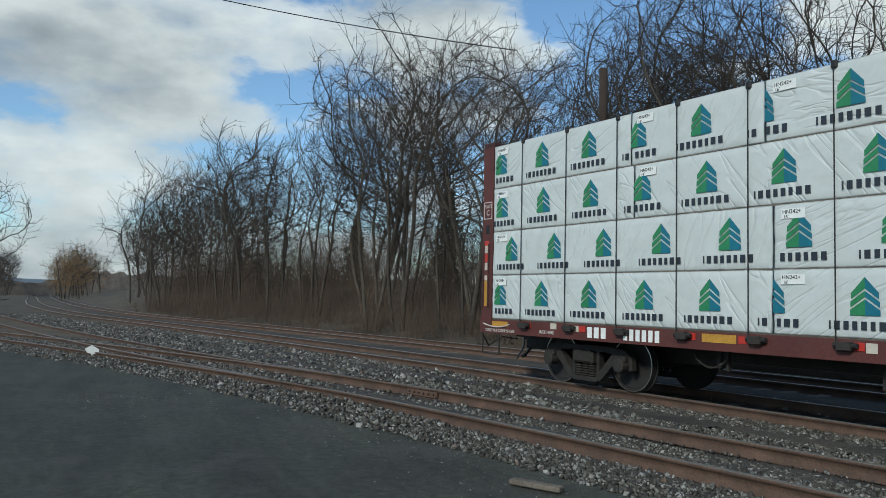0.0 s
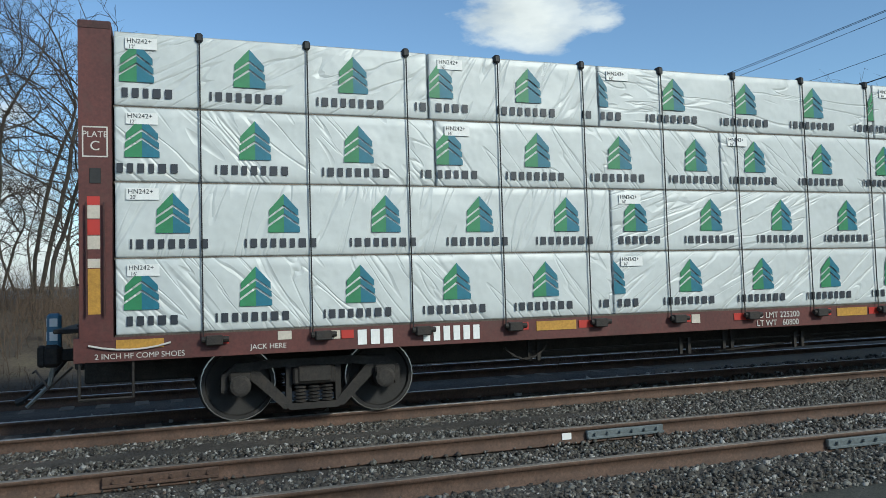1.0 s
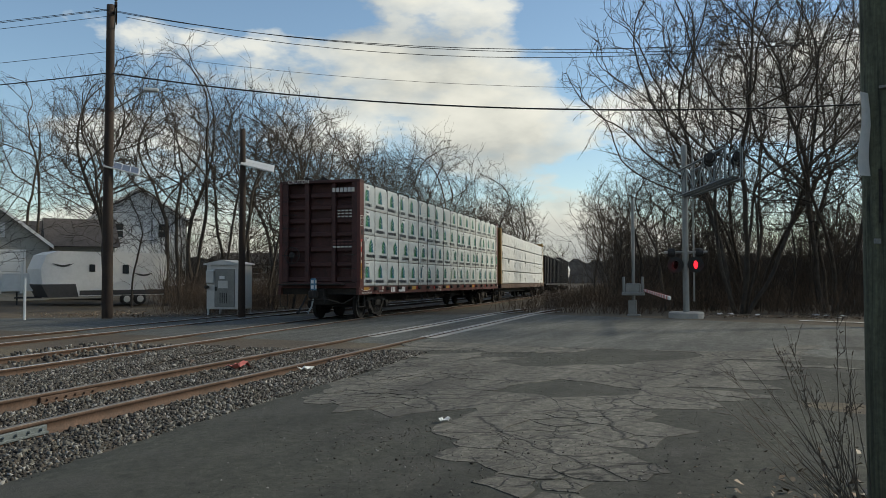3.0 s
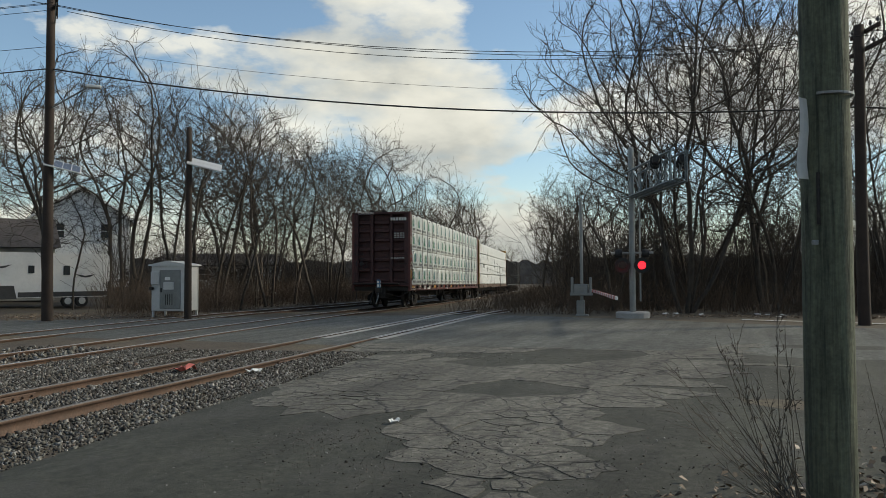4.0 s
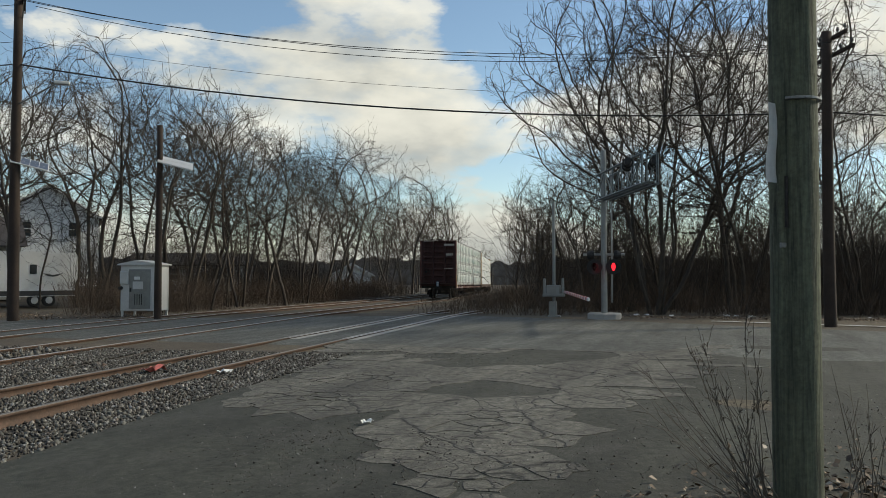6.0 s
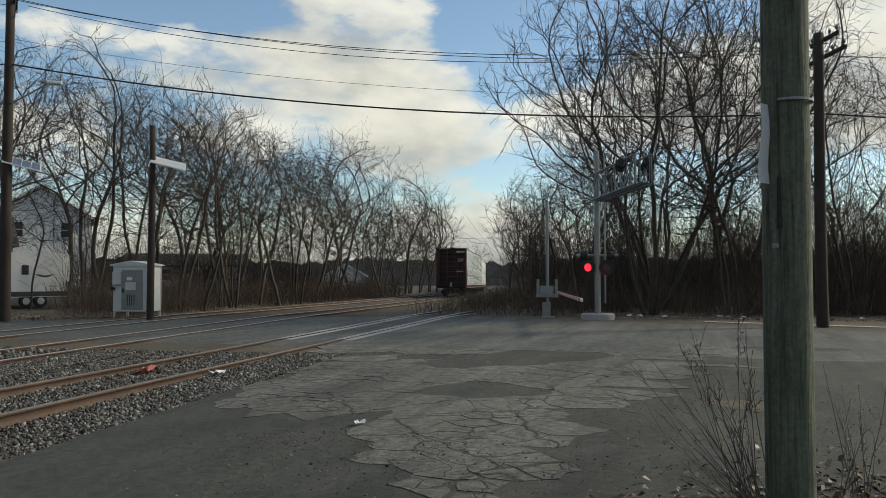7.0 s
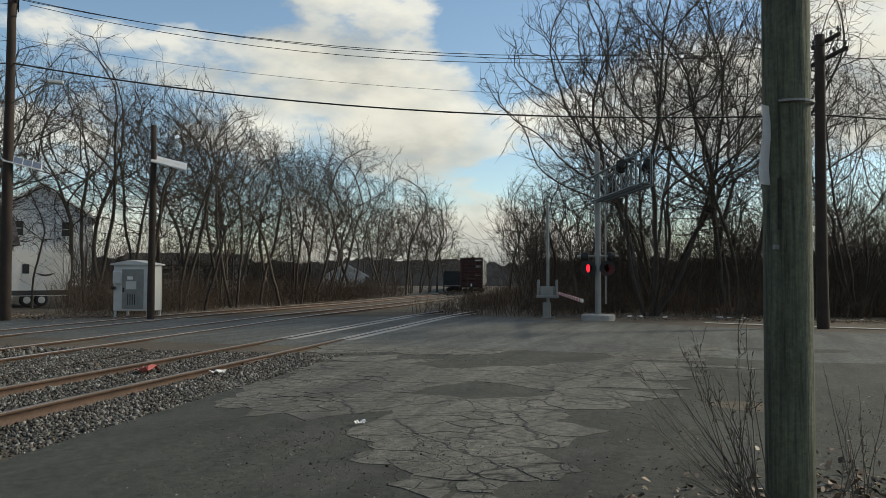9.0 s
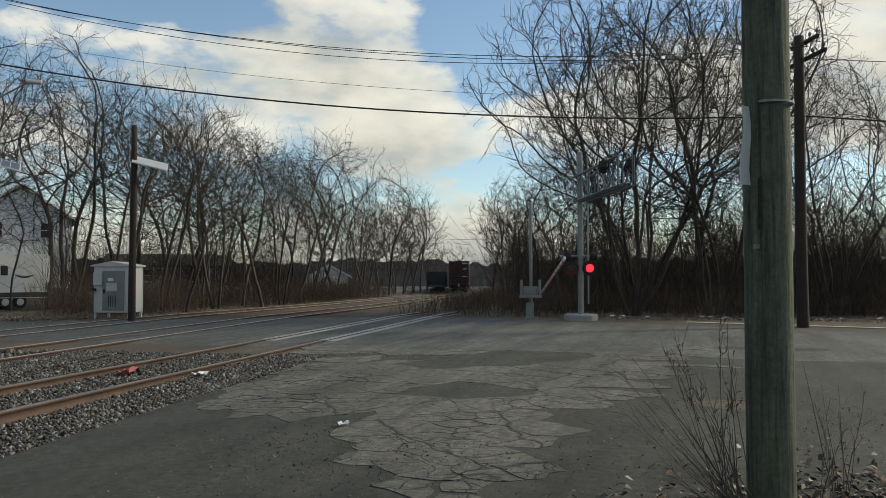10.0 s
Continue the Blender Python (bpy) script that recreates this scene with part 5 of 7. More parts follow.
make_pole("distant thin wooden pole beside the track", 104, 10.0, 8.0, 0.14, 0.10, M["brownpole"])
make_pole("distant wooden utility pole with crossarm", -4.6, 60, 7.4, 0.18, 0.13, M["brownpole"], ((7.0, 2.4),), 20)

# the near pole at the edge of the lot
near_pole = thing("utility_pole", "stout weathered grey-green wooden pole at the edge of the lot", "utility pole", pose(5.98, -1.22, gz(6, -1.2), 0, -0.9, 0))
part("shaft", tapered_pole(M["pole"], 9.0, 0.165, 0.145, 20, 0.012), None, near_pole)
bm = bmesh.new()
rows = [[bm.verts.new((0.02 * math.sin(2.6 * u) + 0.012 * math.sin(7 * w), -0.09 + 0.18 * u, 0.55 * w)) for u in (0, 0.25, 0.5, 0.75, 1)] for w in (0, 0.2, 0.4, 0.6, 0.8, 1)]
for a, b in zip(rows, rows[1:]):
    for k in range(4):
        bm.faces.new((a[k], a[k + 1], b[k + 1], b[k]))
bmesh.ops.solidify(bm, geom=bm.faces[:], thickness=0.006)
part("notice_sheet", bm, M["white"], near_pole, "curled blank white plastic sheet", pose(-0.11, 0.135, 2.26, 3, 0, 38))
bm = bmesh.new()
for k in range(10):
    a0, a1 = radians(150 + k * 14), radians(164 + k * 14)
    rod(bm, (0.168 * math.cos(a0), 0.168 * math.sin(a0), 2.83), (0.168 * math.cos(a1), 0.168 * math.sin(a1), 2.83), 0.012, n=5)
part("wire_band", bm, M["galv"], near_pole)
bm = bmesh.new()
box(bm, (0, 0, 0), (0.02, 0.07, 0.035), bevel=0.004)
part("metal_tag", bm, M["galv"], near_pole, "", pose(-0.13, 0.10, 1.83, 0, 0, 38))
for z0, z1 in ((1.95, 2.3),):
    bm = bmesh.new()
    rod(bm, (-0.14, 0.085, z0), (-0.14, 0.085, z1), 0.012, n=5)
    part("ground_wire", bm, M["grime"], near_pole)


def solar_panel(parent, at, turn, face):
    m = pose(*at, 0, 0, turn) @ pose(0, 0, 0, 26, 12, 0)
    bm = bmesh.new()
    box(bm, (0, 0, 0), (1.25, 0.75, 0.04), bevel=0.006)
    pan = part("solar_panel", bm, M["alum"], parent, "tilted solar panel in an aluminium frame", m)
    bm = bmesh.new()
    for i in range(4):
        for j in range(2):
            box(bm, (-0.45 + i * 0.30, -0.17 + j * 0.34, 0.022), (0.285, 0.325, 0.004))
    part("cells", bm, face, pan)
    bm = bmesh.new()
    box(bm, (0, 0, -0.022), (1.2, 0.7, 0.004))
    part("backsheet", bm, M["white"], pan)
    bm = bmesh.new()
    rod(bm, (0, 0, -0.02), (0, 0.35, -0.45), 0.025, n=6)
    rod(bm, (-0.3, -0.2, -0.02), (-0.1, 0.35, -0.3), 0.02, n=6)
    part("bracket", bm, M["galv"], pan)


# sky reflection is painted on the cells: bluish here, aluminium-pale on the slim pole
solar_panel(pole_b, (0.15, -0.45, 5.6), -88, M["panelglass_sky"])
solar_panel(pole_c, (0.35, -0.45, 5.75), -57, M["alum"])
bm = bmesh.new()
rod(bm, (0, 0, 7.6), (-0.9, -1.2, 8.3), 0.03, n=6)
arm = part("lamp_arm", bm, M["galv"], pole_b)
bm = bmesh.new()
box(bm, (-1.05, -1.4, 8.32), (0.22, 0.5, 0.12), pose(0, 0, 0), 0.03)
part("lamp_head", bm, M["alum"], pole_b, "grey cobra-head street lamp")

d = Vector((PR[0] - PB[0], PR[1] - PB[1], 0)).normalized()
n = Vector((-d.y, d.x, 0))
for k, (off, za, zb, sag) in enumerate(((1.0, 11.5, 9.2, 1.2), (0.0, 11.45, 8.75, 1.0), (-1.0, 11.2, 8.7, 1.05))):
    wire((PB[0] + n.x * off, PB[1] + n.y * off, za), (PR[0] + n.x * off, PR[1] + n.y * off, zb), sag, 0.013)
wire((PB[0], PB[1], 9.1), (PR[0], PR[1], 6.75), 0.72, 0.03, label="thick black cable bundle between poles")
wire((PB[0], PB[1], 10.0), (PR[0], PR[1], 7.4), 0.75, 0.007, label="thin overhead wire between poles")
FP = (17.2, 57.5)
for off, za, zb in ((1.0, 11.5, 10.6), (0.0, 11.45, 10.6), (-1.0, 11.2, 10.5)):
    wire((PB[0] + off * 0.7, PB[1] + off * 0.7, za), (FP[0] + off * 0.7, FP[1] + off * 0.7, zb), 0.5, 0.013)
wire((PB[0], PB[1], 9.1), (FP[0], FP[1], 8.2), 0.5, 0.025, label="thick black cable bundle between poles")
wire((PB[0], PB[1], 9.9), (FP[0], FP[1], 8.9), 0.4, 0.012)
wire((PR[0], PR[1], 6.75), (26.0, -40, 6.2), 0.9, 0.03, label="thick black cable bundle between poles")
wire((PR[0], PR[1], 8.6), (26.0, -40, 8.3), 0.9, 0.013)
wire((-24.0, 15.5, 10.6), (-40, 2.0, 16.6), 0.3, 0.02, label="black service wire high over the track")
wire((104, 10.0, 6.6), (92, 22, 6.4), 0.2, 0.02)


# ---- crossing signals ----
def lamp_head(parent, m):
    """a round signal: black background disc, hood, lens; the glowing disc in it turns its lit face out or in"""
    bm = bmesh.new()
    lathe(bm, [(0.0, 0.28), (0.015, 0.28), (0.02, 0.12), (0.16, 0.11), (0.2, 0.06)], "Y", 20)
    head = part("signal_head", bm, M["black"], parent, "round black crossing signal head", m)
    bm = bmesh.new()
    for k in range(12):
        a0, a1 = radians(-20 + k * 220 / 12), radians(-20 + (k + 1) * 220 / 12)
        poly(bm, [(0.155 * math.cos(a0), 0, 0.155 * math.sin(a0)), (0.155 * math.cos(a1), 0, 0.155 * math.sin(a1)),
                  (0.15 * math.cos(a1), -0.22 * max(0.25, math.sin(a1)), 0.15 * math.sin(a1)), (0.15 * math.cos(a0), -0.22 * max(0.25, math.sin(a0)), 0.15 * math.sin(a0))])
    part("hood", bm, M["black"], head)
    bm = bmesh.new()
    lathe(bm, [(-0.008, 0.13), (-0.006, 0.145), (0.006, 0.145), (0.008, 0.13)], "Y", 18)
    me = to_mesh("lens", bm, [M["redlit"], M["redoff"]])
    for p in me.polygons:
        p.material_index = 0 if p.normal.y < -0.3 else 1
    # the lens sits in front of the disc so that it can turn freely in its ring
    lens = part("lens", me, None, head, "round red lens", pose(0, -0.16, 0))
    return lens


FLASH = []


def crossbuck(parent, m):
    for s in (-1, 1):
        bm = bmesh.new()
        box(bm, (0, 0, 0), (1.22, 0.02, 0.23), bevel=0.006)
        blade = part("crossbuck_blade", bm, M["white"], parent, "white crossbuck blade with dark capitals", m @ pose(0, -0.012 * s, 0, 0, s * 45, 0))
        for word, dx in ((("RAIL", -0.36), ("ROAD", 0.36)) if s > 0 else (("CROSSING", 0.0),)):
            words(word, 0.17, M["ink"], blade, pose(dx, -0.013, 0, 90, 0, 0))


def ladder_of(parent, at, h, w=0.4):
    bm = bmesh.new()
    for s in (-1, 1):
        box(bm, (s * w / 2, 0, h / 2), (0.04, 0.06, h))
    lad = part("ladder", bm, M["galv"], parent, "", pose(*at))
    rung = None
    for k in range(int(h / 0.3)):
        m = pose(0, 0, 0.2 + k * 0.3)
        if rung is None:
            b = bmesh.new()
            rod(b, (-w / 2, 0, 0), (w / 2, 0, 0), 0.014, n=5)
            rung = part("rung", b, M["galv"], lad, "", m)
        else:
            again(rung, lad, m)


def truss(parent, a, b, top, low, wd, mat):
    """two pairs of chords with posts and diagonals from a to b"""
    a, b = Vector(a), Vector(b)
    ln = (b - a).length
    d = (b - a).normalized()
    s = Vector((-d.y, d.x, 0)) * wd / 2
    n = max(4, int(ln / 1.0))
    for side in (-1, 1):
        bm = bmesh.new()
        for z in (top, low):
            rod(bm, a + s * side + Vector((0, 0, z)), b + s * side + Vector((0, 0, z * 1.0)), 0.04, n=6)
        part("chord", bm, mat, parent, "steel truss chords")
        bm = bmesh.new()
        for k in range(n + 1):
            p = a + (b - a) * k / n + s * side
            rod(bm, p + Vector((0, 0, low)), p + Vector((0, 0, top)), 0.025, n=5)
            if k < n:
                q = a + (b - a) * (k + 1) / n + s * side
                rod(bm, p + Vector((0, 0, top if k % 2 else low)), q + Vector((0, 0, low if k % 2 else top)), 0.022, n=5)
        part("bracing", bm, mat, parent)
    bm = bmesh.new()
    for k in range(n * 2 + 1):
        p = a + (b - a) * k / (2 * n)
        box(bm, (p.x, p.y, low + 0.05), (0.30, 0.30, 0.02))
    rod(bm, a + Vector((0, 0, low)), b + Vector((0, 0, low)), 0.05, n=6)
    part("walkway", bm, mat, parent)


def footing(parent, r, h):
    bm = bmesh.new()
    lathe(bm, [(-0.4, r), (h - 0.04, r), (h, r - 0.05)], "Z", 18)
    part("footing", bm, M["concrete"], parent, "round concrete footing")


# eastern cantilever signal
east = thing("cantilever_signal", "galvanised cantilever crossing signal flashing red beside the road", "railway signal", pose(30.0, 0.42, gz(30, 0.4)))
footing(east, 0.62, 0.22)
bm = bmesh.new()
rod(bm, (0, 0, 0.2), (0, 0, 6.2), 0.115, 0.10, 14)
for k in range(4):
    a = radians(45 + 90 * k)
    prism(bm, [(0.0, 0.2), (0.3, 0.2), (0.12, 0.75), (0.0, 0.9)], -0.012, 0.012)
part("mast", bm, M["galv"], east, "tall grey steel mast")
ladder_of(east, (0.12, -0.28, 0.6), 5.4)
truss(east, (0, 0, 0), (-5.2, -1.45, 0), 5.25, 4.35, 0.5, M["steel_bar"])
bm = bmesh.new()
for k in range(4):
    u = 0.72 + 0.09 * k
    rod(bm, (-5.2 * u, -1.45 * u - 0.2, 4.4), (-5.2 * u, -1.45 * u - 0.2, 5.45), 0.018, n=6)
    rod(bm, (-5.2 * u, -1.45 * u + 0.2, 4.4), (-5.2 * u, -1.45 * u + 0.2, 5.4), 0.018, n=6)
part("rail_posts", bm, M["steel_bar"], east)
TO_CAM = -math.degrees(math.atan2(-30.0, 0)) - 180     # heads look along -x
for dx in (-3.9, -4.7):
    for s in (-1, 1):
        bm = bmesh.new()
        lathe(bm, [(0.0, 0.16), (0.02, 0.17), (0.03, 0.12), (0.3, 0.10)], "Y", 16)
        part("overhead_head", bm, M["black"], east, "dark overhead signal head", pose(dx, -1.2 + s * 0.4, 5.05, 0, 0, 90))
bm = bmesh.new()
rod(bm, (-0.02, -0.75, 2.35), (-0.02, 0.75, 2.35), 0.045, n=8)
rod(bm, (-0.02, -0.38, 1.92), (-0.02, 0.38, 1.92), 0.05, n=8)
part("lamp_bar", bm, M["galv"], east)
for s in (-1, 1):
    bm = bmesh.new()
    lathe(bm, [(0.0, 0.16), (0.12, 0.18), (0.26, 0.13)], "Y", 14)
    part("side_head", bm, M["black"], east, "dark hooded signal head seen from the side", pose(-0.02, s * 0.35, 2.33, 0, 0, 0 if s > 0 else 180))
for s in (1, -1):
    FLASH.append((lamp_head(east, pose(-0.16, s * 0.34, 1.90, 0, 0, -90)), s))

# eastern gate: post, mechanism, arm
gate_e = thing("crossing_gate", "grey crossing gate mechanism with a striped arm on a tall post", "crossing gate", pose(31.35, 2.35, gz(31.3, 2.3)))
bm = bmesh.new()
rod(bm, (0, 0, -0.1), (0, 0, 4.45), 0.062, n=12)
box(bm, (0, 0, 0.02), (0.5, 0.5, 0.06), bevel=0.01)
part("post", bm, M["galv"], gate_e, "tall plain galvanised post")
bm = bmesh.new()
box(bm, (0.0, 0.02, 1.02), (0.5, 0.55, 0.42), bevel=0.03)
box(bm, (-0.2, 0.35, 1.18), (0.12, 0.10, 0.62), bevel=0.02)
box(bm, (-0.2, -0.35, 1.18), (0.12, 0.10, 0.62), bevel=0.02)
box(bm, (-0.22, 0.0, 0.84), (0.14, 0.85, 0.12), bevel=0.02)
box(bm, (0.05, 0.05, 0.3), (0.28, 0.3, 0.6), bevel=0.02)
part("mechanism", bm, M["galv"], gate_e, "grey gate mechanism box")


def gate_arm(parent, ln, m):
    bm = bmesh.new()
    box(bm, (ln / 2, 0, 0), (ln, 0.05, 0.09), bevel=0.006)
    arm = part("gate_arm", bm, M["white"], parent, "long white arm with red stripes", m)
    k = 0
    x = 0.6
    while x < ln - 0.4:
        b = bmesh.new()
        box(b, (x, 0, 0), (0.4, 0.056, 0.096))
        part("red_stripe", b, M["tapered"], arm)
        x += 0.82
    return arm


ARM_E_TURN = 180 + 7.0
arm_e = gate_arm(gate_e, 10.2, pose(-0.28, -0.42, 0.98, 0, 0, ARM_E_TURN))

# western cantilever and gate
west = thing("cantilever_signal", "galvanised cantilever crossing signal with ladder and crossbuck", "railway signal", pose(12.95, 20.65, gz(13, 20.6)))
footing(west, 0.6, 0.12)
bm = bmesh.new()
rod(bm, (0, 0, 0.05), (0, 0, 6.3), 0.15, 0.13, 14)
part("mast", bm, M["galv"], west, "tall grey steel mast")
ladder_of(west, (-0.42, -0.05, 0.6), 6.0)
truss(west, (0, 0, 0), (7.4, 2.75, 0), 6.0, 5.0, 0.6, M["galv"])
crossbuck(west, pose(2.6, 0.6, 5.75, 0, 0, -28))
for u in (0.5, 0.62, 0.82, 0.92):
    bm = bmesh.new()
    lathe(bm, [(0.0, 0.28), (0.02, 0.28), (0.03, 0.13), (0.3, 0.11)], "Y", 16)
    part("overhead_head", bm, M["black"], west, "dark overhead signal head", pose(7.4 * u, 2.75 * u - 0.5, 5.45, 0, 0, 20))
for s, turn in ((-1, -60), (1, 60), (1.9, 80)):
    bm = bmesh.new()
    lathe(bm, [(0.0, 0.30), (0.02, 0.30), (0.05, 0.14), (0.3, 0.12), (0.36, 0.05)], "Y", 16)
    part("signal_head", bm, M["black"] if s > 0 else M["galv"], west, "round signal head", pose(s * 0.5, -0.25, 2.35, 0, 0, turn))
bm = bmesh.new()
box(bm, (0.1, -0.22, 2.3), (1.6, 0.10, 0.10), bevel=0.01)
part("lamp_bar", bm, M["galv"], west)
gate_w = thing("crossing_gate", "grey crossing gate with crossbuck and lowered striped arm", "crossing gate", pose(13.35, 18.8, gz(13.3, 18.8)))
bm = bmesh.new()
rod(bm, (0, 0, -0.1), (0, 0, 4.85), 0.085, n=12)
box(bm, (0, 0, 0.04), (0.4, 0.4, 0.08), bevel=0.01)
part("post", bm, M["galv"], gate_w, "grey steel signal post")
bm = bmesh.new()
box(bm, (-0.15, -0.1, 1.2), (0.75, 0.6, 0.62), bevel=0.04)
box(bm, (-0.15, -0.05, 0.55), (0.22, 0.22, 0.9), bevel=0.02)
box(bm, (0.45, -0.1, 1.05), (0.3, 0.3, 0.3), bevel=0.04)
part("mechanism", bm, M["galv"], gate_w, "weathered grey gate mechanism box")
crossbuck(gate_w, pose(0.42, -0.12, 4.1, 0, 0, -36))
gate_arm(gate_w, 3.3, pose(0.5, -0.15, 1.05, 0, 1.5, -9))

# marker post
bm = bmesh.new()
rod(bm, (0, 0, -0.1), (0, 0, 1.5), 0.045, n=8)
single("marker_post", bm, M["white"], "slim white marker post at the roadside", "post", pose(22.6, 22.7, gz(22.6, 22.7)))
bm = bmesh.new()
box(bm, (0, 0, 0.85), (0.07, 0.03, 1.9), bevel=0.004)
single("wooden_stake", bm, M["yellow"], "pale yellow wooden stake in the grass", "stake", pose(-16.5, 14.5, gz(-16.5, 14.5), 0, 3, 0))
bm = bmesh.new()
prism(bm, [(-0.26, 0.28), (-0.02, 0.40), (0.24, 0.26), (0.22, 0.10), (-0.16, 0.16)], -0.015, 0.015)
rod(bm, (0, 0, -0.2), (0, 0, 0.15), 0.03, n=6)
single("switch_target", bm, M["white"], "white angular switch target on a low stand", "switch stand", pose(-21.6, 1.75, -0.05, 0, 0, 85) @ Matrix.Diagonal((0.66, 0.66, 0.8, 1)))

# relay cabinet
cab = thing("relay_cabinet", "dull silver aluminium relay cabinet with a hooded door, on legs", "cabinet", pose(28.4, 18.1, gz(28.4, 18.1), 0, 0, -84))
bm = bmesh.new()
box(bm, (0, 0, 1.12), (1.42, 1.15, 1.78), bevel=0.02)
for a in (-0.5, 0.5):
    box(bm, (0.71, a, 1.1), (0.03, 0.05, 1.8))
part("housing", bm, M["alum"], cab, "dull silver sheet-metal housing")
bm = bmesh.new()
prism(bm, [(-0.80, 2.0), (0.80, 2.0), (0.80, 2.05), (0.0, 2.20), (-0.80, 2.05)], -0.66, 0.64)
part("roof", bm, M["alum"], cab, "low gabled sheet-metal roof")
for lx, ly in ((-0.66, -0.5), (0.66, -0.5), (-0.66, 0.5), (0.66, 0.5)):
    bm = bmesh.new()
    box(bm, (lx, ly, 0.1), (0.08, 0.08, 0.34), bevel=0.006)
    part("leg", bm, M["alum"], cab)
bm = bmesh.new()
box(bm, (0.08, -0.59, 1.08), (0.86, 0.035, 1.52), bevel=0.01)
door = part("door", bm, M["galv"], cab, "grey inset door")
for nm, x, z, w, h, mt in (("plate", -0.02, 1.5, 0.22, 0.12, "white"), ("plate", 0.02, 1.22, 0.42, 0.30, "alum"), ("latch", -0.28, 1.05, 0.07, 0.16, "black")):
    bm = bmesh.new()
    box(bm, (x, -0.615, z), (w, 0.02, h), bevel=0.005)
    part(nm, bm, M[mt], door)
for k in range(4):
    bm = bmesh.new()
    box(bm, (-0.1 + 0.09 * k, -0.613, 0.68), (0.03, 0.012, 0.42))
    part("vent_slot", bm, M["black"], door)
bm = bmesh.new()
box(bm, (-0.52, -0.63, 1.52), (0.34, 0.12, 0.52), bevel=0.03)
part("meter_box", bm, M["alum"], cab, "rounded metal side box")
bm = bmesh.new()
rod(bm, (-0.66, -0.60, 1.12), (-0.66, -0.74, 1.12), 0.07, n=10)
part("bell", bm, M["black"], cab)


# ---- buildings ----
def window(parent, x, y, z, w, h, name="window"):
    bm = bmesh.new()
    for (cx, cz, sw, sh) in ((0, h / 2, w + 0.16, 0.09), (0, -h / 2, w + 0.2, 0.1), (-w / 2, 0, 0.09, h), (w / 2, 0, 0.09, h), (0, 0, w, 0.05)):
        box(bm, (cx, -0.03, cz), (sw, 0.07, sh))
    win = part(name, bm, M["white"], parent, "white-framed sash window", pose(x, y, z))
    bm = bmesh.new()
    box(bm, (0, 0.0, h / 4), (w - 0.06, 0.02, h / 2 - 0.04))
    part("pane", bm, M["glass"], win)
    bm = bmesh.new()
    box(bm, (0, 0.0, -h / 4), (w - 0.06, 0.02, h / 2 - 0.04))
    part("pane", bm, M["glass"], win)


def gable_block(parent, x0, x1, y0, y1, eave, ridge, wall, along_x=True, over=0.35):
    """walls with two gables and a pitched roof"""
    bm = bmesh.new()
    xm, ym = (x0 + x1) / 2, (y0 + y1) / 2
    if along_x:      # gables face the x ends
        for x in (x0, x1):
            poly(bm, [(x, y0, -0.5), (x, y1, -0.5), (x, y1, eave), (x, ym, ridge), (x, y0, eave)])
        for y in (y0, y1):
            poly(bm, [(x0, y, -0.5), (x1, y, -0.5), (x1, y, eave), (x0, y, eave)])
    else:
        for y in (y0, y1):
            poly(bm, [(x0, y, -0.5), (x1, y, -0.5), (x1, y, eave), (xm, y, ridge), (x0, y, eave)])
        for x in (x0, x1):
            poly(bm, [(x, y0, -0.5), (x, y1, -0.5), (x, y1, eave), (x, y0, eave)])
    bmesh.ops.recalc_face_normals(bm, faces=bm.faces[:])
    bmesh.ops.solidify(bm, geom=bm.faces[:], thickness=0.15)
    part("wall", bm, wall, parent)
    bm = bmesh.new()
    t = 0.14
    if along_x:
        k = (ridge - eave) / (ym - y0)
        for s, ye in ((-1, y0 - over), (1, y1 + over)):
            ze = ridge - k * abs(ye - ym)
            a = [(x0 - over, ye, ze), (x1 + over, ye, ze), (x1 + over, ym, ridge), (x0 - over, ym, ridge)]
            lo = [bm.verts.new(p) for p in a]
            hi = [bm.verts.new((p[0], p[1], p[2] + t)) for p in a]
            bm.faces.new(lo), bm.faces.new(hi[::-1])
            for q in range(4):
                bm.faces.new((lo[q], hi[q], hi[(q + 1) % 4], lo[(q + 1) % 4]))
    else:
        k = (ridge - eave) / (xm - x0)
        for s, xe in ((-1, x0 - over), (1, x1 + over)):
            ze = ridge - k * abs(xe - xm)
            a = [(xe, y0 - over, ze), (xe, y1 + over, ze), (xm, y1 + over, ridge), (xm, y0 - over, ridge)]
            lo = [bm.verts.new(p) for p in a]
            hi = [bm.verts.new((p[0], p[1], p[2] + t)) for p in a]
            bm.faces.new(lo), bm.faces.new(hi[::-1])
            for q in range(4):
                bm.faces.new((lo[q], hi[q], hi[(q + 1) % 4], lo[(q + 1) % 4]))
    bmesh.ops.recalc_face_normals(bm, faces=bm.faces[:])
    part("roof", bm, M["shingle"], parent, "dark shingled pitched roof")
    if not along_x:
        bm = bmesh.new()
        k = (ridge - eave) / (xm - x0)
        for s in (-1, 1):
            xe = xm + s * (xm - x0 + over)
            ze = ridge - k * (xm - x0 + over)
            p, q = Vector((xe, y0 - over - 0.02, ze + 0.0)), Vector((xm, y0 - over - 0.02, ridge))
            poly(bm, [p, q, q + Vector((0, 0, 0.22)), p + Vector((0, 0, 0.22))])
        part("barge_board", bm, M["white"], parent)


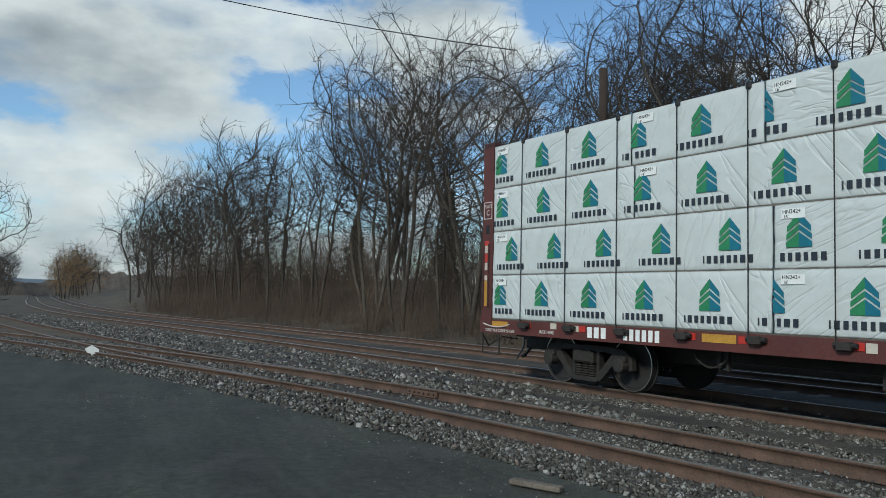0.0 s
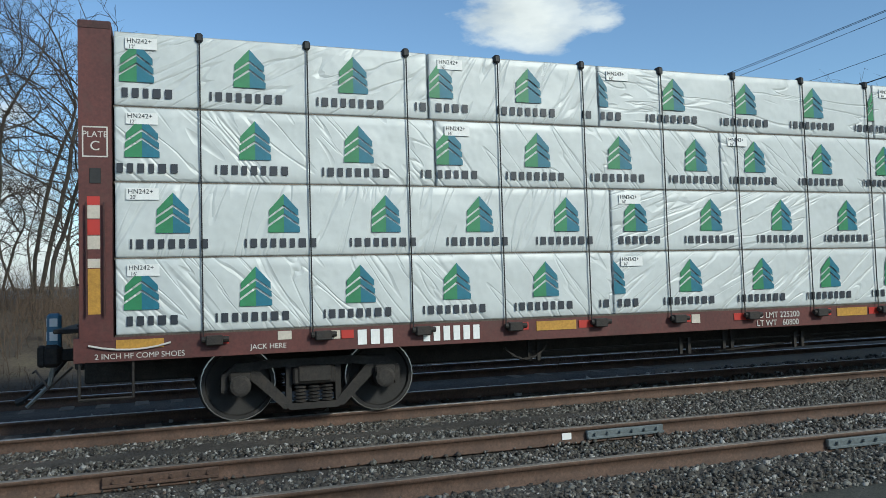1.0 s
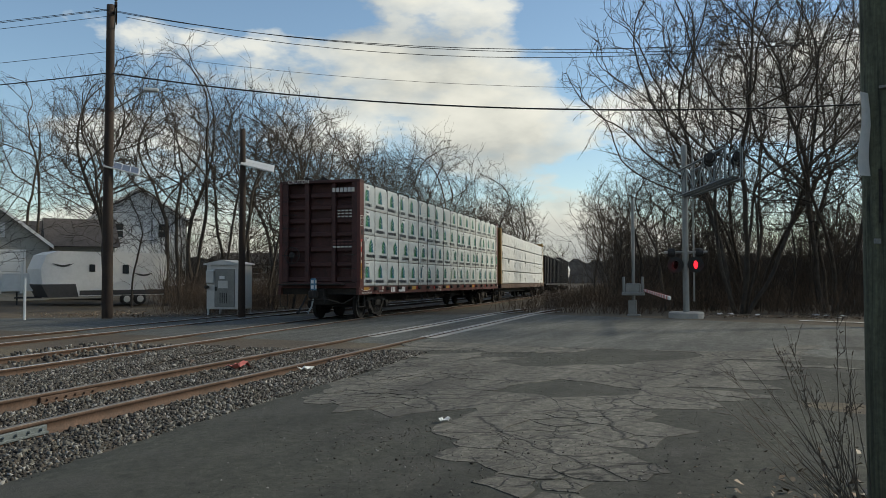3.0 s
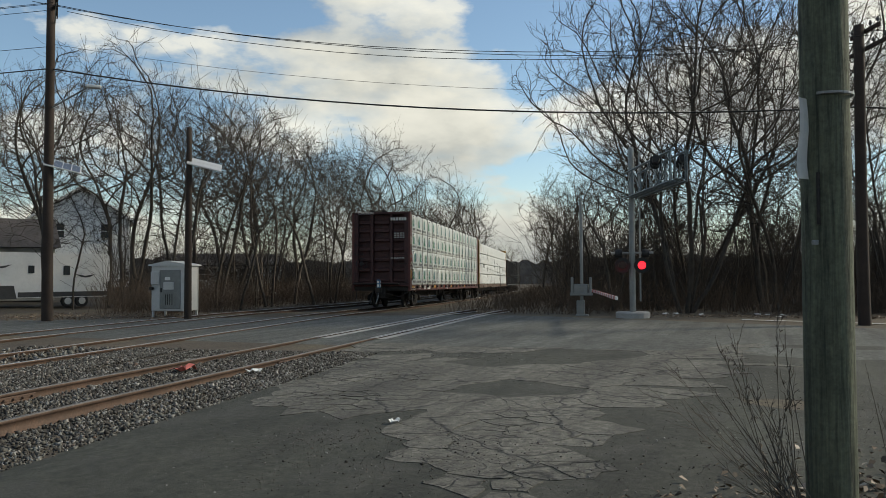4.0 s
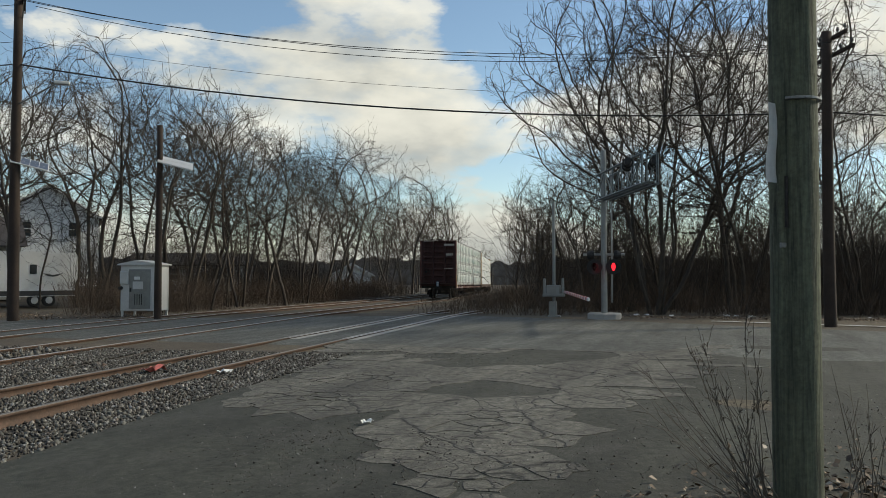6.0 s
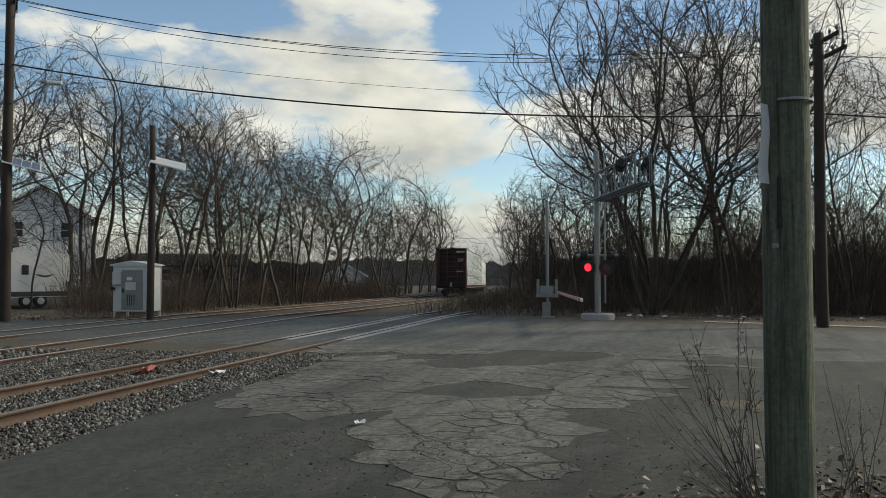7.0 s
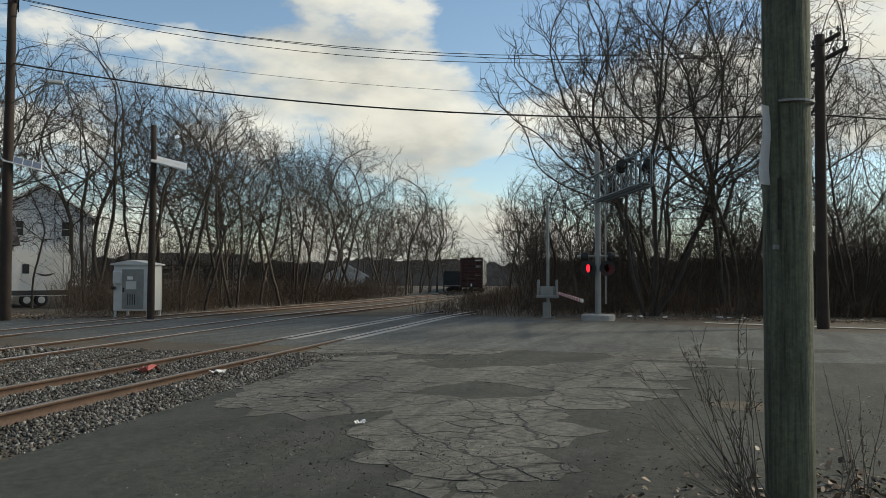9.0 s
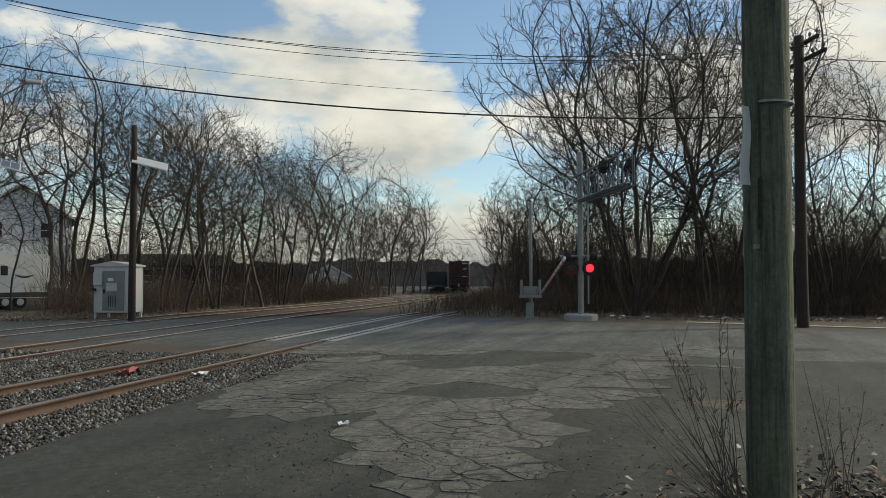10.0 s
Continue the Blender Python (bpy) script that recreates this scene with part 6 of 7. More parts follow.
def make_houses():
    # cream clapboard house with a gabled wing; the wing's grey is painted shade
    h = thing("house", "two-storey cream clapboard house, its gabled wing coloured grey as in shade", "house", pose(27.3, 47.3, 1.35, 0, 0, -30))
    gable_block(h, -3.6, 3.2, 0.0, 8, 3.2, 6.6, M["siding_grey_or_shaded"], False)
    gable_block(h, 3.2, 10.2, 1.0, 9, 5.2, 6.9, M["siding"], True)
    window(h, -0.3, -0.02, 4.6, 0.9, 1.2)
    window(h, -2.2, -0.02, 1.7, 0.9, 1.5)
    window(h, 1.4, -0.02, 1.7, 0.9, 1.3)
    for x in (4.6, 8.0):
        window(h, x, 0.98, 4.0, 0.85, 1.25)
        window(h, x + 0.3, 0.98, 1.2, 0.85, 1.4)
    bm = bmesh.new()
    box(bm, (6.5, 5, 7.4), (0.8, 0.6, 1.6))
    part("chimney", bm, M["tie"], h)
    bm = bmesh.new()
    box(bm, (-0.2, -0.06, 2.75), (6.9, 0.05, 0.14))
    part("trim", bm, M["white"], h)
    # grey garage
    g = thing("garage", "grey clapboard garage with a closed white overhead door", "garage", pose(35.5, 37.8, 0.72, 0, 0, -43))
    gable_block(g, -3.0, 2.6, 0, 8, 2.75, 5.0, M["siding_grey_or_shaded"], False)
    bm = bmesh.new()
    for k in range(4):
        box(bm, (-0.2, -0.03, 0.30 + k * 0.57), (3.2, 0.06, 0.55), bevel=0.01)
    part("overhead_door", bm, M["white"], g, "closed white sectional garage door")
    bm = bmesh.new()
    box(bm, (0.0, -0.04, 3.55), (0.95, 0.06, 0.85), bevel=0.01)
    part("loft_door", bm, M["white"], g, "small white loft door")
    bm = bmesh.new()
    for (cx, cz, sx, sz) in ((-1.88, 1.15, 0.12, 2.4), (1.48, 1.15, 0.12, 2.4), (-0.2, 2.36, 3.5, 0.12)):
        box(bm, (cx, -0.05, cz), (sx, 0.08, sz))
    part("door_frame", bm, M["white"], g)
    # lean-to behind with a long roof
    bm = bmesh.new()
    box(bm, (4.6, 5.0, 1.1), (4.0, 5.0, 3.2))
    part("rear_wing", bm, M["siding_grey_or_shaded"], g)
    bm = bmesh.new()
    pts = [(2.62, 2.1, 2.72), (6.9, 2.1, 2.72), (6.9, 5.0, 4.6), (2.62, 5.0, 4.6), (6.9, 7.9, 2.72), (2.62, 7.9, 2.72)]
    poly(bm, [pts[0], pts[1], pts[2], pts[3]])
    poly(bm, [pts[3], pts[2], pts[4], pts[5]])
    poly(bm, [pts[1], pts[4], pts[2]])
    poly(bm, [pts[0], pts[3], pts[5]])
    poly(bm, [pts[0], pts[5], pts[4], pts[1]])
    bmesh.ops.remove_doubles(bm, verts=bm.verts[:], dist=0.001)
    bmesh.ops.recalc_face_normals(bm, faces=bm.faces[:])
    part("wing_roof", bm, M["shingle"], g, "dark mossy shingled roof")
    # white house behind the trailer
    w = thing("house", "white clapboard two-storey house among trees", "house", pose(55.0, 43.0, 1.3, 0, 0, -52))
    gable_block(w, -4.0, 3.2, 0, 9, 4.9, 7.4, M["siding_white"], False)
    for x in (-2.0, 1.4):
        window(w, x, -0.02, 4.0, 0.8, 1.2)
        window(w, x, -0.02, 1.3, 0.8, 1.3)
    gable_block(w, -10.0, -4.0, 2, 8, 3.0, 4.8, M["siding_white"], True)
    g2 = thing("house", "low pale bungalow glimpsed through trunks", "house", pose(64.0, 36.0, 0.4, 0, 0, -60))
    gable_block(g2, -5, 5, 0, 7, 2.2, 3.2, M["siding_white"], True)
    window(g2, -2.0, -0.02, 1.4, 1.4, 1.0)
    window(g2, 2.0, -0.02, 1.4, 1.4, 1.0)
    g3 = thing("shed", "small white gabled shed beyond the brush", "shed", pose(86.0, 29.0, -0.3, 0, 0, -68))
    gable_block(g3, -2.2, 2.2, 0, 4, 2.0, 3.2, M["siding_white"], False)
    # shed and fences on the western bank
    s = thing("shed", "dark grey shed with one white-framed window", "shed", pose(-21.9, 25.6, gz(-22, 25.6), 0, 0, 41))
    gable_block(s, -1.2, 1.15, 0, 2.4, 1.35, 1.85, M["darkgrey"], True, 0.12)
    window(s, 0.55, -0.02, 0.8, 0.34, 0.62)

    def panels(nm, label, x, y, z, turn, n, w, h):
        f = thing(nm, label, "fence", pose(x, y, z, 0, 0, turn))
        pan = post = None
        for k in range(n):
            m = pose((k + 0.5) * w, 0, 0)
            if pan is None:
                b = bmesh.new()
                box(b, (0, 0, h / 2 + 0.05), (w - 0.12, 0.05, h - 0.12), bevel=0.008)
                box(b, (0, 0, h), (w - 0.12, 0.08, 0.1), bevel=0.008)
                box(b, (0, 0, 0.12), (w - 0.12, 0.08, 0.12), bevel=0.008)
                pan = part("panel", b, M["white"], f, "", m)
                b = bmesh.new()
                box(b, (0, 0, h / 2 + 0.05), (0.13, 0.13, h + 0.2), bevel=0.01)
                post = part("post", b, M["white"], f, "", pose(0, 0, 0))
            else:
                again(pan, f, m)
                again(post, f, pose(k * w, 0, 0))
        again(post, f, pose(n * w, 0, 0))
    panels("fence", "white vinyl panel fence", -25.4, 23.0, gz(-25, 23.0) - 0.1, 41, 2, 1.5, 1.0)
    panels("fence", "white vinyl panel fence", -20.9, 27.0, gz(-21, 27) - 0.15, 41, 4, 1.5, 1.0)
    panels("fence", "tall white vinyl privacy fence before the house", 26.5, 42.0, 0.85, -38, 5, 1.9, 1.8)
    panels("fence", "white slatted porch rail", 33.4, 35.2, 0.75, -38, 2, 1.0, 1.0)
    c = thing("house", "cream two-storey house with a hipped wing across the street", "house", pose(13.7, 54.0, 0.75, 0, 0, -12))
    gable_block(c, -6.5, 4.0, 0, 8, 4.9, 6.8, M["siding"], True)
    gable_block(c, -7.0, -2.2, -1.2, 5, 4.9, 6.9, M["siding_grey_or_shaded"], False)
    for x in (-0.6, 2.6):
        window(c, x, -0.02, 3.9, 0.8, 1.2)
        window(c, x, -0.02, 1.5, 0.8, 1.2)
    window(c, -4.4, -1.22, 3.9, 0.7, 1.2)
    window(c, -4.6, -1.22, 1.3, 1.6, 1.2)
    bm = bmesh.new()
    box(bm, (0.6, -0.5, 0.2), (9.0, 0.3, 0.7))
    part("garden_wall", bm, M["tie"], c)
    # more distant pale houses for the bank's skyline
    k = thing("house", "pale house glimpsed through the woods", "house", pose(-50.0, 53.0, 1.0, 0, 0, 40))
    gable_block(k, -6, 6, 0, 8, 2.4, 4.0, M["siding_white"], True)
    k = thing("house", "pale two-storey house behind bare trees", "house", pose(-22, 60, 1.9, 0, 0, 20))
    gable_block(k, -5, 5, 0, 8, 4.2, 6.4, M["siding_white"], True)
    window(k, -2, -0.02, 3.4, 0.8, 1.2)
    window(k, 2, -0.02, 3.4, 0.8, 1.2)


make_houses()


def make_trailer():
    t = thing("travel_trailer", "white travel trailer with dark lower front, parked", "trailer", pose(37.0, 31.8, gz(37, 31.8), 0, 0, -30))
    bm = bmesh.new()
    prism(bm, [(-3.4, 1.15), (-3.05, 0.55), (3.1, 0.55), (3.25, 0.8), (3.25, 2.75), (3.1, 2.9), (-2.7, 2.95), (-3.2, 2.75), (-3.5, 2.0)], -1.2, 1.2)
    part("body", bm, M["trailer"], t, "white ribbed trailer body")
    bm = bmesh.new()
    prism(bm, [(-3.46, 1.2), (-3.1, 0.5), (-1.6, 0.5), (-1.75, 1.2)], -1.215, 1.215)
    part("front_skirt", bm, M["darkgrey"], t, "dark grey lower front cap")
    for x, z, w, h in ((0.9, 2.0, 0.34, 0.5), (-0.9, 2.05, 0.3, 0.4)):
        bm = bmesh.new()
        box(bm, (x, -1.21, z), (w, 0.04, h), bevel=0.01)
        part("window", bm, M["glass"], t)
    for x, z in ((-2.4, 2.2), (1.9, 1.7)):
        bm = bmesh.new()
        for s in (-1, 1):
            prism(bm, [(x, z), (x + s * 0.55, z + 0.10), (x + s * 0.40, z + 0.02), (x + s * 0.25, z - 0.06), (x, z - 0.10)], -1.222, -1.215)
        part("wing_emblem", bm, M["darkgrey"], t, "plain dark winged emblem")
    bm = bmesh.new()
    box(bm, (0.8, -1.205, 0.72), (4.7, 0.02, 0.26), bevel=0.004)
    part("lower_band", bm, M["darkgrey"], t, "grey band along the lower side")
    for x in (1.0, 1.75):
        bm = bmesh.new()
        lathe(bm, [(-0.1, 0.3), (-0.08, 0.34), (0.08, 0.34), (0.1, 0.3)], "Y", 16)
        wh = part("wheel", bm, M["black"], t, "", pose(x, -1.05, 0.34))
        bm = bmesh.new()
        lathe(bm, [(-0.115, 0.12), (-0.105, 0.19), (-0.1, 0.19)], "Y", 12)
        part("rim", bm, M["alum"], wh)
    bm = bmesh.new()
    rod(bm, (-3.2, -0.4, 0.5), (-4.4, 0, 0.5), 0.05, n=6)
    rod(bm, (-3.2, 0.4, 0.5), (-4.4, 0, 0.5), 0.05, n=6)
    rod(bm, (-4.3, 0, 0.0), (-4.3, 0, 0.8), 0.04, n=6)
    part("hitch", bm, M["black"], t)


make_trailer()


def make_car(label, x, y, turn):
    c = thing("parked_car", label, "car", pose(x, y, gz(x, y), 0, 0, turn))
    bm = bmesh.new()
    prism(bm, [(-2.2, 0.35), (2.2, 0.35), (2.25, 0.7), (1.3, 0.92), (0.7, 1.38), (-1.0, 1.42), (-1.7, 1.0), (-2.2, 0.92)], -0.85, 0.85)
    part("body", bm, M["trailer"], c, "pale silver car body")
    bm = bmesh.new()
    prism(bm, [(1.15, 0.93), (0.65, 1.3), (-0.95, 1.34), (-1.5, 1.0)], -0.86, 0.86)
    part("window_band", bm, M["glass"], c, "dark tinted side glass")
    for e, mat in ((2.2, "white"), (-2.2, "tapered")):
        for s in (-1, 1):
            bm = bmesh.new()
            box(bm, (e, s * 0.62, 0.72), (0.12, 0.34, 0.14), bevel=0.03)
            part("headlight" if e > 0 else "tail_light", bm, M[mat], c)
    for x in (-1.35, 1.35):
        for s in (-1, 1):
            bm = bmesh.new()
            lathe(bm, [(-0.1, 0.28), (-0.08, 0.32), (0.08, 0.32), (0.1, 0.28)], "Y", 16)
            part("wheel", bm, M["black"], c, "", pose(x, s * 0.78, 0.32))


make_car("silver parked car at the kerb of the side street", 8.5, 31.3, -4)
make_car("white parked car on the driveway across the street", 18.6, 44.5, -30)
for x, y in ((7.05, 23.6), (8.55, 23.9)):
    st = thing("marker_stake", "thin stake with a faded orange and white band", "stake", pose(x, y, gz(x, y), 0, 4, 0))
    bm = bmesh.new()
    rod(bm, (0, 0, -0.1), (0, 0, 0.95), 0.03, n=8)
    part("stem", bm, M["white"], st)
    bm = bmesh.new()
    rod(bm, (0, 0, 0.55), (0, 0, 1.05), 0.045, n=8)
    part("band", bm, M["orange"], st, "faded orange sleeve")


# ---- trees ----
def bent(rng, start, way, length, n, wob, lift):
    pts, p, d = [np.array(start)], np.array(start, float), np.array(way, float)
    for k in range(n):
        d = d + rng.normal(0, wob, 3) + np.array([0, 0, lift])
        d /= np.linalg.norm(d)
        p = p + d * length / n
        pts.append(p.copy())
    return np.array(pts), d


def colonise(rng, paths, cloud, step, reach, kill, rounds, up=0.1, wild=0.22):
    """branches that grow from the given stems towards free points of the crown; gives points and parents"""
    P, par = [], []
    for path in paths:
        for k, p in enumerate(path):
            par.append(len(P) - 1 if k else -1)
            P.append(np.array(p, float))
    P = np.array(P)
    par = list(par)
    kids = np.zeros(len(P), int)
    d = np.linalg.norm(cloud[:, None] - P[None], axis=2)
    near, dist = d.argmin(1), d.min(1)
    for r in range(rounds):
        ok = (dist < reach) & (kids[near] < 3)
        if not ok.any():
            break
        way = cloud[ok] - P[near[ok]]
        way /= np.linalg.norm(way, axis=1, keepdims=True) + 1e-6
        src, inv = np.unique(near[ok], return_inverse=True)
        go = np.zeros((len(src), 3))
        np.add.at(go, inv, way)
        go /= np.linalg.norm(go, axis=1, keepdims=True) + 1e-6
        old = np.array(par)[src]
        flow = np.where((old >= 0)[:, None], P[src] - P[np.maximum(old, 0)], 0) / step
        go += 0.75 * np.clip(flow, -1, 1) + rng.normal(0, wild, go.shape) + np.array([0, 0, up])
        go /= np.linalg.norm(go, axis=1, keepdims=True)
        fresh = P[src] + go * step
        first = len(P)
        P = np.concatenate([P, fresh])
        par += src.tolist()
        kids[src] += 1
        kids = np.concatenate([kids, np.zeros(len(src), int)])
        d = np.linalg.norm(cloud[:, None] - fresh[None], axis=2)
        k = d.argmin(1)
        m = d[np.arange(len(cloud)), k]
        closer = m < dist
        near, dist = np.where(closer, first + k, near), np.where(closer, m, dist)
        live = dist > kill
        cloud, near, dist = cloud[live], near[live], dist[live]
        if not len(cloud):
            break
    return P, np.array(par)


def grow(seed, height, crown_from, wide, n, step, stems=1, tip=0.006, power=2.2, twigs=3, fan=0.0, leaf="twig", up=0.05, wild=0.14, low=0.35, leader=0.5, joints=1):
    """a bare tree: stems rise into a rounded crown of points, limbs thicken by what they carry"""
    rng = np.random.default_rng(seed)
    mid, tall = (height + crown_from) / 2, (height - crown_from) / 2
    q = rng.normal(size=(n * 3, 3))
    q /= np.linalg.norm(q, axis=1, keepdims=True)
    q *= rng.uniform(0.12, 1, (n * 3, 1)) ** 0.42
    lump = 1 + 0.26 * np.sin(q[:, 0] * 5 + seed) * np.cos(q[:, 1] * 4 + q[:, 2] * 5 + seed * 2)
    q = q * lump[:, None]
    q = q[rng.uniform(size=len(q)) < np.clip(0.35 + low + 0.5 * q[:, 2], 0.15, 1)][:n]
    # the crown is widest above its middle
    cloud = np.stack([q[:, 0] * wide * (1 + 0.18 * q[:, 2]), q[:, 1] * wide * (1 + 0.18 * q[:, 2]), mid + q[:, 2] * tall], -1)
    paths = []
    for t in range(stems):
        az = 2 * np.pi * (t + rng.uniform(-0.3, 0.3)) / stems
        lean = np.array([np.cos(az) * fan, np.sin(az) * fan, 1.0]) + np.append(rng.normal(0, 0.05, 2), 0)
        base = np.array([np.cos(az), np.sin(az), 0]) * (0.16 * (stems > 1)) + np.array([0, 0, -0.3])
        k = max(4, int((crown_from + leader * (height - crown_from)) / 0.55 * rng.uniform(0.9, 1.1)))
        pts, _ = bent(rng, base, lean / np.linalg.norm(lean), k * 0.55, k, 0.07, 0.01)
        paths.append(pts)
    P, par = colonise(rng, paths, cloud, step, max(2.4, 0.6 * wide), step * 1.25, 140, up, wild)
    N = len(P)
    load = np.zeros(N)
    sons = [[] for _ in range(N)]
    for k in range(N - 1, -1, -1):
        load[k] = max(load[k], tip ** power) + 0.10 * tip ** power
        if par[k] >= 0:
            load[par[k]] += load[k]
            sons[par[k]].append(k)
    rad = load ** (1 / power)
    stout, thin, hair = [], [], []
    todo = [(k, None) for k in range(N) if par[k] < 0]
    while todo:
        k, origin = todo.pop()
        chain = ([origin] if origin is not None else []) + [k]
        while sons[k]:
            main = max(sons[k], key=lambda c: load[c])
            todo += [(c, k) for c in sons[k] if c != main]
            k = main
            chain.append(k)
        if len(chain) < 2:
            continue
        r = rad[chain].copy()
        if origin is not None:
            r[0] = r[1]
        (stout if r[0] > 0.34 * rad.max() else thin).append((P[chain], r, None))
        for c in chain[1:]:
            if rad[c] > tip * 7 or not twigs:
                continue
            # a side branch with short twigs of its own
            v = P[c] - P[par[c]]
            v = v / np.linalg.norm(v) + rng.normal(0, 0.62, 3) + np.array([0, 0, 0.12])
            sp, _ = bent(rng, P[c], v / np.linalg.norm(v), step * rng.uniform(1.0, 2.4), joints, 0.2, 0.06)
            hair.append((sp, tip * 0.85, tip * 0.5))
            for q in range(twigs):
                a = rng.uniform(0.25, 1.0) * joints
                e = min(int(a), joints - 1)
                o = sp[e] + (sp[e + 1] - sp[e]) * (a - e)
                w = (sp[e + 1] - sp[e]) / np.linalg.norm(sp[e + 1] - sp[e]) + rng.normal(0, 0.6, 3) + np.array([0, 0, 0.1])
                hair.append((np.array([o, o + w * step * rng.uniform(0.4, 1.0)]), tip * 0.62, tip * 0.4))
    tv, tf = tubes(stout, 6)
    a, fa = tubes(thin, 3)
    b, fb = tubes(hair, 3)
    return raw_mesh("trunk", tv, tf, M["bark"], True), raw_mesh("crown", np.concatenate([a, b]), np.concatenate([fa, fb + len(a)]), M[leaf], False)


def tree_kind(label, *args, **kw):
    trunk, crown = grow(*args, **kw)
    return (label, trunk, crown)


TALL = [tree_kind("tall slender leafless tree with upswept grey branches", s, 12.2, 2.6, 2.9 + 0.25 * (s % 3), 430, 0.40, stems=1 + s % 2, fan=0.14, tip=0.0108, power=2.25, twigs=2) for s in (11, 12, 13, 14)]
SLIM = [tree_kind("thin leafless sapling with fine upright twigs", s, 8.8, 1.8, 1.5, 130, 0.40, tip=0.0105, power=2.3, up=0.12, twigs=2) for s in (21, 22, 23)]
WIDE = [tree_kind("broad spreading leafless tree with many dark limbs", s, 15.6, 2.2, 6.3, 1700, 0.44, stems=6, fan=0.40, tip=0.0125, power=2.4, low=0.45, leader=0.3, joints=2) for s in (31, 32, 33)]
FAR = [tree_kind("distant grey-brown leafless tree in the woods", s, 11.6, 1.6, 3.0, 150, 0.6, tip=0.019, power=2.3, twigs=2) for s in (41, 42, 43)]


def plant(kinds, x, y, scale=1.0, turn=0.0, group="bare trees"):
    label, trunk, crown = kinds
    t = thing("tree", label, "tree", pose(x, y, gz(x, y), 0, 0, turn) @ Matrix.Diagonal((scale, scale, scale, 1)), group)
    part("trunk", trunk, None, t)
    part("crown", crown, None, t)


rng = random.Random(77)
# western woods along the bank
for k in range(58):
    x = -17 - 62 * (k / 57) ** 1.25 + rng.uniform(-0.8, 0.8)
    y = float(far_y(x)) + 3.2 + rng.uniform(0, 6.5) + (2.0 if x > -20 else 0)
    kind = rng.choice(TALL if x > -50 else FAR + TALL[:1]) if rng.random() < 0.7 else rng.choice(SLIM)
    plant(kind, x, y, rng.uniform(0.82, 1.08) * (1.0 if x > -30 else 1.12), rng.uniform(0, 360))
for k in range(18):
    x = -70 - 70 * k / 17 + rng.uniform(-2, 2)
    plant(rng.choice(FAR), x, float(far_y(x)) + 5 + rng.uniform(0, 10), rng.uniform(0.8, 1.1), rng.uniform(0, 360))
for k in range(10):
    x = -48 - 90 * k / 9 + rng.uniform(-2, 2)
    plant(rng.choice(FAR), x, float(main_y(x)) - 5.0 - rng.uniform(0, 10), rng.uniform(0.45, 0.75), rng.uniform(0, 360))
for x, y, s in ((-27, 24, 1.0), (-24, 26.5, 1.02), (-20.5, 22.0, 0.85), (-15, 29, 0.95), (-12.5, 27, 1.0), (-9.5, 31, 1.0), (-6.5, 28, 0.8), (-30, 31, 1.1), (-35, 30, 1.1), (-7.5, 24.5, 0.95), (-14, 23, 0.8), (-40, 28, 1.0), (-3, 47, 0.9), (3, 55, 0.9)):
    plant(rng.choice(TALL), x, y, s, rng.uniform(0, 360))
# woods north of the line beyond the road
for x, y, s in ((30.5, 25.5, 0.95), (33.5, 24.0, 1.0), (36, 25, 1.08), (37.5, 21.5, 0.95), (40, 24, 1.0), (41.5, 20.5, 0.9), (44, 22.5, 1.0), (45.5, 19.5, 0.85), (48, 22, 0.95), (47, 25.5, 1.1), (51, 20.5, 0.85), (53, 23.5, 1.0), (55.5, 21, 0.9),
                (58, 24, 1.0), (61, 22, 0.85), (64, 25, 0.95), (67, 23.5, 0.8), (34, 29, 1.05), (39, 29, 1.1), (44, 28, 1.05), (50, 28, 1.1), (33, 21.0, 0.85), (36.5, 19.6, 0.7), (56, 27.5, 1.0), (25.0, 27, 0.62), (42, 49, 1.2), (37, 51, 1.1), (46, 46.5, 1.25), (50, 44, 1.25), (33, 53, 1.0), (54, 49, 1.25)):
    plant(rng.choice(TALL), x, y, s, rng.uniform(0, 360))
for k in range(18):
    x, u = rng.uniform(32, 66), rng.uniform(0, 9)
    plant(rng.choice(SLIM), x, float(far_y(x)) + 4.0 + u, rng.uniform(0.6, 1.05), rng.uniform(0, 360))
for x, y, s in ((79, 26, 0.9), (83, 24, 1.0), (88, 25.5, 0.9), (95, 27, 0.95), (104, 28, 1.0), (115, 29, 0.9), (125, 31, 1.0), (140, 33, 1.0), (160, 36, 1.0), (180, 36, 0.9), (200, 34, 1.0), (118, 28, 1.35), (126, 28.5, 1.45), (110, 27.5, 1.2), (134, 30, 1.4), (150, 31, 1.4), (98, 26.5, 1.1), (142, 30.5, 1.5), (215, 40, 1.0), (230, 36, 1.0), (235, 44, 1.1), (245, 30, 1.0), (250, 22, 1.0), (240, 15, 0.9), (120, 36, 1.1), (135, 40, 1.1), (150, 44, 1.1), (105, 36, 1.1)):
    plant(rng.choice(FAR), x, y, s, rng.uniform(0, 360))
for x, y, s in ((101, 25.9, 1.42), (75, 24.8, 1.36), (88, 27.0, 1.05), (69, 24.0, 1.25)):
    plant(rng.choice(TALL), x, y, s, rng.uniform(0, 360))
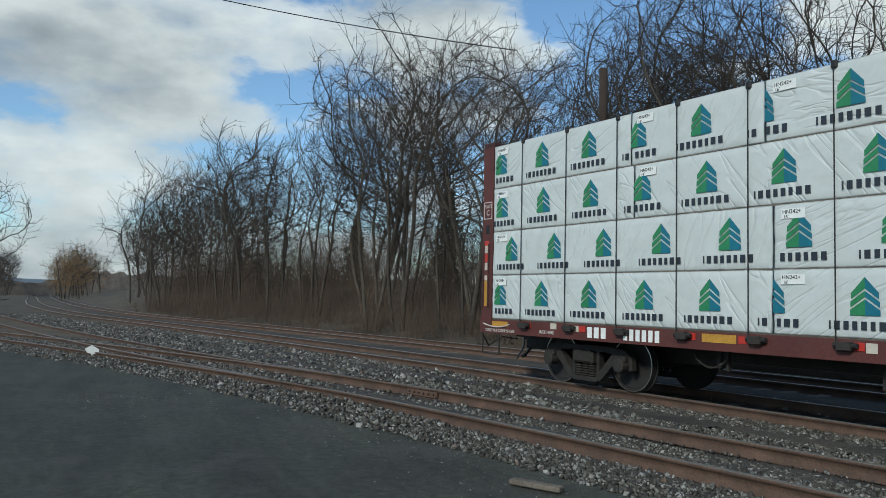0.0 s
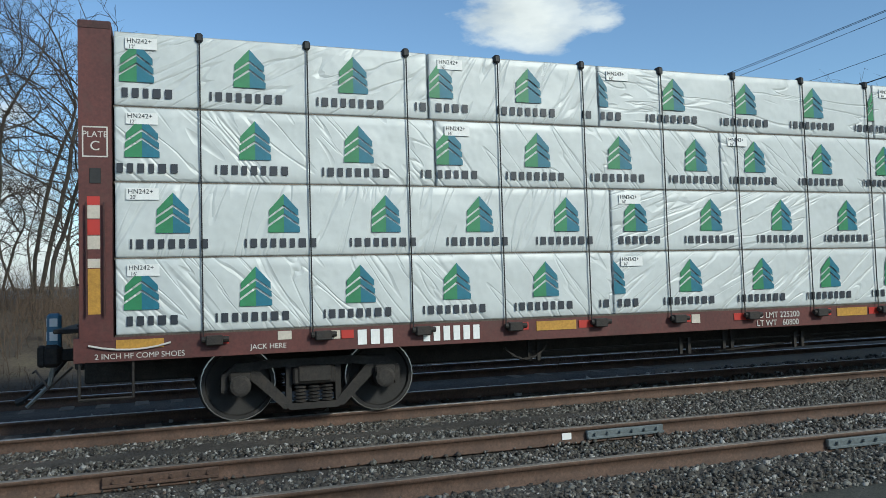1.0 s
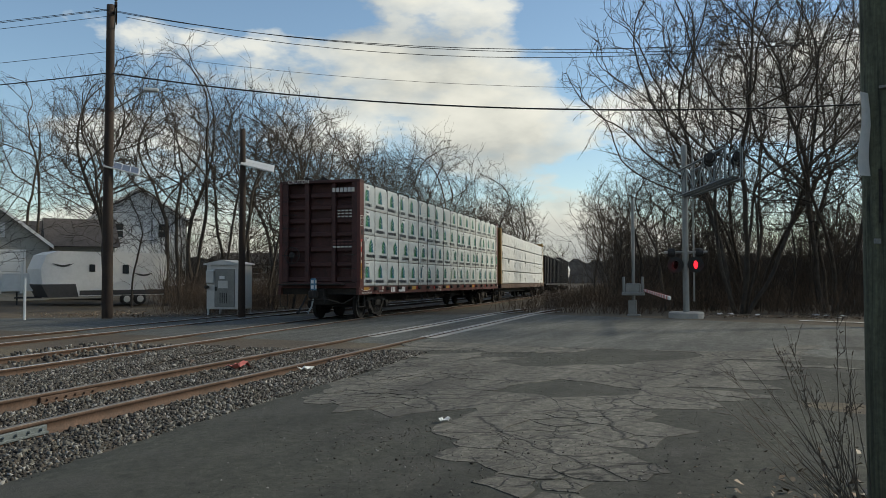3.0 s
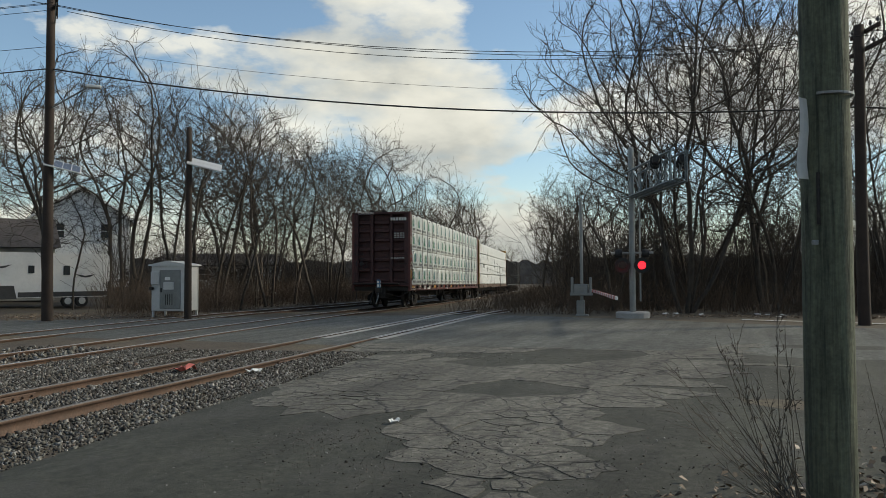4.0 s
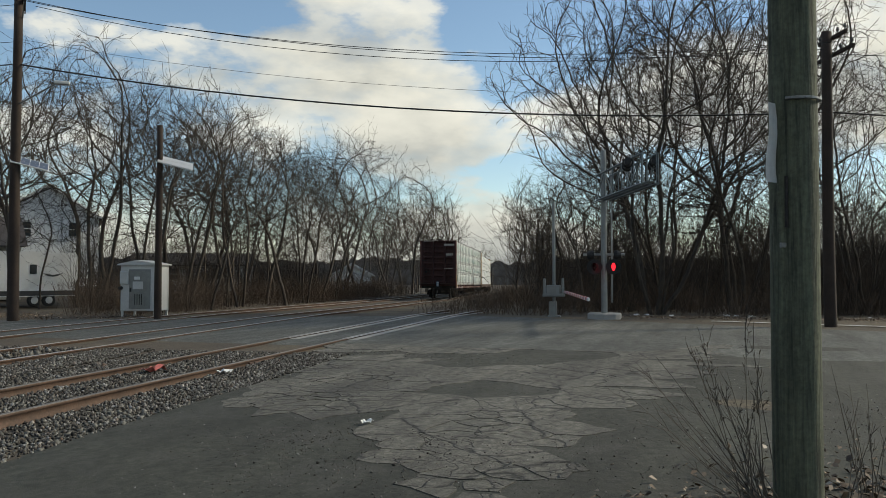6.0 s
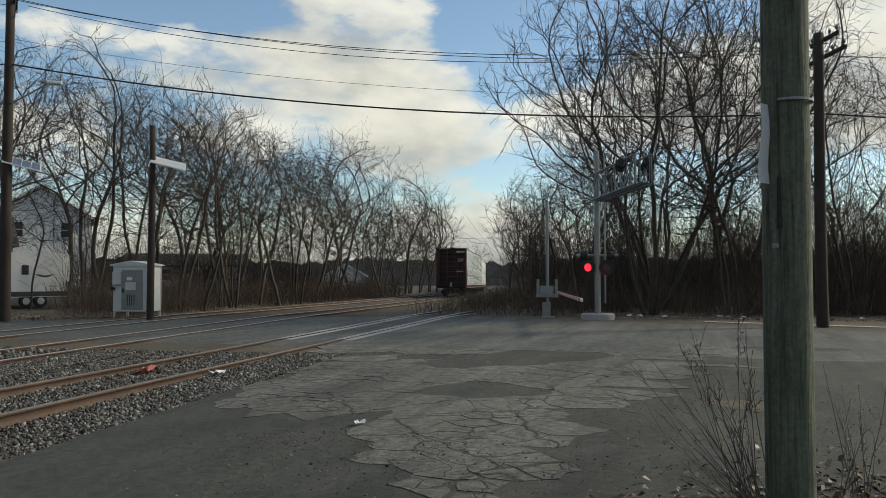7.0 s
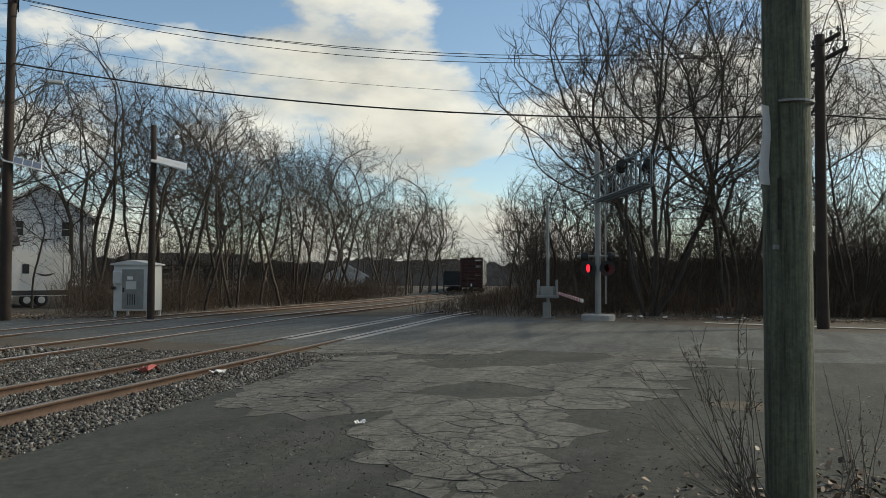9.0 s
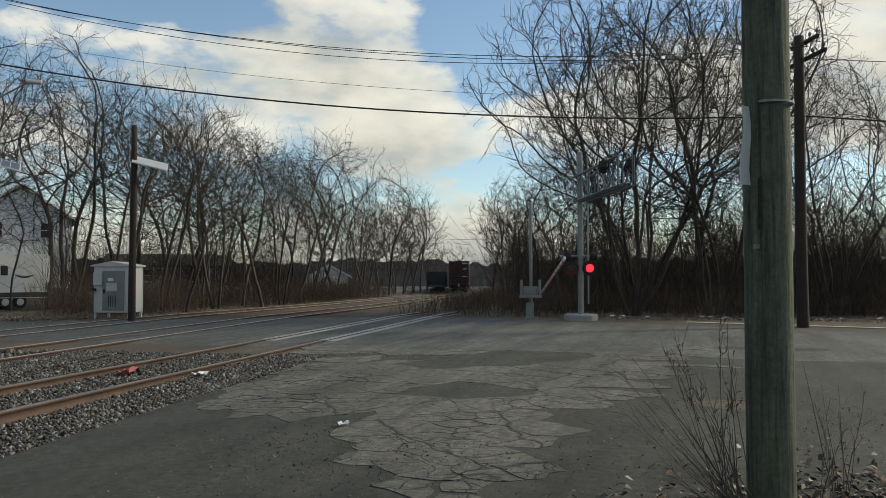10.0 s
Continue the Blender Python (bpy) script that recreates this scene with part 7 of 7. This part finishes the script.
# broad trees south of the line, behind the eastern signal
for i, (x, y, s) in enumerate(((36.0, -1.7, 1.0), (38.0, -5.4, 1.0), (42.5, -2.5, 0.95), (38.5, -10.8, 0.72))):
    plant(WIDE[i % 3], x, y, s, 70 * i, "broad bare trees")
for x, y, s in ((38, 1.4, 0.62), (42, 3.2, 0.6), (46, 4.6, 0.62), (52, 5.4, 0.62), (58, 6.0, 0.6), (40.5, 1.2, 0.72)):
    plant(rng.choice(TALL), x, y, s, rng.uniform(0, 360))
for k in range(26):
    x, y = rng.uniform(38, 60), rng.uniform(-20, 4.0)
    plant(rng.choice(SLIM), x, y, rng.uniform(0.5, 0.95), rng.uniform(0, 360))
for k in range(12):
    x = 48 + 90 * k / 11 + rng.uniform(-2, 2)
    plant(rng.choice(FAR), x, float(main_y(x)) - 6.5 - rng.uniform(0, 7), rng.uniform(0.5, 0.8), rng.uniform(0, 360))
for k in range(22):
    plant(rng.choice(FAR), rng.uniform(44, 74), rng.uniform(-34, 2), rng.uniform(0.55, 0.8), rng.uniform(0, 360))
for k in range(10):
    plant(rng.choice(FAR), 36 + rng.uniform(0, 9), -16 - 3 * k + rng.uniform(-2, 2), rng.uniform(0.6, 0.8), rng.uniform(0, 360))
# thin trees where the line bends away in the west, sunlight painted into their gold
GOLD = tree_kind("leafless tree by the far bend, coloured gold-brown as if sunlit", 51, 10.0, 1.0, 3.2, 130, 0.5, tip=0.028, leaf="golden", twigs=2)
for k in range(10):
    x = -150 - 90 * k / 9
    plant(GOLD, x, float(main_y(x)) + 5 + rng.uniform(-1, 4), rng.uniform(0.8, 1.2), rng.uniform(0, 360))
for k in range(6):
    plant(rng.choice(FAR), -70 - 9 * k, -2.2 - rng.uniform(0, 4.5), rng.uniform(0.4, 0.62), rng.uniform(0, 360))
for k in range(12):
    plant(rng.choice(FAR), rng.uniform(-260, -165), rng.uniform(-4.5, -1.2), rng.uniform(0.8, 1.05), rng.uniform(0, 360))
for k in range(8):
    plant(GOLD, rng.uniform(-275, -235), rng.uniform(14, 22), rng.uniform(0.9, 1.2), rng.uniform(0, 360))
for k in range(8):
    plant(rng.choice(FAR), rng.uniform(-230, -185), rng.uniform(11, 18), rng.uniform(0.75, 1.05), rng.uniform(0, 360))
# saplings on the bank before the side street
for x, y, s in ((-6.5, 23, 0.75), (-4.4, 26, 0.7), (-8.2, 22.6, 0.8), (-3.0, 29, 0.75), (-5.6, 31, 0.9), (-9.6, 25, 0.85), (-7.4, 28.5, 0.9), (-2.2, 25, 0.55)):
    plant(rng.choice(TALL + SLIM), x, y, s, rng.uniform(0, 360))
for k in range(8):
    plant(rng.choice(FAR), rng.uniform(-16, -1), rng.uniform(46, 62), rng.uniform(0.7, 0.95), rng.uniform(0, 360))
# yard trees by the houses
plant(SLIM[0], 24.5, 39.5, 0.5, 40)
for x, y, s in ((2, 78, 0.9), (8, 80, 1.0), (15, 76, 0.95), (20, 80, 0.9), (26, 74, 1.0), (-4, 72, 0.9), (-9, 66, 0.9), (11, 70, 0.8), (20, 58, 0.95), (22.4, 60, 1.0), (19, 62, 0.9), (24, 63, 1.0), (21.3, 66, 1.05)):
    plant(rng.choice(FAR), x, y, s, rng.uniform(0, 360))
plant(SLIM[1], -5.5, 24.0, 0.62, 80)
plant(SLIM[2], -4.6, 25.2, 0.5, 10)
plant(TALL[1], 22, 58, 0.9, 10)
plant(TALL[2], 33, 58, 0.9, 130)


def make_pine(seed, h):
    rg = np.random.default_rng(seed)
    v, f = [], []
    for k in range(2600):
        u = rg.uniform(0.12, 1.0)
        az = rg.uniform(0, 2 * np.pi)
        rad = (1.05 - u) * h * 0.30 * np.sqrt(rg.uniform(0.1, 1)) * (0.75 + 0.35 * np.sin(az * 3 + u * 17))
        c = np.array([rad * np.cos(az), rad * np.sin(az), h * u])
        d = rg.normal(0, 1, 3) + np.array([np.cos(az), np.sin(az), -0.2])
        d /= np.linalg.norm(d)
        s = np.cross(d, rg.normal(0, 1, 3))
        s /= np.linalg.norm(s) + 1e-6
        ln, wd = rg.uniform(0.25, 0.5), rg.uniform(0.05, 0.11)
        b = len(v)
        v += [c - s * wd, c + s * wd, c + d * ln + s * wd * 0.3, c + d * ln - s * wd * 0.3]
        f.append((b, b + 1, b + 2, b + 3))
    crown = raw_mesh("crown", v, f, M["needle"])
    tv, tf = tubes([(np.array([(0, 0, -0.2), (0.05, 0, h * 0.4), (0, 0.05, h * 0.95)]), 0.16, 0.03)], 7)
    return ("dark green pine with ragged clumps of needles", raw_mesh("trunk", tv, tf, M["bark"]), crown)


PINES = [make_pine(3, 9.0), make_pine(4, 8.0)]
for i, (x, y, s) in enumerate(((-27.0, 31.5, 0.9), (-31, 33, 1.1), (-24, 35, 0.9), (-12.5, 38, 0.8), (30, 52, 1.0), (22.5, 62, 0.9), (20.0, 65, 0.8), (-42, 30, 0.8), (-50, 27, 0.8), (-60, 24, 0.7))):
    plant(PINES[i % 2], x, y, s, 60 * i, "pines")


# ---- brush, weeds, litter ----
def thicket(name, label, spots, n_each, height, seed, mat, lean=0.35, r=0.006):
    rg = np.random.default_rng(seed)
    lines = []
    for (x, y, s) in spots:
        for k in range(n_each):
            p = np.array([x + rg.normal(0, 0.6) * s, y + rg.normal(0, 0.6) * s, 0])
            p[2] = gz(p[0], p[1]) - 0.05
            d = np.array([rg.normal(0, lean), rg.normal(0, lean), 1.0])
            pts, _ = bent(rg, p, d / np.linalg.norm(d), height * s * rg.uniform(0.5, 1.2), 3, 0.16, 0.0)
            lines.append((pts, r, r * 0.45))
            for q in range(2):
                i = rg.integers(1, 3)
                dd = (pts[i + 1] - pts[i]) if i < 3 else d
                dd = dd / (np.linalg.norm(dd) + 1e-6) + rg.normal(0, 0.5, 3)
                tp, _ = bent(rg, pts[i], dd / np.linalg.norm(dd), height * s * 0.35, 2, 0.2, 0.05)
                lines.append((tp, r * 0.7, r * 0.35))
    v, f = tubes(lines, 3)
    tagged(new(name, raw_mesh(name, v, f, mat)), label, "brush", kind="stuff")


rg = random.Random(9)
spots = []
for k in range(150):
    x = -15 - 60 * (k / 149) ** 1.3
    spots.append((x, float(far_y(x)) + 2.4 + rg.uniform(0, 4.2), rg.uniform(0.3, 1.2) * (0.32 if x > -27 else 1.0)))
thicket("brush", "tangled brown leafless brush along the woods", spots, 26, 2.0, 1, M["brush"], r=0.009)
spots = [(x, float(far_y(x)) + 2.7 + rg.uniform(0, 5), rg.uniform(0.7, 1.2)) for x in [29.5 + 60 * (k / 130) ** 1.2 for k in range(130)]]
spots = [(x, y, s) for x, y, s in spots if x > 1.34 * y]
thicket("brush", "rusty brown brush beyond the road and track", spots, 34, 2.0, 2, M["brush"], r=0.009)
spots = [(rg.uniform(33.5, 60), rg.uniform(-14, 6.2), rg.uniform(0.8, 1.5)) for k in range(130)]
thicket("brush", "dark leafless undergrowth beneath the broad trees", spots, 30, 1.5, 3, M["brush"], 0.5, r=0.010)
spots = [(x, float(main_y(x)) - rg.uniform(4.5, 7), rg.uniform(0.6, 1.1)) for x in [34 + 90 * k / 90 for k in range(90)]]
thicket("brush", "dry brown weeds beside the eastern track", spots, 24, 1.2, 4, M["brush"], r=0.009)
spots = [(x, 14.5 + rg.uniform(0.5, 6), rg.uniform(0.4, 0.8)) for x in [-15 + 27 * k / 90 for k in range(90)]]
thicket("brush", "low tangled brush on the bank", [(rg.uniform(-14, -1), rg.uniform(20, 30), rg.uniform(0.5, 1.1)) for k in range(70)], 26, 1.5, 15, M["brush"], r=0.008)
thicket("dry_grass", "dry pale grass on the bank beside the track", spots, 40, 0.6, 5, M["brush"], r=0.005)

spots = [(-30 - 60 * (k / 110) ** 1.2, 0, 0) for k in range(110)]
spots = [(x, float(far_y(x)) + 6.5 + rg.uniform(0, 7), rg.uniform(0.9, 1.3)) for x, _, _ in spots]
thicket("undergrowth", "grey-brown tangle of thin stems inside the woods", spots, 30, 4.6, 6, M["brush"], 0.25, 0.013)
spots = [(rg.uniform(37, 60), rg.uniform(-22, 4.5), rg.uniform(0.5, 1.3)) for k in range(170)]
thicket("undergrowth", "dark tangle of thin stems behind the signal", spots, 24, 5.6, 7, M["twig"], 0.38, 0.014)
spots = [(x, float(far_y(x)) + 9 + rg.uniform(0, 9), rg.uniform(0.8, 1.2)) for x in [30 + 60 * k / 90 for k in range(90)]]
spots = [(x, y, s) for x, y, s in spots if x > 1.36 * y]
thicket("undergrowth", "thin grey stems between the trunks", spots, 26, 5.2, 8, M["twig"], 0.32, 0.013)


def weed(x, y, h, n, seed, lean, plume, label):
    """arching dry stalks; each stalk a part with its side twigs"""
    rg = np.random.default_rng(seed)
    bush = thing("weed_bush", label, "bush", pose(x, y, gz(x, y) + 0.01))
    for k in range(n):
        lines = []
        d = np.array([rg.normal(-0.05, 0.22), lean * rg.uniform(0.15, 1.7) + rg.normal(0, 0.08), 1.0])
        pts, _ = bent(rg, (rg.normal(0, 0.07), rg.normal(0, 0.07), -0.03), d / np.linalg.norm(d), h * rg.uniform(0.5, 1.1), 8, 0.035, -0.012)
        lines.append((pts, 0.0045, 0.0014))
        for q in range(7 if plume else 4):
            i = rg.integers(5 if plume else 3, 8)
            dd = (pts[i + 1] - pts[i]) / np.linalg.norm(pts[i + 1] - pts[i]) + rg.normal(0, 0.35, 3)
            tp, _ = bent(rg, pts[i], dd / np.linalg.norm(dd), h * rg.uniform(0.06, 0.18), 3, 0.14, 0.03)
            lines.append((tp, 0.0022, 0.001))
            for w in range(5 if plume else 1):
                d3 = rg.normal(0, 0.6, 3) + dd
                t3, _ = bent(rg, tp[rg.integers(1, 4)], d3 / np.linalg.norm(d3), 0.035, 1, 0.1, 0)
                lines.append((t3, 0.003 if plume else 0.0018, 0.0015))
        v, f = tubes(lines, 3)
        part("stalk", raw_mesh("stalk", v, f, M["greytwig"]), None, bush)


thicket("leaf_litter", "dry stalks and leaf litter round the pole", [(5.4 + 0.35 * (k % 7), -0.9 - 0.28 * (k // 7), 0.5) for k in range(35)], 14, 0.13, 12, M["brush"], 1.2, 0.003)
weed(5.86, -1.02, 1.25, 17, 1, 0.62, False, "dry leafless weed stalks arching beside the pole")
weed(6.1, -0.98, 1.35, 7, 2, 0.34, True, "dry weed bush with feathery seed heads")
weed(5.75, -0.98, 0.7, 14, 5, 0.85, False, "low dry weed stalks at the foot of the pole")
weed(5.9, -1.55, 0.95, 6, 3, -0.12, False, "thin dry stalks behind the pole")
weed(6.4, -1.75, 0.95, 5, 4, 0.05, False, "thin dry stalks behind the pole")


def fallen_leaves(n, spots, seed, label):
    """curled dry leaves lying flat and aslant"""
    rg = np.random.default_rng(seed)
    c = np.array([spots[k] for k in rg.integers(0, len(spots), n)])
    x, y = c[:, 0] + rg.normal(0, 1, n) * c[:, 2], c[:, 1] + rg.normal(0, 1, n) * c[:, 2]
    z = ground_z(x, y) + 0.03 + rg.uniform(0, 0.02, n)
    a, t, ln = rg.uniform(0, 2 * np.pi, n), rg.normal(0, 0.45, n), rg.uniform(0.018, 0.045, n)
    u = np.stack([np.cos(a), np.sin(a), t], -1) * ln[:, None]
    w = np.stack([-np.sin(a), np.cos(a), rg.normal(0, 0.5, n)], -1) * (ln * 0.55)[:, None]
    p = np.stack([x, y, z], -1)
    lift = np.array([0, 0, 0.008])
    v = np.stack([p - u, p - w + lift, p + u, p + w + lift], 1).reshape(-1, 3)
    f = np.arange(4 * n).reshape(-1, 4)
    tagged(new("fallen_leaves", raw_mesh("fallen_leaves", v, f, LEAF)), label, "leaves", kind="stuff")


def leaf_material():
    m = bpy.data.materials.new("dead_leaves")
    m.use_nodes = True
    nt = m.node_tree
    r = node(nt, "ShaderNodeNewGeometry").outputs["Random Per Island"]
    nt.links.new(ramp(nt, r, [(0.0, (0.05, 0.035, 0.024)), (0.5, (0.13, 0.085, 0.05)), (0.85, (0.26, 0.19, 0.13)), (1.0, (0.42, 0.36, 0.29))]), nt.nodes["Principled BSDF"].inputs["Base Color"])
    nt.nodes["Principled BSDF"].inputs["Roughness"].default_value = 0.7
    return m


LEAF = leaf_material()
fallen_leaves(2600, [(5.7, -1.1, 0.35), (6.1, -1.7, 0.5), (5.4, -0.75, 0.3), (6.6, -2.2, 0.7), (5.2, -1.4, 0.4), (5.2, -0.2, 0.35)], 3, "dry brown leaves blown round the pole")
fallen_leaves(5000, [(31.6, -1 - 1.2 * k, 0.9) for k in range(9)] + [(27.0, 19.0 + 1.2 * k, 1.4) for k in range(5)], 4, "pale dead leaves along the verge")


def litter(name, label, x, y, s, mat, seed):
    rg = random.Random(seed)
    bm = bmesh.new()
    bmesh.ops.create_grid(bm, x_segments=4, y_segments=3, size=0.5)
    for v in bm.verts:
        v.co = Vector((v.co.x * s * rg.uniform(0.8, 1.2), v.co.y * s * 0.6, s * rg.uniform(0.03, 0.3)))
    bmesh.ops.solidify(bm, geom=bm.faces[:], thickness=0.004)
    single(name, bm, mat, label, "litter", pose(x, y, gz(x, y) + 0.03, 0, 0, rg.uniform(0, 360)))


litter("plastic_bag", "faded red plastic bag between the rails", 12.1, 7.55, 0.45, M["pink"], 1)
litter("paper_scrap", "white paper scrap beside the rail", 12.2, 6.3, 0.22, M["paper"], 2)
litter("paper_scrap", "white paper scrap on the asphalt", 8.4, 2.65, 0.14, M["paper"], 3)
litter("plastic_scrap", "white plastic scrap at the foot of the pole", 5.75, -1.0, 0.2, M["paper"], 4)
rg = random.Random(4)
for k in range(16):
    litter("paper_scrap", "small pale scrap on the verge", 30.8 + rg.uniform(0, 3), rg.uniform(-12, 1.5), rg.uniform(0.12, 0.3), M["paper"], 20 + k)
bm = bmesh.new()
box(bm, (0, 0, 0.03), (0.5, 0.09, 0.05), bevel=0.01)
single("wood_offcut", bm, M["tie"], "short weathered piece of wood on the gravel", "wood", pose(-5.75, 4.0, gz(-5.75, 4.0) + 0.02, 0, 0, 25))


# ---- far distance ----
def far_woods():
    vs, fs = [], []
    rg = np.random.default_rng(2)
    for a0, a1, r, h in ((-175, 175, 260, 9), (-180, 180, 420, 13)):
        n = int((a1 - a0) / 0.35)
        b = len(vs)
        for k in range(n + 1):
            a = radians(a0 + (a1 - a0) * k / n)
            hh = h * (0.75 + 0.3 * noise.noise((k * 0.05, r, 0)) + 0.22 * rg.uniform())
            gap = 0.6 if -91.0 < math.degrees(a) < -87 else 1.0
            vs += [(r * math.sin(a), r * math.cos(a), -3), (r * math.sin(a), r * math.cos(a), hh * gap - 1.3)]
        for k in range(n):
            fs.append((b + 2 * k, b + 2 * k + 2, b + 2 * k + 3, b + 2 * k + 1))
    tagged(new("far_woods", raw_mesh("far_woods", vs, fs, M["haze"])), "brown line of far leafless woods, paled by painted haze", "woods", kind="stuff")
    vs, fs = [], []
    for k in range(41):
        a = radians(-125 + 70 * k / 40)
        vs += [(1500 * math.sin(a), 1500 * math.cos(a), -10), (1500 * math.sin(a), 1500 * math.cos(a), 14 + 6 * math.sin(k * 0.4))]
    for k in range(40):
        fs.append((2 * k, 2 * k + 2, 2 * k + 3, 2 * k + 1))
    tagged(new("backdrop_hill", raw_mesh("backdrop_hill", vs, fs, M["hill"])), "faint hill on the horizon, painted blue for distance haze", "hill", kind="structure")


far_woods()


# ---- cracked asphalt plates of the apron ----
def clip(poly_pts, a, n):
    """keeps the part of a convex outline on the near side of a line through a with normal n"""
    out = []
    for k in range(len(poly_pts)):
        p, q = poly_pts[k], poly_pts[(k + 1) % len(poly_pts)]
        dp, dq = (p - a).dot(n), (q - a).dot(n)
        if dp <= 0:
            out.append(p)
        if dp * dq < 0:
            out.append(p.lerp(q, dp / (dp - dq)))
    return out


def make_apron():
    apron = thing("asphalt_apron", "cracked worn grey asphalt apron beside the crossing", "asphalt", kind="structure")
    ahead, right = Vector((0.976, 0.216)), Vector((0.216, -0.976))
    far = (4.4, 6.0, 7.8, 9.0, 9.5, 11.0, 13.0, 16.0, 19.0)
    left_at = (-0.1, -0.33, -0.6, -0.7, -2.3, -2.8, -2.4, -2.2, -2.5)
    right_at = (0.3, 0.8, 1.4, 1.95, 2.2, 3.1, 4.1, 5.6, 7.0)
    rg = random.Random(12)
    fine = ((10.6, -2.0, 1.0, 0.62), (8.0, 0.45, 0.42, 0.26), (9.5, 0.55, 0.5, 0.34), (6.2, 0.5, 0.4, 0.3), (12.6, -1.2, 0.9, 0.5))
    seeds = []
    for tries in range(6000):
        d, u = rg.uniform(4.4, 18.2), rg.uniform(-3.4, 7.4)
        gap = 0.95 + 0.05 * d
        if min(abs(u - np.interp(d, far, left_at)), abs(u - np.interp(d, far, right_at))) < 0.45:
            gap = 0.42
        for fd, fu, fr, _ in fine:
            if math.hypot((d - fd) / 1.5, u - fu) < fr:
                gap = 0.27
        if all((d - a) ** 2 + (u - b) ** 2 > gap * gap for a, b in seeds):
            seeds.append((d, u))
    for d, u in seeds:
        here = Vector((d, u))
        lo, hi = np.interp(d, far, left_at), np.interp(d, far, right_at)
        edge = 0.55 * noise.noise((d * 1.1, u * 1.3, 3.0))
        if not (lo + edge < u < hi + edge):
            continue
        # bare spots where the surface has broken away
        if noise.noise((d * 0.55 + 4, u * 0.8, 8.0)) > 0.34 and d > 8.5:
            continue
        cell = [here + Vector(c) for c in ((-1.6, -1.6), (1.6, -1.6), (1.6, 1.6), (-1.6, 1.6))]
        for a, b in sorted(seeds, key=lambda q: (q[0] - d) ** 2 + (q[1] - u) ** 2)[1:26]:
            o = Vector((a, b))
            cell = clip(cell, (here + o) / 2, o - here)
        ring = []
        for p, q in zip(cell, cell[1:] + cell[:1]):
            m = max(1, int((q - p).length / 0.13))
            ring += [p.lerp(q, k / m) for k in range(m)]
        top, low = [], []
        bm = bmesh.new()
        for p in ring:
            w = p + Vector((noise.noise((p.x * 2.3, p.y * 2.3, 1)), noise.noise((p.x * 2.3, p.y * 2.3, 5)))) * 0.16 + Vector((noise.noise((p.x * 9, p.y * 9, 2)), noise.noise((p.x * 9, p.y * 9, 6)))) * 0.035
            open_by = min(0.045, max(0.0, 0.010 + 0.045 * noise.noise((p.x * 0.9, p.y * 0.9, 11.0))))
            w = w + (here - w).normalized() * open_by
            g = ahead * w.x + right * w.y
            z = gz(g.x, g.y) + 0.012 + 0.02 * noise.noise((g.x * 0.35, g.y * 0.35, 1.0))
            top.append(bm.verts.new((g.x, g.y, z + 0.006 + 0.003 * noise.noise((d * 3, u * 3, 4)))))
            low.append(bm.verts.new((g.x, g.y, z - 0.02)))
        n = len(ring)
        bm.faces.new(top)
        for k in range(n):
            bm.faces.new((top[k], low[k], low[(k + 1) % n], top[(k + 1) % n]))
        bmesh.ops.recalc_face_normals(bm, faces=bm.faces[:])
        part("asphalt_plate", bm, M["lot"], apron)


make_apron()


# ---- what moves ----
LEFT_FROM = (0.0, 0.6, 1.2, 1.8, 2.4, 3.0, 3.6, 4.2, 4.78, 5.36, 5.95, 6.55, 7.15, 7.75, 8.36, 8.96, 9.56)


def motions():
    for car, x0, length in TRAIN:
        walk(car, [(k * 0.25, car_pose(x0 + SPEED * k * 0.25, length)) for k in range(41)])
    for w, a in ROLLING:
        step = 1 / 30
        walk(w, [(k * step, pose(a, 0, 0.457, 0, math.degrees(SPEED * k * step / 0.457) % 360, 0)) for k in range(301)])
    # alternating red lamps: each lit disc turns its bright face out, then in
    for lens, s in FLASH:
        rows, lit = [], (s < 0)
        ang = 0 if lit else 180
        rows.append((0.0, pose(0, -0.16, 0, 0, 0, ang)))
        for t in LEFT_FROM[1:]:
            rows.append((t - 0.033, pose(0, -0.16, 0, 0, 0, ang)))
            rows.append((t, pose(0, -0.16, 0, 0, 0, ang + 60)))
            rows.append((t + 0.034, pose(0, -0.16, 0, 0, 0, ang + 120)))
            rows.append((t + 0.067, pose(0, -0.16, 0, 0, 0, ang + 180)))
            ang += 180
        rows.append((10.0, pose(0, -0.16, 0, 0, 0, ang)))
        walk(lens, rows)
    base = (-0.28, -0.42, 0.98)
    lift = ((0.0, 0.0), (9.1, 0.0), (9.3, 0.9), (9.6, 3.0), (10.0, 6.2))
    walk(arm_e, [(t, pose(*base, 0, -a, ARM_E_TURN)) for t, a in lift])


motions()
